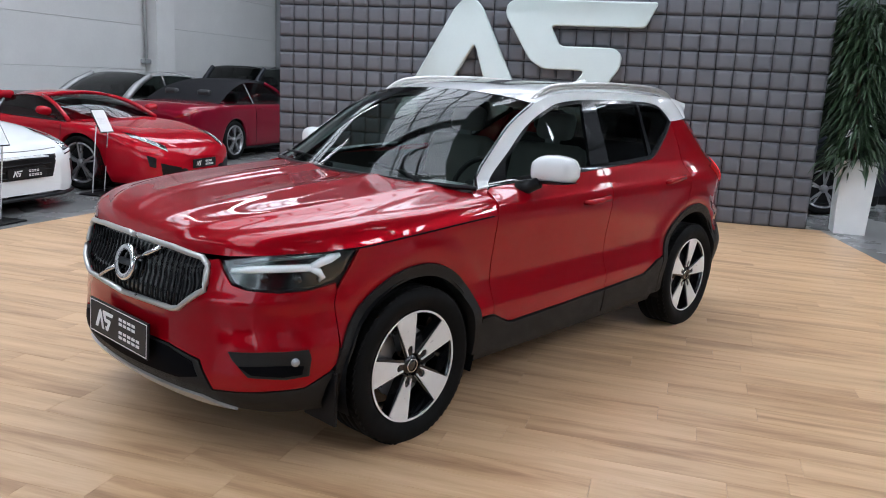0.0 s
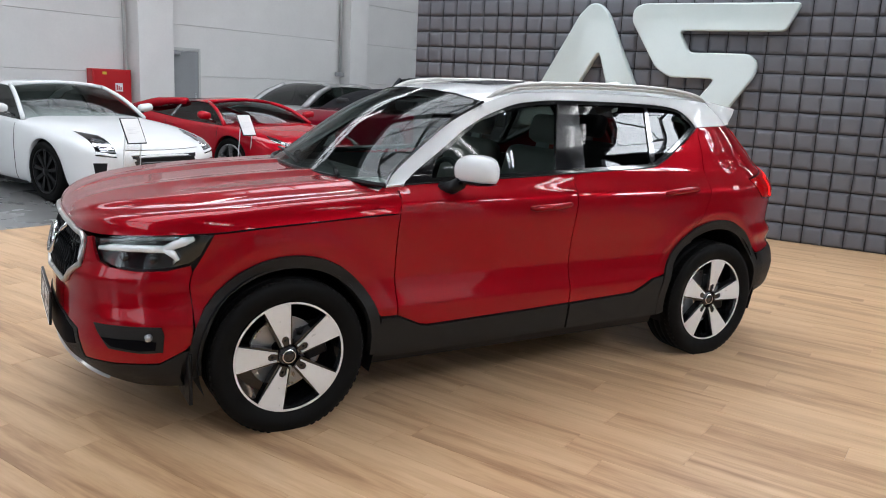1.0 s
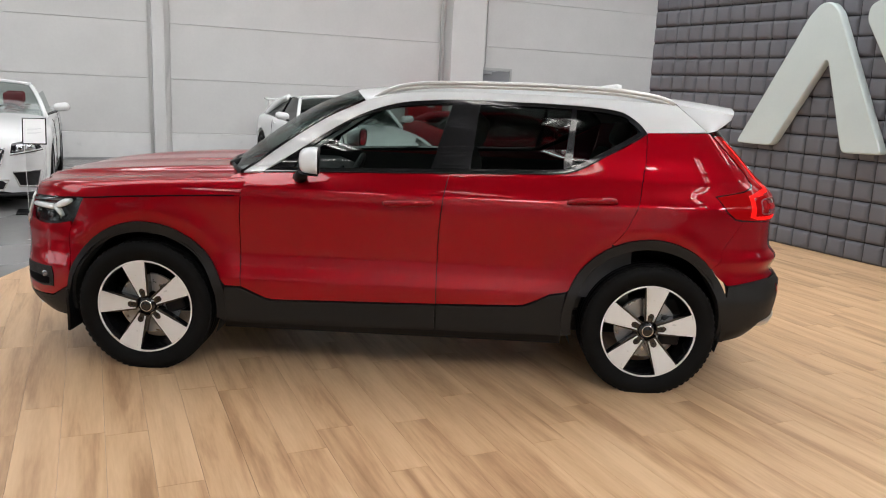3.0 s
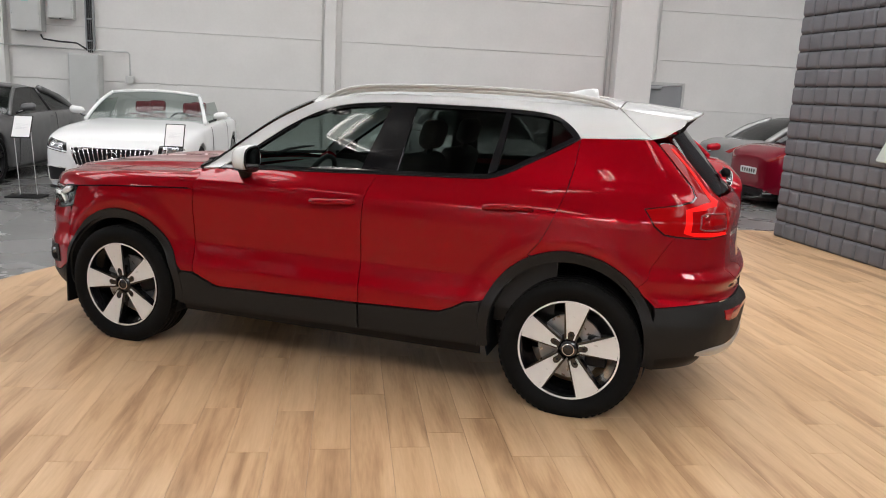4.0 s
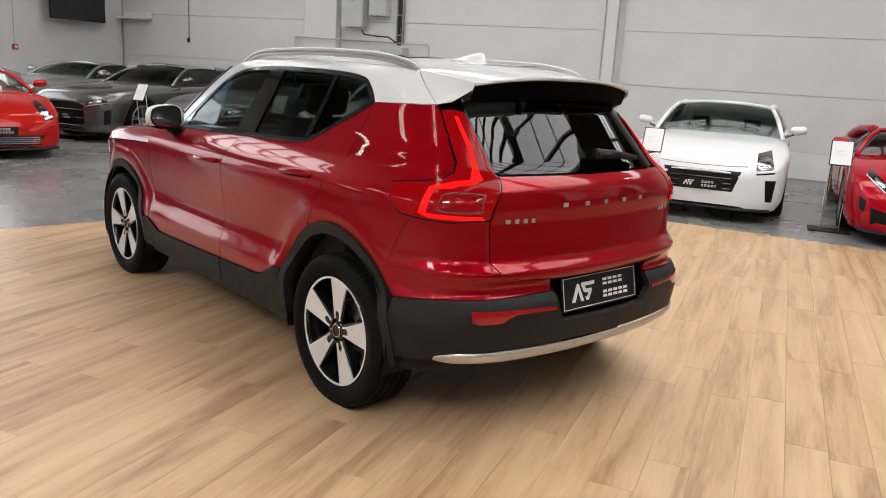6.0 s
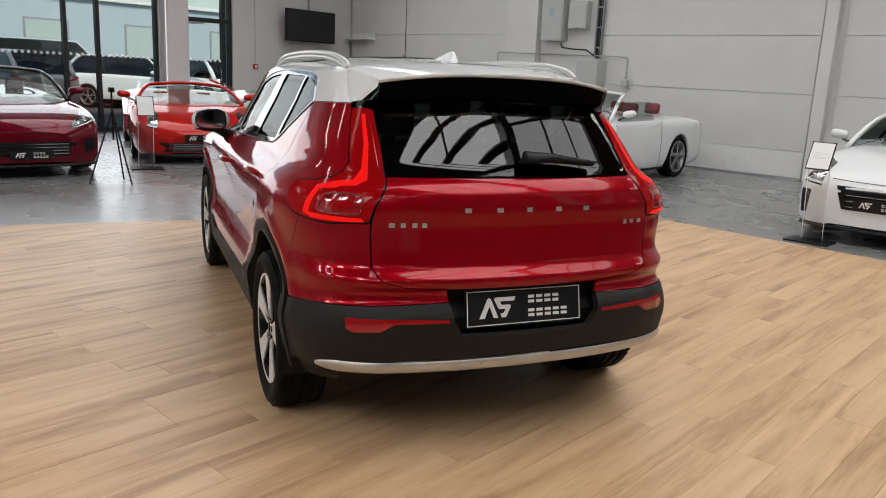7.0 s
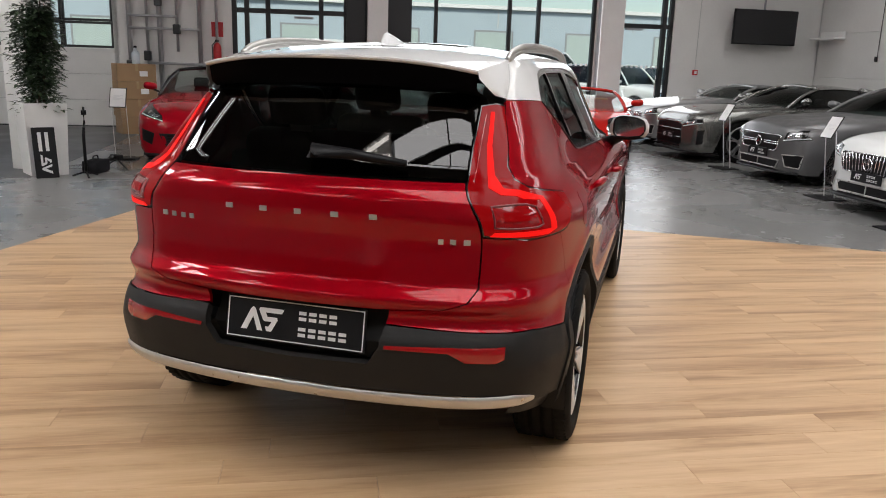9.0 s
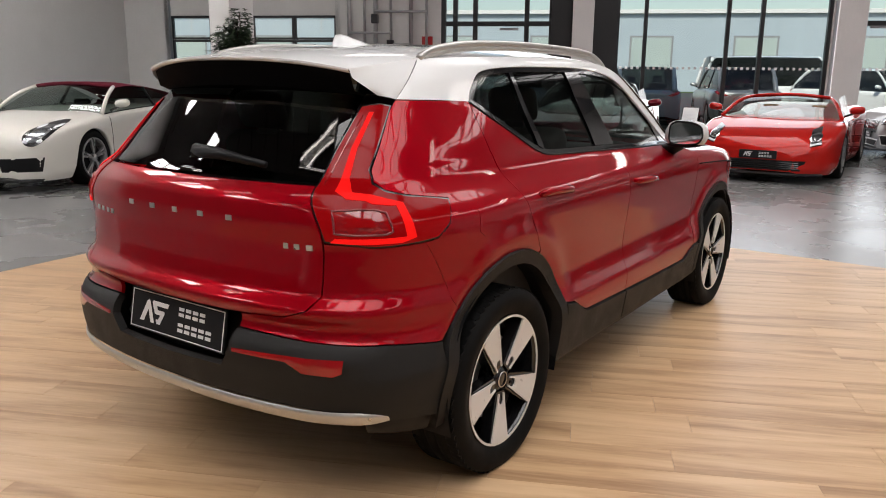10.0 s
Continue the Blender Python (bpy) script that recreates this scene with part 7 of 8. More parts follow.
part("emblem_ring", em, M["chrome"], gr, "round chrome ring emblem", True)
em = box(-.055, .055, -.008, .012, -.014, .014, .004, Matrix.Translation((-2.205, 0, .775)) @ pose(0, 0, 0, 0, 13, 0) @ pose(0, 0, 0, 0, 0, -90))
part("emblem_bar", em, M["plate"], gr)
plate_m = Matrix.Translation((-2.245, 0, .495)) @ pose(0, 0, 0, 0, 3, 0) @ Matrix(((0, 0, -1, 0), (-1, 0, 0, 0), (0, 1, 0, 0), (0, 0, 0, 1)))
show_plate(suv, plate_m, .53, .155)
plate_m = Matrix.Translation((2.128, 0, .629)) @ pose(0, 0, 0, 0, -11, 0) @ Matrix(((0, 0, 1, 0), (1, 0, 0, 0), (0, 1, 0, 0), (0, 0, 0, 1)))
show_plate(suv, plate_m, .53, .152)
part("plate_recess", shell_mesh("plate_recess", [([(LEN, .722), (pr(.335, .722), .722), (pr(.345, .66), .66), (pr(.345, .60), .60), (pr(.30, .527), .527), (LEN, .522)], s) for s in SIDES], -.068, 0, .002), M["cladding"], rb)

for sy in SIDES:
    hl = part("headlight", shell_mesh("headlight", [(head, sy)], -.020, .002, .02, (.03, .02)), M["gloss_black"], suv, "headlight with a white hammer-shaped light guide")

    def on_lamp(pts, off, r, seg=8):
        return tube([on_body(p, z, sy, off) for p, z in pts], r, seg)
    dr = [(pf(.600, .838), .838), (pf(.66, .847), .847), (px(-1.97, .853), .853), (px(-1.90, .856), .856), (px(-1.855, .857), .857)]
    part("light_guide", on_lamp(dr, -.006, [.009, .015, .016, .016, .015]), M["drl"], hl, "white light guide", True)
    part("light_guide", on_lamp([(px(-1.855, .857), .857), (px(-1.82, .875), .875), (px(-1.785, .890), .890), (px(-1.745, .904), .904)], -.008, [.015, .018, .020, .010]), M["drl"], hl, "white light guide", True)
    part("light_guide", on_lamp([(px(-1.855, .857), .857), (px(-1.825, .838), .838), (px(-1.81, .815), .815), (px(-1.825, .80), .80)], -.006, [.015, .016, .013, .007]), M["drl"], hl, "white light guide", True)
    for a, b in ((-2.00, .815), (-1.90, .812)):
        nb = lathe([(0, -.016), (.014, -.013), (.020, -.004), (.022, .01), (0, .01)], 16)
        c = on_body(px(a, b), b, sy, -.012)
        bmesh.ops.transform(nb, matrix=Matrix.Translation(c) @ pose(0, 0, 0, 0, 0, -50 if sy < 0 else -130), verts=nb.verts)
        part("projector", nb, M["gloss_black"], hl, "", True)
    up = [(pf(.60, .868), .868), (px(-1.98, .890), .890), (px(-1.80, .905), .905)]
    part("upper_strip", on_lamp(up, -.010, .010), M["lens"], hl, "", True)
    part("cover", shell_mesh("cover", [(head, sy)], .004, .0005, 0, (.04, .03)), M["glass"], hl, "clear lamp cover").visible_shadow = False
    # lit strips of the tail lamp
    tl = [o for o in bpy.data.objects if o.name.startswith("tail_light") and o.parent == suv][0 if sy < 0 else 1]
    bands = [[(pr(.574, 1.360), 1.360), (pr(.590, 1.25), 1.25), (pr(.612, 1.168), 1.168), (pr(.636, 1.160), 1.160), (pr(.606, 1.25), 1.25), (pr(.586, 1.360), 1.360)],
             [(pr(.612, 1.168), 1.168), (pr(.630, 1.125), 1.125), (pr(.672, 1.104), 1.104), (pr(.676, 1.122), 1.122), (pr(.636, 1.160), 1.160)],
             [(pr(.672, 1.104), 1.104), (pr(.72, 1.099), 1.099), (px(1.925, 1.090), 1.090), (px(1.868, 1.082), 1.082), (px(1.838, 1.090), 1.090), (px(1.875, 1.102), 1.102), (pr(.72, 1.116), 1.116), (pr(.676, 1.122), 1.122)],
             [(px(1.862, 1.084), 1.084), (px(1.866, .992), .992), (px(1.834, .987), .987), (px(1.834, 1.090), 1.090)],
             [(px(1.866, .992), .992), (pr(.72, .989), .989), (pr(.668, .989), .989), (pr(.655, .976), .976), (pr(.72, .973), .973), (px(1.88, .974), .974), (px(1.834, .987), .987)]]
    part("lit_strip", shell_mesh("lit_strip", [(b_, sy) for b_ in bands], .0072, 0, .008, (.03, .02)), M["tail_glow"], tl, "lit red light strip")
    part("lens_rib", tube([on_body(pr(.563 + .0028 * k, 1.35 - .035 * k), 1.35 - .035 * k, sy, .0055) for k in range(7)], .0022, 5), M["tail"], tl)
    slot = [(pr(.668, 1.064), 1.064), (pr(.72, 1.066), 1.066), (px(1.925, 1.064), 1.064), (px(1.922, 1.012), 1.012), (pr(.72, 1.009), 1.009), (pr(.678, 1.012), 1.012)]
    part("inner_panel", shell_mesh("inner_panel", [(slot, sy)], .0064, -.006, .004, (.03, .02)), M["tail"], tl, "dark red inner panel")
    bar_ = [(pr(.690, 1.050), 1.050), (pr(.72, 1.052), 1.052), (px(1.948, 1.050), 1.050), (px(1.946, 1.026), 1.026), (pr(.72, 1.024), 1.024), (pr(.694, 1.026), 1.026)]
    part("inner_bar", shell_mesh("inner_bar", [(bar_, sy)], .0090, 0, .003, (.03, .02)), M["tail_lens"], tl)
    fr_ = [(pr(.650, 1.071), 1.071), (pr(.72, 1.075), 1.075), (px(1.93, 1.073), 1.073), (px(1.906, 1.064), 1.064), (px(1.906, 1.010), 1.010), (px(1.926, 1.002), 1.002), (pr(.72, 1.001), 1.001), (pr(.668, 1.005), 1.005)]
    part("inner_frame", tube([on_body(p, z, sy, .0060) for p, z in dense(fr_, 3)], .0042, 6, True), M["lamp_rim"], tl, "smoked red inner frame", True)

# badges as plain bars
for y, w, z, h in [(-.26, .05, 1.024, .034), (-.125, .05, 1.024, .034), (.005, .045, 1.024, .034), (.14, .05, 1.024, .034), (.275, .05, 1.024, .034), (-.555, .042, .966, .034), (-.512, .036, .966, .034), (-.468, .036, .966, .034), (-.43, .034, .966, .034), (.50, .032, .953, .034), (.54, .036, .953, .034), (.585, .042, .953, .034)]:
    bm = bmesh.new()
    sy = -1 if y < 0 else 1
    c = on_body(pr(abs(y), z), z, sy, 0)
    n_ = belt_normal(np.array([pr(abs(y), z)]), np.array([z]))[0]
    ang = math.degrees(math.atan2(n_[1] * sy, n_[0]))
    mm = Matrix.Translation(c) @ pose(0, 0, 0, 0, 0, ang)
    add_box(bm, -.002, .003, -w * .27, w * .27, -h * .26, h * .26, 0, mm)
    part("badge", bm, M["satin"], gate)

# bonnet
NX, NQ = 40, 44
# section of the bonnet: flat middle, a crease, then a hollow down to a rolled edge
HQ = np.linspace(0, 1, 201)
HP = np.interp(HQ, [0, .40, .60, .66, .72, .80, .88, .935, .97, 1.0], [1, .995, .965, .945, .80, .71, .66, .58, .40, 0])
hk = np.exp(-.5 * (np.arange(-12, 13) * .005 / .014) ** 2)
HP = np.concatenate((np.convolve(np.pad(HP, 12, mode="edge"), hk / hk.sum(), mode="valid")[:190], HP[190:]))
HP[180:] = np.interp(HQ[180:], [HQ[180], .935, .97, .99, 1.0], [HP[180], .585, .42, .22, 0])
nose = lerp_list([-2.23, -2.158, -2.145, -2.12, -2.08, -2.02, -1.9, -1.6, -1.3, -.95, -.7], [.893, .896, .928, .957, .982, 1.004, 1.030, 1.064, 1.088, 1.108, 1.125])
bm = bmesh.new()
edge_z = lerp_list([-2.3, -2.13, -2.0, -1.85, -1.665, -1.46, -1.20, -.838, -.7], [.893, .888, .902, .916, .926, .946, .963, .981, .985])


def bonnet_edge(x):
    """Half-width and height of the bonnet's edge at x."""
    z = float(edge_z(x))
    X, Y, _ = belt(_pp, z)
    return float(np.interp(x, np.maximum.accumulate(X), Y)), z


front_x = float(belt(0, .893)[0])
grid = []
for i in range(NX + 1):
    t = (i / NX) ** 1.7
    row = []
    for j in range(-NQ, NQ + 1):
        q = j / NQ
        aq = abs(q)
        xr = -1.035 + .25 * aq ** 2.4
        x = front_x + .0005 + (xr - front_x) * t
        yb, zb = bonnet_edge(x)
        y = q * yb
        zc = float(nose(x))
        s_ = float(np.interp(aq, HQ, HP))
        z = zb + (zc - zb) * s_ + .012 * math.exp(-((aq - .28) / .10) ** 2) * min(1, t * 2.0)
        row.append(bm.verts.new((x, y, z)))
    grid.append(row)
for A, B_ in zip(grid, grid[1:]):
    for a, b, c, d in zip(A, A[1:], B_[1:], B_):
        bm.faces.new((a, b, c, d))
bmesh.ops.remove_doubles(bm, verts=bm.verts, dist=.0004)
bmesh.ops.recalc_face_normals(bm, faces=bm.faces)
bon = part("bonnet", bm, RED, suv, "", True)
for sy in SIDES:
    part("bonnet_seam", tube([on_body(px(x, z), z, sy, -.001) for x, z in [(-1.93, .909)] + [(q, float(edge_z(q))) for q in np.linspace(-1.75, -.86, 16)]], .0042, 6), M["soft_black"], bon, "", True)
part("cowl", strip_mesh([[Vector((-1.06 + .21 * abs(q) ** 2.4 + dx, q * .76, z - .035 * q * q)) for q in np.linspace(-1, 1, 15)] for dx, z in ((0, 1.07), (.05, 1.075), (.12, 1.085), (.18, 1.07))]), M["blackplastic"], suv)

# windscreen, roof, rails
pill = curve_pts([(-.845, 1.092), (-.62, 1.262), (-.42, 1.395), (-.22, 1.492)], 4)
rows = []
for k, (x, z) in enumerate(pill):
    t = k / (len(pill) - 1)
    e = np.array(belt(px(x, z), z))
    row = []
    for q in np.linspace(-1, 1, 21):
        c = 1 - abs(q) ** 2.3
        row.append(Vector((x - (.20 * (1 - t) + .10 * t) * c, q * e[1], z + (.010 + .045 * t + .02 * math.sin(math.pi * t)) * c)))
    rows.append(row)
ws = part("windscreen", strip_mesh(rows), M["glass_front"], suv, "clear windscreen", True)
part("screen_border", tube([r + Vector((-.004, 0, .002)) for r in rows[0]], .012, 6), M["blackplastic"], ws)
for sgn in (0, -1):
    part("screen_border", tube([r[sgn] + Vector((-.006, 0, .003)) for r in rows], .007, 6), M["gloss_black"], ws)
zc_top = lerp_list([-.32, -.1, .1, .4, .8, 1.2, 1.47], [1.547, 1.578, 1.595, 1.610, 1.613, 1.603, 1.588])
roof_edge = [p for p in curve_pts([(-.22, 1.492), (.03, 1.546), (.34, 1.562), (.7, 1.564), (1.0, 1.560), (1.25, 1.552), (1.462, 1.545)], 6)]
rr = []
for k, (x, z) in enumerate(roof_edge):
    e = np.array(belt(px(x, z), z))
    row = []
    for q in np.linspace(-1, 1, 25):
        c = 1 - abs(q) ** 2.4
        xx = x - (.10 * max(0, 1 - (x + .22) / .5)) * c
        row.append(Vector((xx, q * e[1], z + (float(zc_top(xx)) - z) * c)))
    rr.append(row)
rf = part("roof", strip_mesh(rr), PAINT_WHITE, suv, "white roof", True)
sun_rows = [[Vector((p.x, p.y * .74, 0)) for p in r[4:-4]] for r in rr[6:26]]
sun = []
for r, o in zip(sun_rows, rr[6:26]):
    e = o[-1]
    sun.append([Vector((v.x, v.y, e.z + (float(zc_top(v.x)) - e.z) * (1 - abs(v.y / e.y) ** 2.4) + .004)) for v in r])
part("sunroof", strip_mesh(sun), M["gloss_black"], rf, "dark glass roof panel", True)
rail_c = curve_pts([(-.175, 1.515), (-.10, 1.560), (.0, 1.592), (.15, 1.609), (.45, 1.620), (.75, 1.624), (1.1, 1.617), (1.28, 1.602), (1.40, 1.580), (1.455, 1.555)], 4)
for sy in SIDES:
    bm = bmesh.new()
    add_tube(bm, [(x, sy * (.578 - .02 * max(0, (x - 1.0))), z - .010) for x, z in rail_c], [.0125] * len(rail_c), 10)
    add_tube(bm, [(x, sy * (.575 - .02 * max(0, (x - 1.0))), z - .028) for x, z in rail_c[2:-2]], .012, 8)
    bmesh.ops.recalc_face_normals(bm, faces=bm.faces)
    part("roof_rail", bm, M["satin"], suv, "silver roof rail", True)
fin = bmesh.new()
secs = []
for x, h, w in ((1.03, .0, .036), (1.11, .020, .042), (1.19, .042, .038), (1.245, .052, .029), (1.275, .049, .022), (1.287, .0, .020)):
    z0 = float(zc_top(x)) - .006
    secs.append([fin.verts.new((x, y * w, z0 + h * (1 - abs(y) ** 1.6))) for y in (-1, -.6, -.25, 0, .25, .6, 1)])
for A, B_ in zip(secs, secs[1:]):
    for a, b, c, d in zip(A, A[1:], B_[1:], B_):
        fin.faces.new((a, b, c, d))
fin.faces.new(secs[-1])
bmesh.ops.recalc_face_normals(fin, faces=fin.faces)
part("antenna_fin", fin, PAINT_WHITE, rf, "white shark-fin aerial", True)

# roof spoiler: top skin, side fins, dark underside
tip_x, tip_z = 1.868, 1.530
seam = curve_pts([(1.468, 1.544), (1.52, 1.502), (1.60, 1.436), (1.640, 1.404)], 3)
top = []
for k in range(11):
    t = k / 10
    row = []
    for q in np.linspace(-1, 1, 25):
        aq = abs(q)
        w = .575 + (.535 - .575) * t
        x = 1.470 + (tip_x - .075 * aq ** 3 - 1.470) * t
        zc = 1.586 + (1.546 - 1.586) * t ** 1.3
        ze = 1.545 + (1.505 - 1.545) * t
        row.append(Vector((x, q * w, ze + (zc - ze) * (1 - aq ** 2.6))))
    top.append(row)
sp = part("roof_spoiler", strip_mesh(top), PAINT_WHITE, suv, "white roof spoiler", True)
lipb = [[r for r in top[-1]], [r + Vector((.002, 0, -.006)) for r in top[-1]], [r + Vector((-.002, 0, -.012)) for r in top[-1]], [r + Vector((-.014, 0, -.015)) for r in top[-1]]]
part("spoiler_lip", strip_mesh(lipb), PAINT_WHITE, sp, "", True)
und = [[Vector((r.x - .013, r.y * .985, r.z - .0145)) for r in top[-1]], [Vector((1.79 - .03 * abs(q) ** 2, q * .53, 1.462 - .03 * abs(q) ** 3)) for q in np.linspace(-1, 1, 25)], [Vector((1.775 - .07 * abs(q) ** 2.5, q * .545, 1.43 - .015 * abs(q) ** 3)) for q in np.linspace(-1, 1, 25)]]
part("spoiler_underside", strip_mesh(und), M["soft_black"], sp, "black underside", True)
for sy in SIDES:
    rows = []
    for k in range(len(seam)):
        t = k / (len(seam) - 1)
        a = on_body(px(*seam[k]), seam[k][1], sy, 0)
        e = top[-1][0 if sy < 0 else -1]
        b_ = Vector((e.x * (1 - t) + 1.70 * t, sy * (.535 * (1 - t) + .580 * t), (e.z - .022) * (1 - t) + 1.418 * t))
        rows.append([a + (b_ - a) * s + Vector((0, sy * .010 * math.sin(math.pi * s), 0)) for s in np.linspace(0, 1, 8)])
    top_edge = [r[0 if sy < 0 else -1] for r in top]
    rows = [[top_edge[min(10, round(s * 10))] for s in np.linspace(0, 1, 8)]] + rows[1:]
    part("spoiler_fin", strip_mesh(rows), PAINT_WHITE, sp, "white side fin", True)
# wiper, washer, high brake lamp
wp = part("rear_wiper", tube([on_body(pr(.02, 1.185), 1.185, 1, .02), on_body(pr(.02, 1.20), 1.20, 1, .035), on_body(pr(.15, 1.195), 1.195, 1, .035), on_body(pr(.35, 1.178), 1.178, 1, .025)], [.026, .026, .020, .012], 8), M["blackplastic"], gate, "black rear wiper", True)
for y in (-.52, .20):
    pts = [(-.98 + .1 * (y + .5) ** 2, y, 1.105), (-.93, y + .16, 1.130), (-.90, y + .32, 1.142), (-.885, y + .46, 1.143)]
    part("front_wiper", tube(pts, [.016, .011, .009, .006], 6), M["blackplastic"], ws, "black wiper", True)

# door mirrors: white cap over a black lower housing, glass to the rear
def mirror_shell(sy, z_lo, z_hi, grow=0.0):
    bm = bmesh.new()
    rings_ = []
    for k in range(13):
        t = k / 12
        e = (max(0.0, 1 - abs(2 * t - 1) ** 4.5)) ** .5
        yy = sy * (.838 + .235 * t)
        top_z, low_z = 1.262 - .022 * t * t - .022 * (1 - t) ** 3, 1.104 + .016 * t * t
        mid_z = (top_z + low_z) / 2
        hz, hx = (top_z - low_z) / 2 * (.35 + .65 * e) + grow, .105 * (.42 + .58 * e) * (1 - .25 * t * t) + grow
        xr = -.435 + .03 * t
        ring = []
        for a in np.linspace(-.5 * math.pi, .5 * math.pi, 15):
            zz = mid_z + hz * math.copysign(abs(math.sin(a)) ** .75, math.sin(a))
            ring.append(bm.verts.new((xr - hx * max(0.0, math.cos(a)) ** .62, yy, min(max(zz, z_lo), z_hi))))
        rings_.append(ring)
    for A, B_ in zip(rings_, rings_[1:]):
        for k in range(14):
            bm.faces.new((A[k], A[k + 1], B_[k + 1], B_[k]))
        bm.faces.new((A[-1], A[0], B_[0], B_[-1]))
    bm.faces.new(rings_[0]), bm.faces.new(rings_[-1])
    bmesh.ops.remove_doubles(bm, verts=bm.verts, dist=.0003)
    bmesh.ops.recalc_face_normals(bm, faces=bm.faces)
    return bm


for sy in SIDES:
    mr = part("door_mirror", mirror_shell(sy, 1.128, 1.30), PAINT_WHITE, suv, "white mirror cap", True)
    part("lower_housing", mirror_shell(sy, 1.0, 1.125, .001), M["blackplastic"], mr, "black lower housing", True)
    gl = [(.862, 1.150), (.866, 1.226), (.90, 1.246), (.99, 1.242), (1.042, 1.224), (1.052, 1.170), (1.032, 1.134), (.95, 1.122), (.88, 1.126)]
    bm = bmesh.new()
    add_poly(bm, rounded(gl, .02, 3), .004)
    bmesh.ops.transform(bm, matrix=Matrix(((0, 0, 1, -.4325), (sy, 0, 0, 0), (0, 1, 0, 0), (0, 0, 0, 1))), verts=bm.verts)
    for v in bm.verts:
        v.co.x += .1415 * (abs(v.co.y) - .838)
    bmesh.ops.recalc_face_normals(bm, faces=bm.faces)
    part("mirror_glass", bm, M["chrome"], mr, "mirror glass")
    part("mirror_frame", tube([(-.432 + .1415 * (y - .838), sy * y, z) for y, z in rounded(gl, .02, 3)], .006, 6, True), M["blackplastic"], mr, "", True)
    part("mirror_foot", tube([(-.545, sy * .80, 1.070), (-.525, sy * .85, 1.088), (-.505, sy * .905, 1.118)], [.040, .034, .030], 10), M["blackplastic"], mr, "", True)

# wheels
def suv_wheel_meshes():
    r, w, rr_ = .358, .235, .2525
    out = []
    bm = tyre_bm(r, w, rr_, True, 64)
    out.append(("tyre", bm, M["rubber"], True, ""))
    for sgn in (-1, 1):
        tr = bmesh.new()
        for k in range(64):
            a = 2 * math.pi * k / 64
            m = pose(0, 0, 0, 0, -math.degrees(a), 0) @ Matrix.Translation((r - .006, sgn * .078, 0)) @ pose(0, 0, 0, 14 * sgn, 0, 0)
            add_box(tr, -.006, .0062, -.020, .020, -.011, .011, 0, m)
        out.append(("tread", tr, M["rubber"], False, ""))
    out.append(("rim", lathe([(rr_ + .004, -.085), (rr_ + .005, -.098), (rr_ - .001, -.101), (rr_ - .008, -.097), (rr_ - .012, -.080), (rr_ - .022, -.02), (rr_ - .03, .08)], 64), M["gloss_black"], True, "black rim"))
    out.append(("rim_edge", lathe([(rr_ + .002, -.1015), (rr_ - .007, -.1015), (rr_ - .007, -.097), (rr_ + .002, -.097)], 64), M["alloy"], False, "bright rim edge"))
    bl = [(-.060, .236), (-.030, .2435), (0, .2455), (.030, .2435), (.060, .236), (.041, .150), (.033, .115), (.026, .085), (.021, .056), (.014, .056), (.017, .074), (.018, .086), (.008, .099), (-.007, .099), (-.017, .086), (-.016, .074), (-.013, .056), (-.020, .056), (-.025, .085), (-.032, .115), (-.040, .150)]
    bk = bmesh.new()
    for k in range(5):
        sp_ = bmesh.new()
        m = pose(0, 0, 0, 0, 72 * k + 4, 0) @ Matrix.Translation((0, -.0965, 0)) @ pose(0, 0, 0, 90, 0, 0)
        add_poly(sp_, bl, .006, m)
        for v in sp_.verts:
            v.co.y += .016 * max(0, 1 - math.hypot(v.co.x, v.co.z) / .24)
        bmesh.ops.triangulate(sp_, faces=sp_.faces, ngon_method="EAR_CLIP")
        bmesh.ops.recalc_face_normals(sp_, faces=sp_.faces)
        out.append(("spoke_face", sp_, M["alloy"], False, "machined silver spoke face"))
        add_poly(bk, [(x * 1.04, z) for x, z in bl[:5]] + [(.050, .15), (.030, .05), (-.030, .05), (-.050, .15)], .045, pose(0, 0, 0, 0, 72 * k + 4, 0) @ Matrix.Translation((0, -.048, 0)) @ pose(0, 0, 0, 90, 0, 0))
    for b_ in (bk,):
        for v in b_.verts:
            d = math.hypot(v.co.x, v.co.z)
            v.co.y += .016 * max(0, 1 - d / .24)
        bmesh.ops.recalc_face_normals(b_, faces=b_.faces)
    out.append(("spoke_star", bk, M["gloss_black"], False, "black spokes"))
    out.append(("hub", lathe([(0, -.086), (.030, -.087), (.034, -.082), (.044, -.079), (.048, -.070), (.048, .0), (0, .0)], 32), M["gloss_black"], True, ""))
    out.append(("cap_ring", lathe([(.027, -.089), (.031, -.090), (.033, -.085), (.027, -.085)], 32), M["chrome"], True, "chrome cap ring"))
    for k in range(5):
        ctr = bmesh.new()
        a = math.radians(86 - 72 * k)
        add_tube(ctr, [(.077 * math.cos(a), -.085, .077 * math.sin(a)), (.077 * math.cos(a), -.05, .077 * math.sin(a))], .0065, 8)
        out.append(("bolt", ctr, M["blackplastic"], False, ""))
    out.append(("brake_disc", lathe([(.07, -.02), (.165, -.02), (.165, .0), (.07, .0)], 40), M["alloy_grey"], False, "steel brake disc"))
    out.append(("brake_caliper", box(.08, .19, -.045, .03, -.08, .08, .015), M["blackplastic"], False, ""))
    ms = []
    for nm, b_, mt, sm, lb in out:
        me = mesh_from(b_, nm, sm)
        me.materials.append(mt)
        ms.append((nm, me, lb))
    return ms


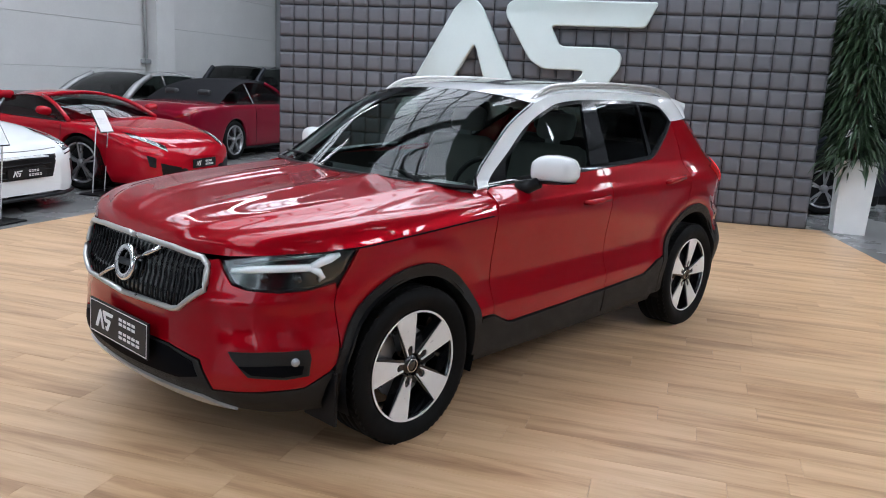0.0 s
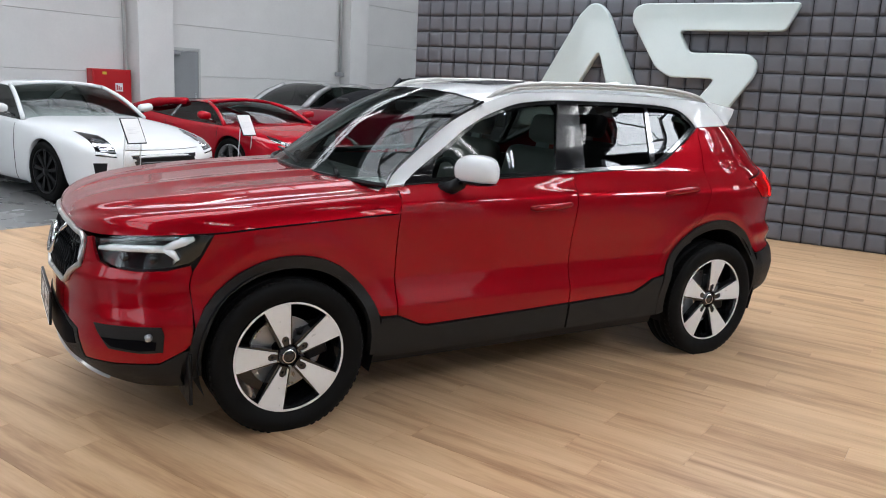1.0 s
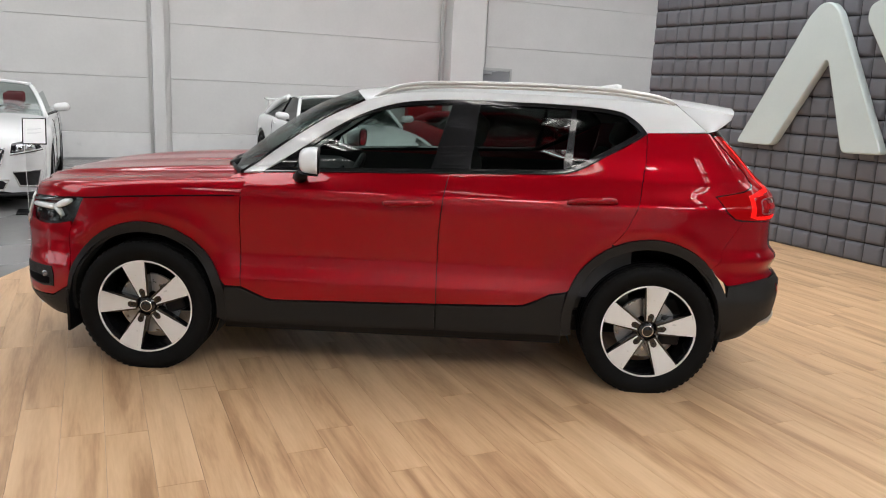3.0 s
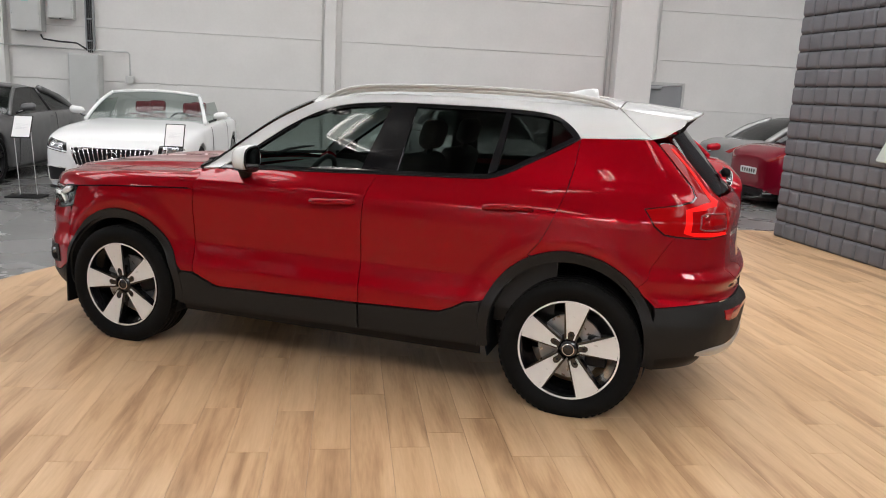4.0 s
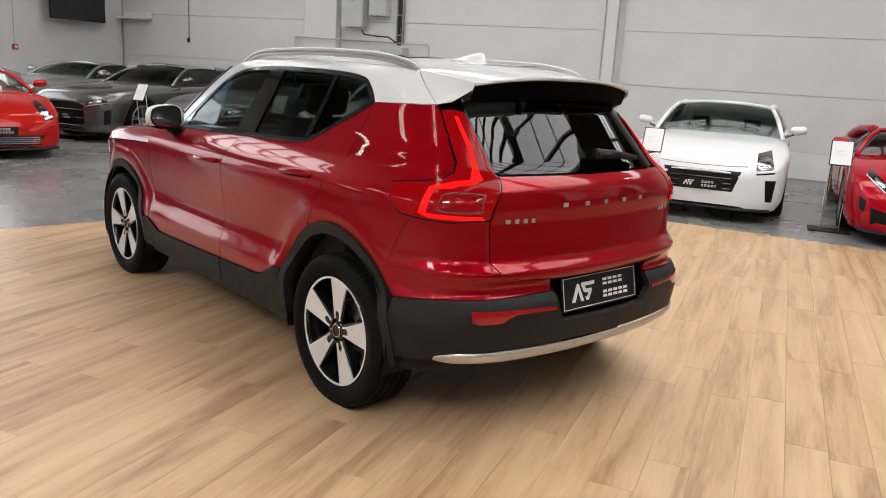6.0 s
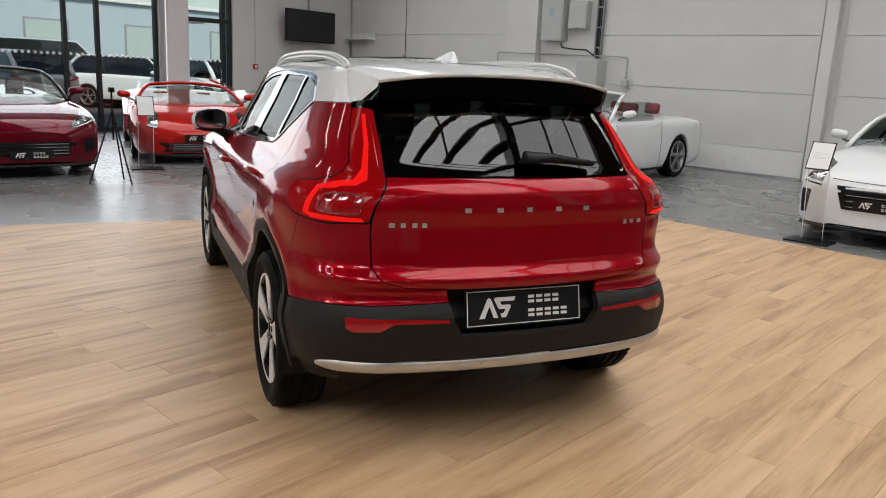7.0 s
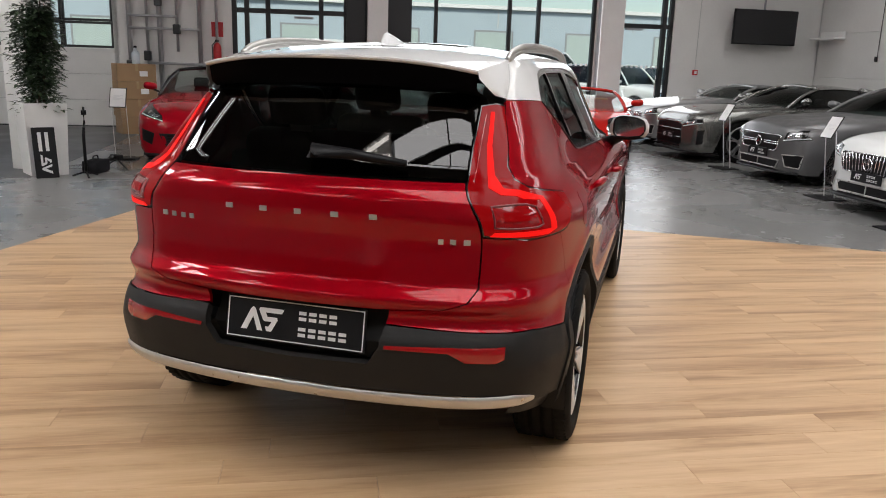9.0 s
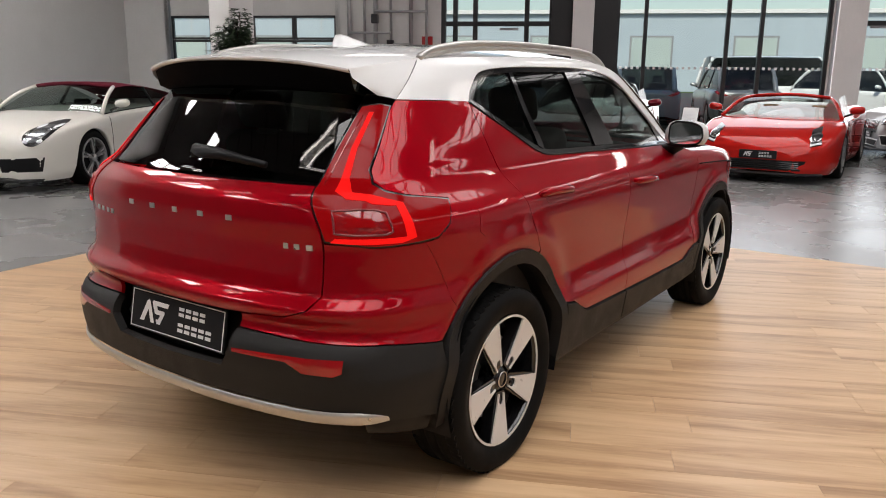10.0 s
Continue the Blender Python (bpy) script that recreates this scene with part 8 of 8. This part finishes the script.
WM = suv_wheel_meshes()
for x, y, spin in ((-1.348, -.800, -18), (1.350, -.806, 3), (-1.348, .800, 12), (1.350, .806, 40)):
    wh = new("wheel", WM[0][1])
    wh.parent = suv
    wh.matrix_local = Matrix.Translation((x, y, .3535)) @ (pose(0, 0, 0, 0, spin, 0) if y < 0 else pose(0, 0, 0, 0, spin, 180))
    for nm, me, lb in WM[1:]:
        o = new(nm, me)
        o.parent = wh
        if lb:
            tagged(o, lb)

# inside
part("cabin_floor", box(-.9, 1.85, -.72, .72, .40, .50, .02), M["seat_dark"], suv)
part("dashboard", strip_mesh([[Vector((x, y, z)) for y in np.linspace(-.70, .70, 9)] for x, z in ((-.98, 1.03), (-.80, 1.065), (-.55, 1.06), (-.44, 1.02), (-.42, .88), (-.50, .70))]), M["seat_dark"], suv, "black dashboard", True)
st = part("steering_wheel", tube([Vector((-.33, -.36, 1.0)) + Vector((.07 * math.sin(a), .185 * math.cos(a), .17 * math.sin(a))) for a in np.linspace(0, 2 * math.pi, 28)[:-1]], .016, 8, True), M["seat_dark"], suv, "", True)
part("wheel_hub", box(-.36, -.31, -.44, -.28, .95, 1.05, .02), M["seat_dark"], st)
part("screen_tablet", box(-.45, -.43, -.08, .10, .86, 1.06, .01), M["screen"], suv)


def suv_seat(x, y, w, mt, name, rake=16):
    s = part(name, box(x - .30, x + .26, y - w / 2, y + w / 2, .55, .72, .06), mt, suv, "", True)
    m = Matrix.Translation((x + .22, 0, .66)) @ pose(0, 0, 0, 0, rake)
    part("backrest", box(-.07, .08, y - w / 2, y + w / 2, 0, .60, .06, m), mt, s, "", True)
    for yy in ((y,) if w < .7 else (y - .36, y + .36)):
        part("headrest", box(-.04, .06, yy - .13, yy + .13, .63, .80, .045, m), mt, s, "", True)
        part("headrest_post", box(0, .02, yy - .05, yy + .05, .58, .64, 0, m), M["galv"], s)


suv_seat(-.02, -.36, .52, M["seat_light"], "front_seat")
suv_seat(-.02, .36, .52, M["seat_light"], "front_seat")
suv_seat(.90, 0, 1.28, M["seat_dark"], "rear_bench", 20)
part("parcel_shelf", box(1.25, 1.88, -.55, .55, 1.02, 1.05, .01), M["seat_dark"], suv)
part("rear_view_mirror", box(-.36, -.33, -.12, .12, 1.41, 1.47, .012), M["blackplastic"], suv)
part("headliner", strip_mesh([[Vector((v.x, v.y * .93, v.z - .045)) for v in r[1:-1]] for r in rr]), M["seat_light"], suv)
for sy in SIDES:
    part("door_lining", strip_mesh([[Vector((x, sy * y, z)) for x in np.linspace(-.75, 1.25, 5)] for y, z in ((.80, .50), (.78, .95), (.76, 1.10))]), M["seat_dark"], suv)
part("info_sheet", box(-.93, -.72, -.62, -.42, 1.085, 1.088, 0, None), M["paper"], suv, "white paper sheet on the dashboard")

# ---- stands, plants and loose things ----
structure("column_7", box(-4.22, -3.78, -7.10, -6.66, 0, CEIL, 0.01), M["column"], "white column behind a planter", "column")
first_stand = None
for x, y, face in ((-1.07, 5.14, -90 + TURN), (0.56, 6.42, -90 + TURN), (-4.30, 3.56, -90 + TURN), (-6.30, 3.18, -90 + TURN), (-8.95, 2.10, -90 + TURN), (-7.17, -1.16, 5), (-5.85, -4.13, 20), (-5.26, -6.55, 25)):
    m = pose(x, y, 0, 0, 0, face)
    if first_stand:
        copy_thing(first_stand, m)
        continue
    first_stand = thing("info_stand", m, "clear acrylic stand with a framed white sheet before a car", "info stand", "info stands before the cars")
    part("base", box(-0.16, 0.16, -0.22, 0.22, 0, 0.018, 0.005), M["blackplastic"], first_stand)
    po_ = part("post", box(-0.004, 0.004, -0.10, 0.10, 0.016, 0.86, 0.0, Matrix.Translation((-0.06, 0, 0)) @ pose(0, 0, 0, 0, 7)), M["acrylic"], first_stand, "clear acrylic post")
    # opaque white strips paint the bright glint along the clear post's edges
    for yy in (-0.104, 0.104):
        part("post_edge", box(-0.006, 0.006, yy - 0.0025, yy + 0.0025, 0.016, 0.86, 0.0, Matrix.Translation((-0.06, 0, 0)) @ pose(0, 0, 0, 0, 7)), M["paper"], po_)
    fr_m = Matrix.Translation((0.045, 0, 0.90)) @ pose(0, 0, 0, 0, -28)
    f_ = part("frame", box(-0.006, 0.003, -0.118, 0.118, -0.155, 0.155, 0.003, fr_m), M["blackplastic"], first_stand)
    sh_ = part("sheet", box(0.0035, 0.005, -0.106, 0.106, -0.143, 0.143, 0, fr_m), M["paper"], f_, "white sheet with grey print")
    bm = bmesh.new()
    for k in range(5):
        add_box(bm, 0.0052, 0.006, -0.07, 0.07 - 0.04 * (k % 3), 0.03 - k * 0.016, 0.034 - k * 0.016, 0, fr_m)
    part("print", bm, M["bar_grey"], sh_)


def leaf_spray(rng, n, place, size, droop, wide=0.16):
    """Many small leaves, each a folded blade."""
    bm = bmesh.new()
    for _ in range(n):
        p, out = place(rng)
        d = (out + Vector((rng.uniform(-.5, .5), rng.uniform(-.5, .5), rng.uniform(-.3, .5) - droop))).normalized()
        s = d.cross(Vector((0, 0, 1)))
        s = s.normalized() if s.length > .05 else Vector((1, 0, 0))
        L = size * rng.uniform(.6, 1.25)
        w = L * wide
        up = s.cross(d) * (L * .10)
        mid = p + d * L * .5 + up
        a, b, c, e, f = (bm.verts.new(v) for v in (p, mid + s * w, p + d * L - Vector((0, 0, L * droop * .4)), mid - s * w, mid - up * .6))
        bm.faces.new((a, b, f)), bm.faces.new((b, c, f)), bm.faces.new((a, f, e)), bm.faces.new((f, c, e))
    return bm


def planter(name, x, y, turn, w, h, label, seed, top, n, size, droop, spread, wide):
    pl = thing(name, pose(x, y, 0, 0, 0, turn), label, "potted plant", "plants in white planters")
    bm = bmesh.new()
    r = [(-1, -1), (1, -1), (1, 1), (-1, 1)]
    lv = [(0.86, 0), (1.0, h), (0.93, h), (0.90, h - 0.06)]
    ring = [[bm.verts.new((a * k * w / 2, b * k * w / 2, z)) for a, b in r] for k, z in lv]
    for A, B_ in zip(ring, ring[1:]):
        for k in range(4):
            bm.faces.new((A[k], A[(k + 1) % 4], B_[(k + 1) % 4], B_[k]))
    bm.faces.new(ring[0][::-1])
    bmesh.ops.recalc_face_normals(bm, faces=bm.faces)
    part("pot", bm, M["white"], pl, "tall white square pot")
    part("soil", box(-w * .43, w * .43, -w * .43, w * .43, h - 0.09, h - 0.05, 0), M["soil"], pl)
    rng = random.Random(seed)
    stems = []
    for k in range(4):
        a = rng.uniform(0, 6.28)
        pts = [Vector((0.05 * math.cos(a), 0.05 * math.sin(a), h - 0.08))]
        for i in range(1, 7):
            t = i / 6
            pts.append(Vector((0.05 * math.cos(a) + spread * .4 * t * math.cos(a + t), 0.05 * math.sin(a) + spread * .4 * t * math.sin(a + t), h + (top - h) * t * (0.82 + .18 * (k == 0)))))
        stems.append(pts)
        part("stem", tube(pts, [0.02 - 0.0024 * i for i in range(7)], 7), M["bark"], pl, "", True)

    def place(r_):
        s = stems[r_.randrange(4)]
        t = r_.random() ** .8 * 5.99
        i = int(t)
        p = s[i].lerp(s[i + 1], t - i)
        a = r_.uniform(0, 6.28)
        out = Vector((math.cos(a), math.sin(a), 0))
        ring_ = spread * (0.25 + .75 * r_.random()) * (1.0 - .45 * (t / 6) ** 3) * (.75 + .25 * math.sin(t * 5))
        return p + out * ring_ + Vector((0, 0, r_.uniform(-.08, .08))), out
    tagged(part("foliage", leaf_spray(rng, n, place, size, droop, wide), M["leaf"], pl, "dark green leaves"), kind="stuff")
    return pl


planter("planter", 6.60, -0.53, TURN, 0.40, 0.88, "tall palm-like plant in a white square pot by the padded wall", 4, 3.0, 2300, 0.27, 0.55, 0.36, 0.07)
planter("planter", -3.62, -6.42, TURN + 32, 0.50, 0.90, "slim dark green ficus in a white square pot before a column", 8, 2.25, 4600, 0.10, 0.15, 0.24, 0.24)

sg = thing("leaning_sign", pose(-3.33, -6.12, 0, 0, 0, 55), "small dark sign with white mark leaning on a planter", "sign")
sm = Matrix.Translation((0, 0, 0)) @ pose(0, 0, 0, 0, -8)
part("board", box(-0.012, 0.012, -0.13, 0.13, 0, 0.62, 0.004, sm), M["plate"], sg)
bm = bmesh.new()
k_ = sm @ Matrix.Translation((0.0125, 0.06, 0.05)) @ Matrix(((0, 0, 1, 0), (0, -1, 0, 0), (1, 0, 0, 0), (0, 0, 0, 1))) @ Matrix.Diagonal((.12, .12, 1, 1))
for p_ in (MARK_A, MARK_S):
    add_poly(bm, p_, 0.0015, k_)
for i in range(2):
    add_box(bm, 0.0125, 0.014, -0.07 + i * 0.08, -0.03 + i * 0.08, 0.33, 0.56, 0, sm)
part("mark", bm, M["bar_white"], sg)

tp = thing("tripod", pose(-5.72, -1.58, 0, 0, 0, 20), "black folding tripod standing on the concrete", "tripod")
for a in (20, 140, 260):
    part("leg", tube([(0, 0, .92), (0.30 * math.cos(radians(a)), 0.30 * math.sin(radians(a)), 0.01)], 0.011, 6), M["blackplastic"], tp)
part("column", tube([(0, 0, .55), (0, 0, 1.15)], 0.012, 8), M["blackplastic"], tp)
part("head", box(-.035, .035, -.03, .03, 1.13, 1.19, .008), M["blackplastic"], tp)
tp = thing("camera_gimbal", pose(-3.62, -5.80, 0, 0, 0, 40), "black handheld gimbal standing on small spread feet", "gimbal")
for a in (10, 130, 250):
    part("foot", tube([(0, 0, .07), (0.17 * math.cos(radians(a)), 0.17 * math.sin(radians(a)), 0.012)], 0.012, 6), M["blackplastic"], tp)
part("grip", tube([(0, 0, .06), (0, 0, .52), (0, .01, .62)], [.020, .020, .016], 10), M["blackplastic"], tp, "", True)
part("arm", tube([(0, .01, .62), (.08, .02, .68), (.09, .02, .80), (0, .02, .86)], .014, 8), M["blackplastic"], tp, "", True)
part("motor", lathe([(0, -.03), (.03, -.03), (.03, .03), (0, .03)], 14), M["blackplastic"], tp).location = (0, .02, .80)
bg = thing("equipment_bag", pose(-3.98, -5.95, 0, 0, 0, 10), "small dark equipment bag on the floor", "bag")
part("body", box(-.16, .16, -.12, .12, 0, .17, .04), M["softtop_black"], bg, "", True)
part("handle", tube([(-.07, 0, .165), (-.05, 0, .22), (.05, 0, .22), (.07, 0, .165)], .010, 6), M["blackplastic"], bg)
tp = thing("small_tripod", pose(-4.35, -5.92, 0, 0, 0, 75), "low black tabletop tripod on the floor", "tripod")
for a in (0, 120, 240):
    part("leg", tube([(0, 0, .14), (0.22 * math.cos(radians(a)), 0.22 * math.sin(radians(a)), 0.01)], 0.011, 6), M["blackplastic"], tp)
part("head", box(-.09, .09, -.04, .04, .13, .20, .012), M["blackplastic"], tp)
part("lens", lathe([(0, -.10), (.028, -.10), (.03, -.04), (0, -.04)], 14), M["gloss_black"], tp).location = (0, 0, .165)

rng = random.Random(21)
for k in range(4):
    z0 = k * 0.335
    bx = thing("cardboard_box", pose(-8.78 + rng.uniform(-.02, .02), -8.95 + rng.uniform(-.02, .02), z0, 0, 0, TURN + 25 + rng.uniform(-4, 4)), "brown cardboard box stacked with tape and a white label", "box", "stacked cardboard boxes")
    part("carton", box(-.27, .27, -.36, .36, 0, .333, .006), M["card"], bx)
    part("tape", box(-.271, .271, -.025, .025, .200, .334, 0), mat("packing_tape", (0.42, 0.30, 0.17), 0.3) if k == 0 else bpy.data.materials["packing_tape"], bx, "shiny packing tape")
    part("label_sheet", box(.2705, .272, .05, .20, .10, .20, 0), M["paper"], bx)
bt = thing("bottle", pose(-8.78, -8.9, 1.34), "pale plastic bottle on the stacked boxes", "bottle")
part("body", lathe([(0, 0), (.07, 0), (.075, .03), (.075, .20), (.03, .26), (.025, .30), (0, .30)], 20, "z"), mat("pale_plastic", (0.45, 0.50, 0.55), 0.3), bt, "", True)
part("cap", lathe([(0, .30), (.03, .30), (.03, .34), (0, .34)], 14, "z"), M["blackplastic"], bt)

# ---- wooden display floor: planks on the slab, last of all ----
DECK = [(-3.12, -3.95), (1.9, -3.55), (6.35, -0.30), (6.15, 0.1), (2.95, 6.35), (-2.75, 4.15), (-3.12, 3.5)]
PL, PWD = 1.22, 0.178


def clip_poly(subject, x0, x1, y0, y1):
    """Cuts an outline to a rectangle."""
    for axis, lim, sign in ((0, x0, 1), (0, x1, -1), (1, y0, 1), (1, y1, -1)):
        out = []
        for i, p in enumerate(subject):
            q = subject[i - 1]
            a, b = sign * (q[axis] - lim) >= 0, sign * (p[axis] - lim) >= 0
            if a != b:
                t = (lim - q[axis]) / (p[axis] - q[axis])
                c = [q[0] + (p[0] - q[0]) * t, q[1] + (p[1] - q[1]) * t]
                c[axis] = lim
                out.append(tuple(c))
            if b:
                out.append(tuple(p))
        subject = out
        if len(subject) < 3:
            return []
    return subject


deck = thing("wood_floor", Matrix.Identity(4), "light oak plank display floor laid on the concrete", "wood floor", kind="structure")
pr = pose(0, 0, 0, 0, 0, PLANK_TURN)
inv = pr.inverted()
outline = [tuple((inv @ Vector((x, y, 0)))[:2]) for x, y in DECK]
xs, ys = [p[0] for p in outline], [p[1] for p in outline]
whole = mesh_from(box(-PWD / 2 + .0004, PWD / 2 - .0004, -PL / 2 + .0004, PL / 2 - .0004, 0.002, 0.009, 0.0012), "plank")
whole.materials.append(M["oak"])
rest = bmesh.new()
cnt = 0
rng = random.Random(5)
cells = []
i = 0
x = min(xs)
while x < max(xs):
    y = min(ys) - rng.uniform(0, PL)
    while y < max(ys):
        c = clip_poly(outline, x, x + PWD, y, y + PL)
        if c:
            cells.append((x, y, c))
        y += PL
    x += PWD
cells.sort(key=lambda c: (Vector((c[0], c[1])) - Vector((0.4, -0.4))).length)
for x, y, c in cells:
    area = abs(sum(c[k - 1][0] * c[k][1] - c[k][0] * c[k - 1][1] for k in range(len(c)))) / 2
    if area > PL * PWD * 0.9999 and cnt < 300:
        ob = new("plank", whole)
        ob.matrix_world = pr @ Matrix.Translation((x + PWD / 2, y + PL / 2, 0.0)) @ (pose(0, 0, 0) if rng.random() < .5 else pose(0, 0, 0, 0, 0, 180))
        ob.parent = deck
        cnt += 1
    else:
        cx, cy = sum(p[0] for p in c) / len(c), sum(p[1] for p in c) / len(c)
        pts = [(p[0] + math.copysign(.0004, cx - p[0]), p[1] + math.copysign(.0004, cy - p[1])) for p in c]
        add_poly(rest, pts, 0.007, Matrix.Translation((0, 0, 0.002)))
bmesh.ops.recalc_face_normals(rest, faces=rest.faces)
bmesh.ops.transform(rest, matrix=pr, verts=rest.verts)
tagged(part("edge_planks", rest, M["oak"], deck, "oak planks cut to the edge of the floor"), kind="stuff")
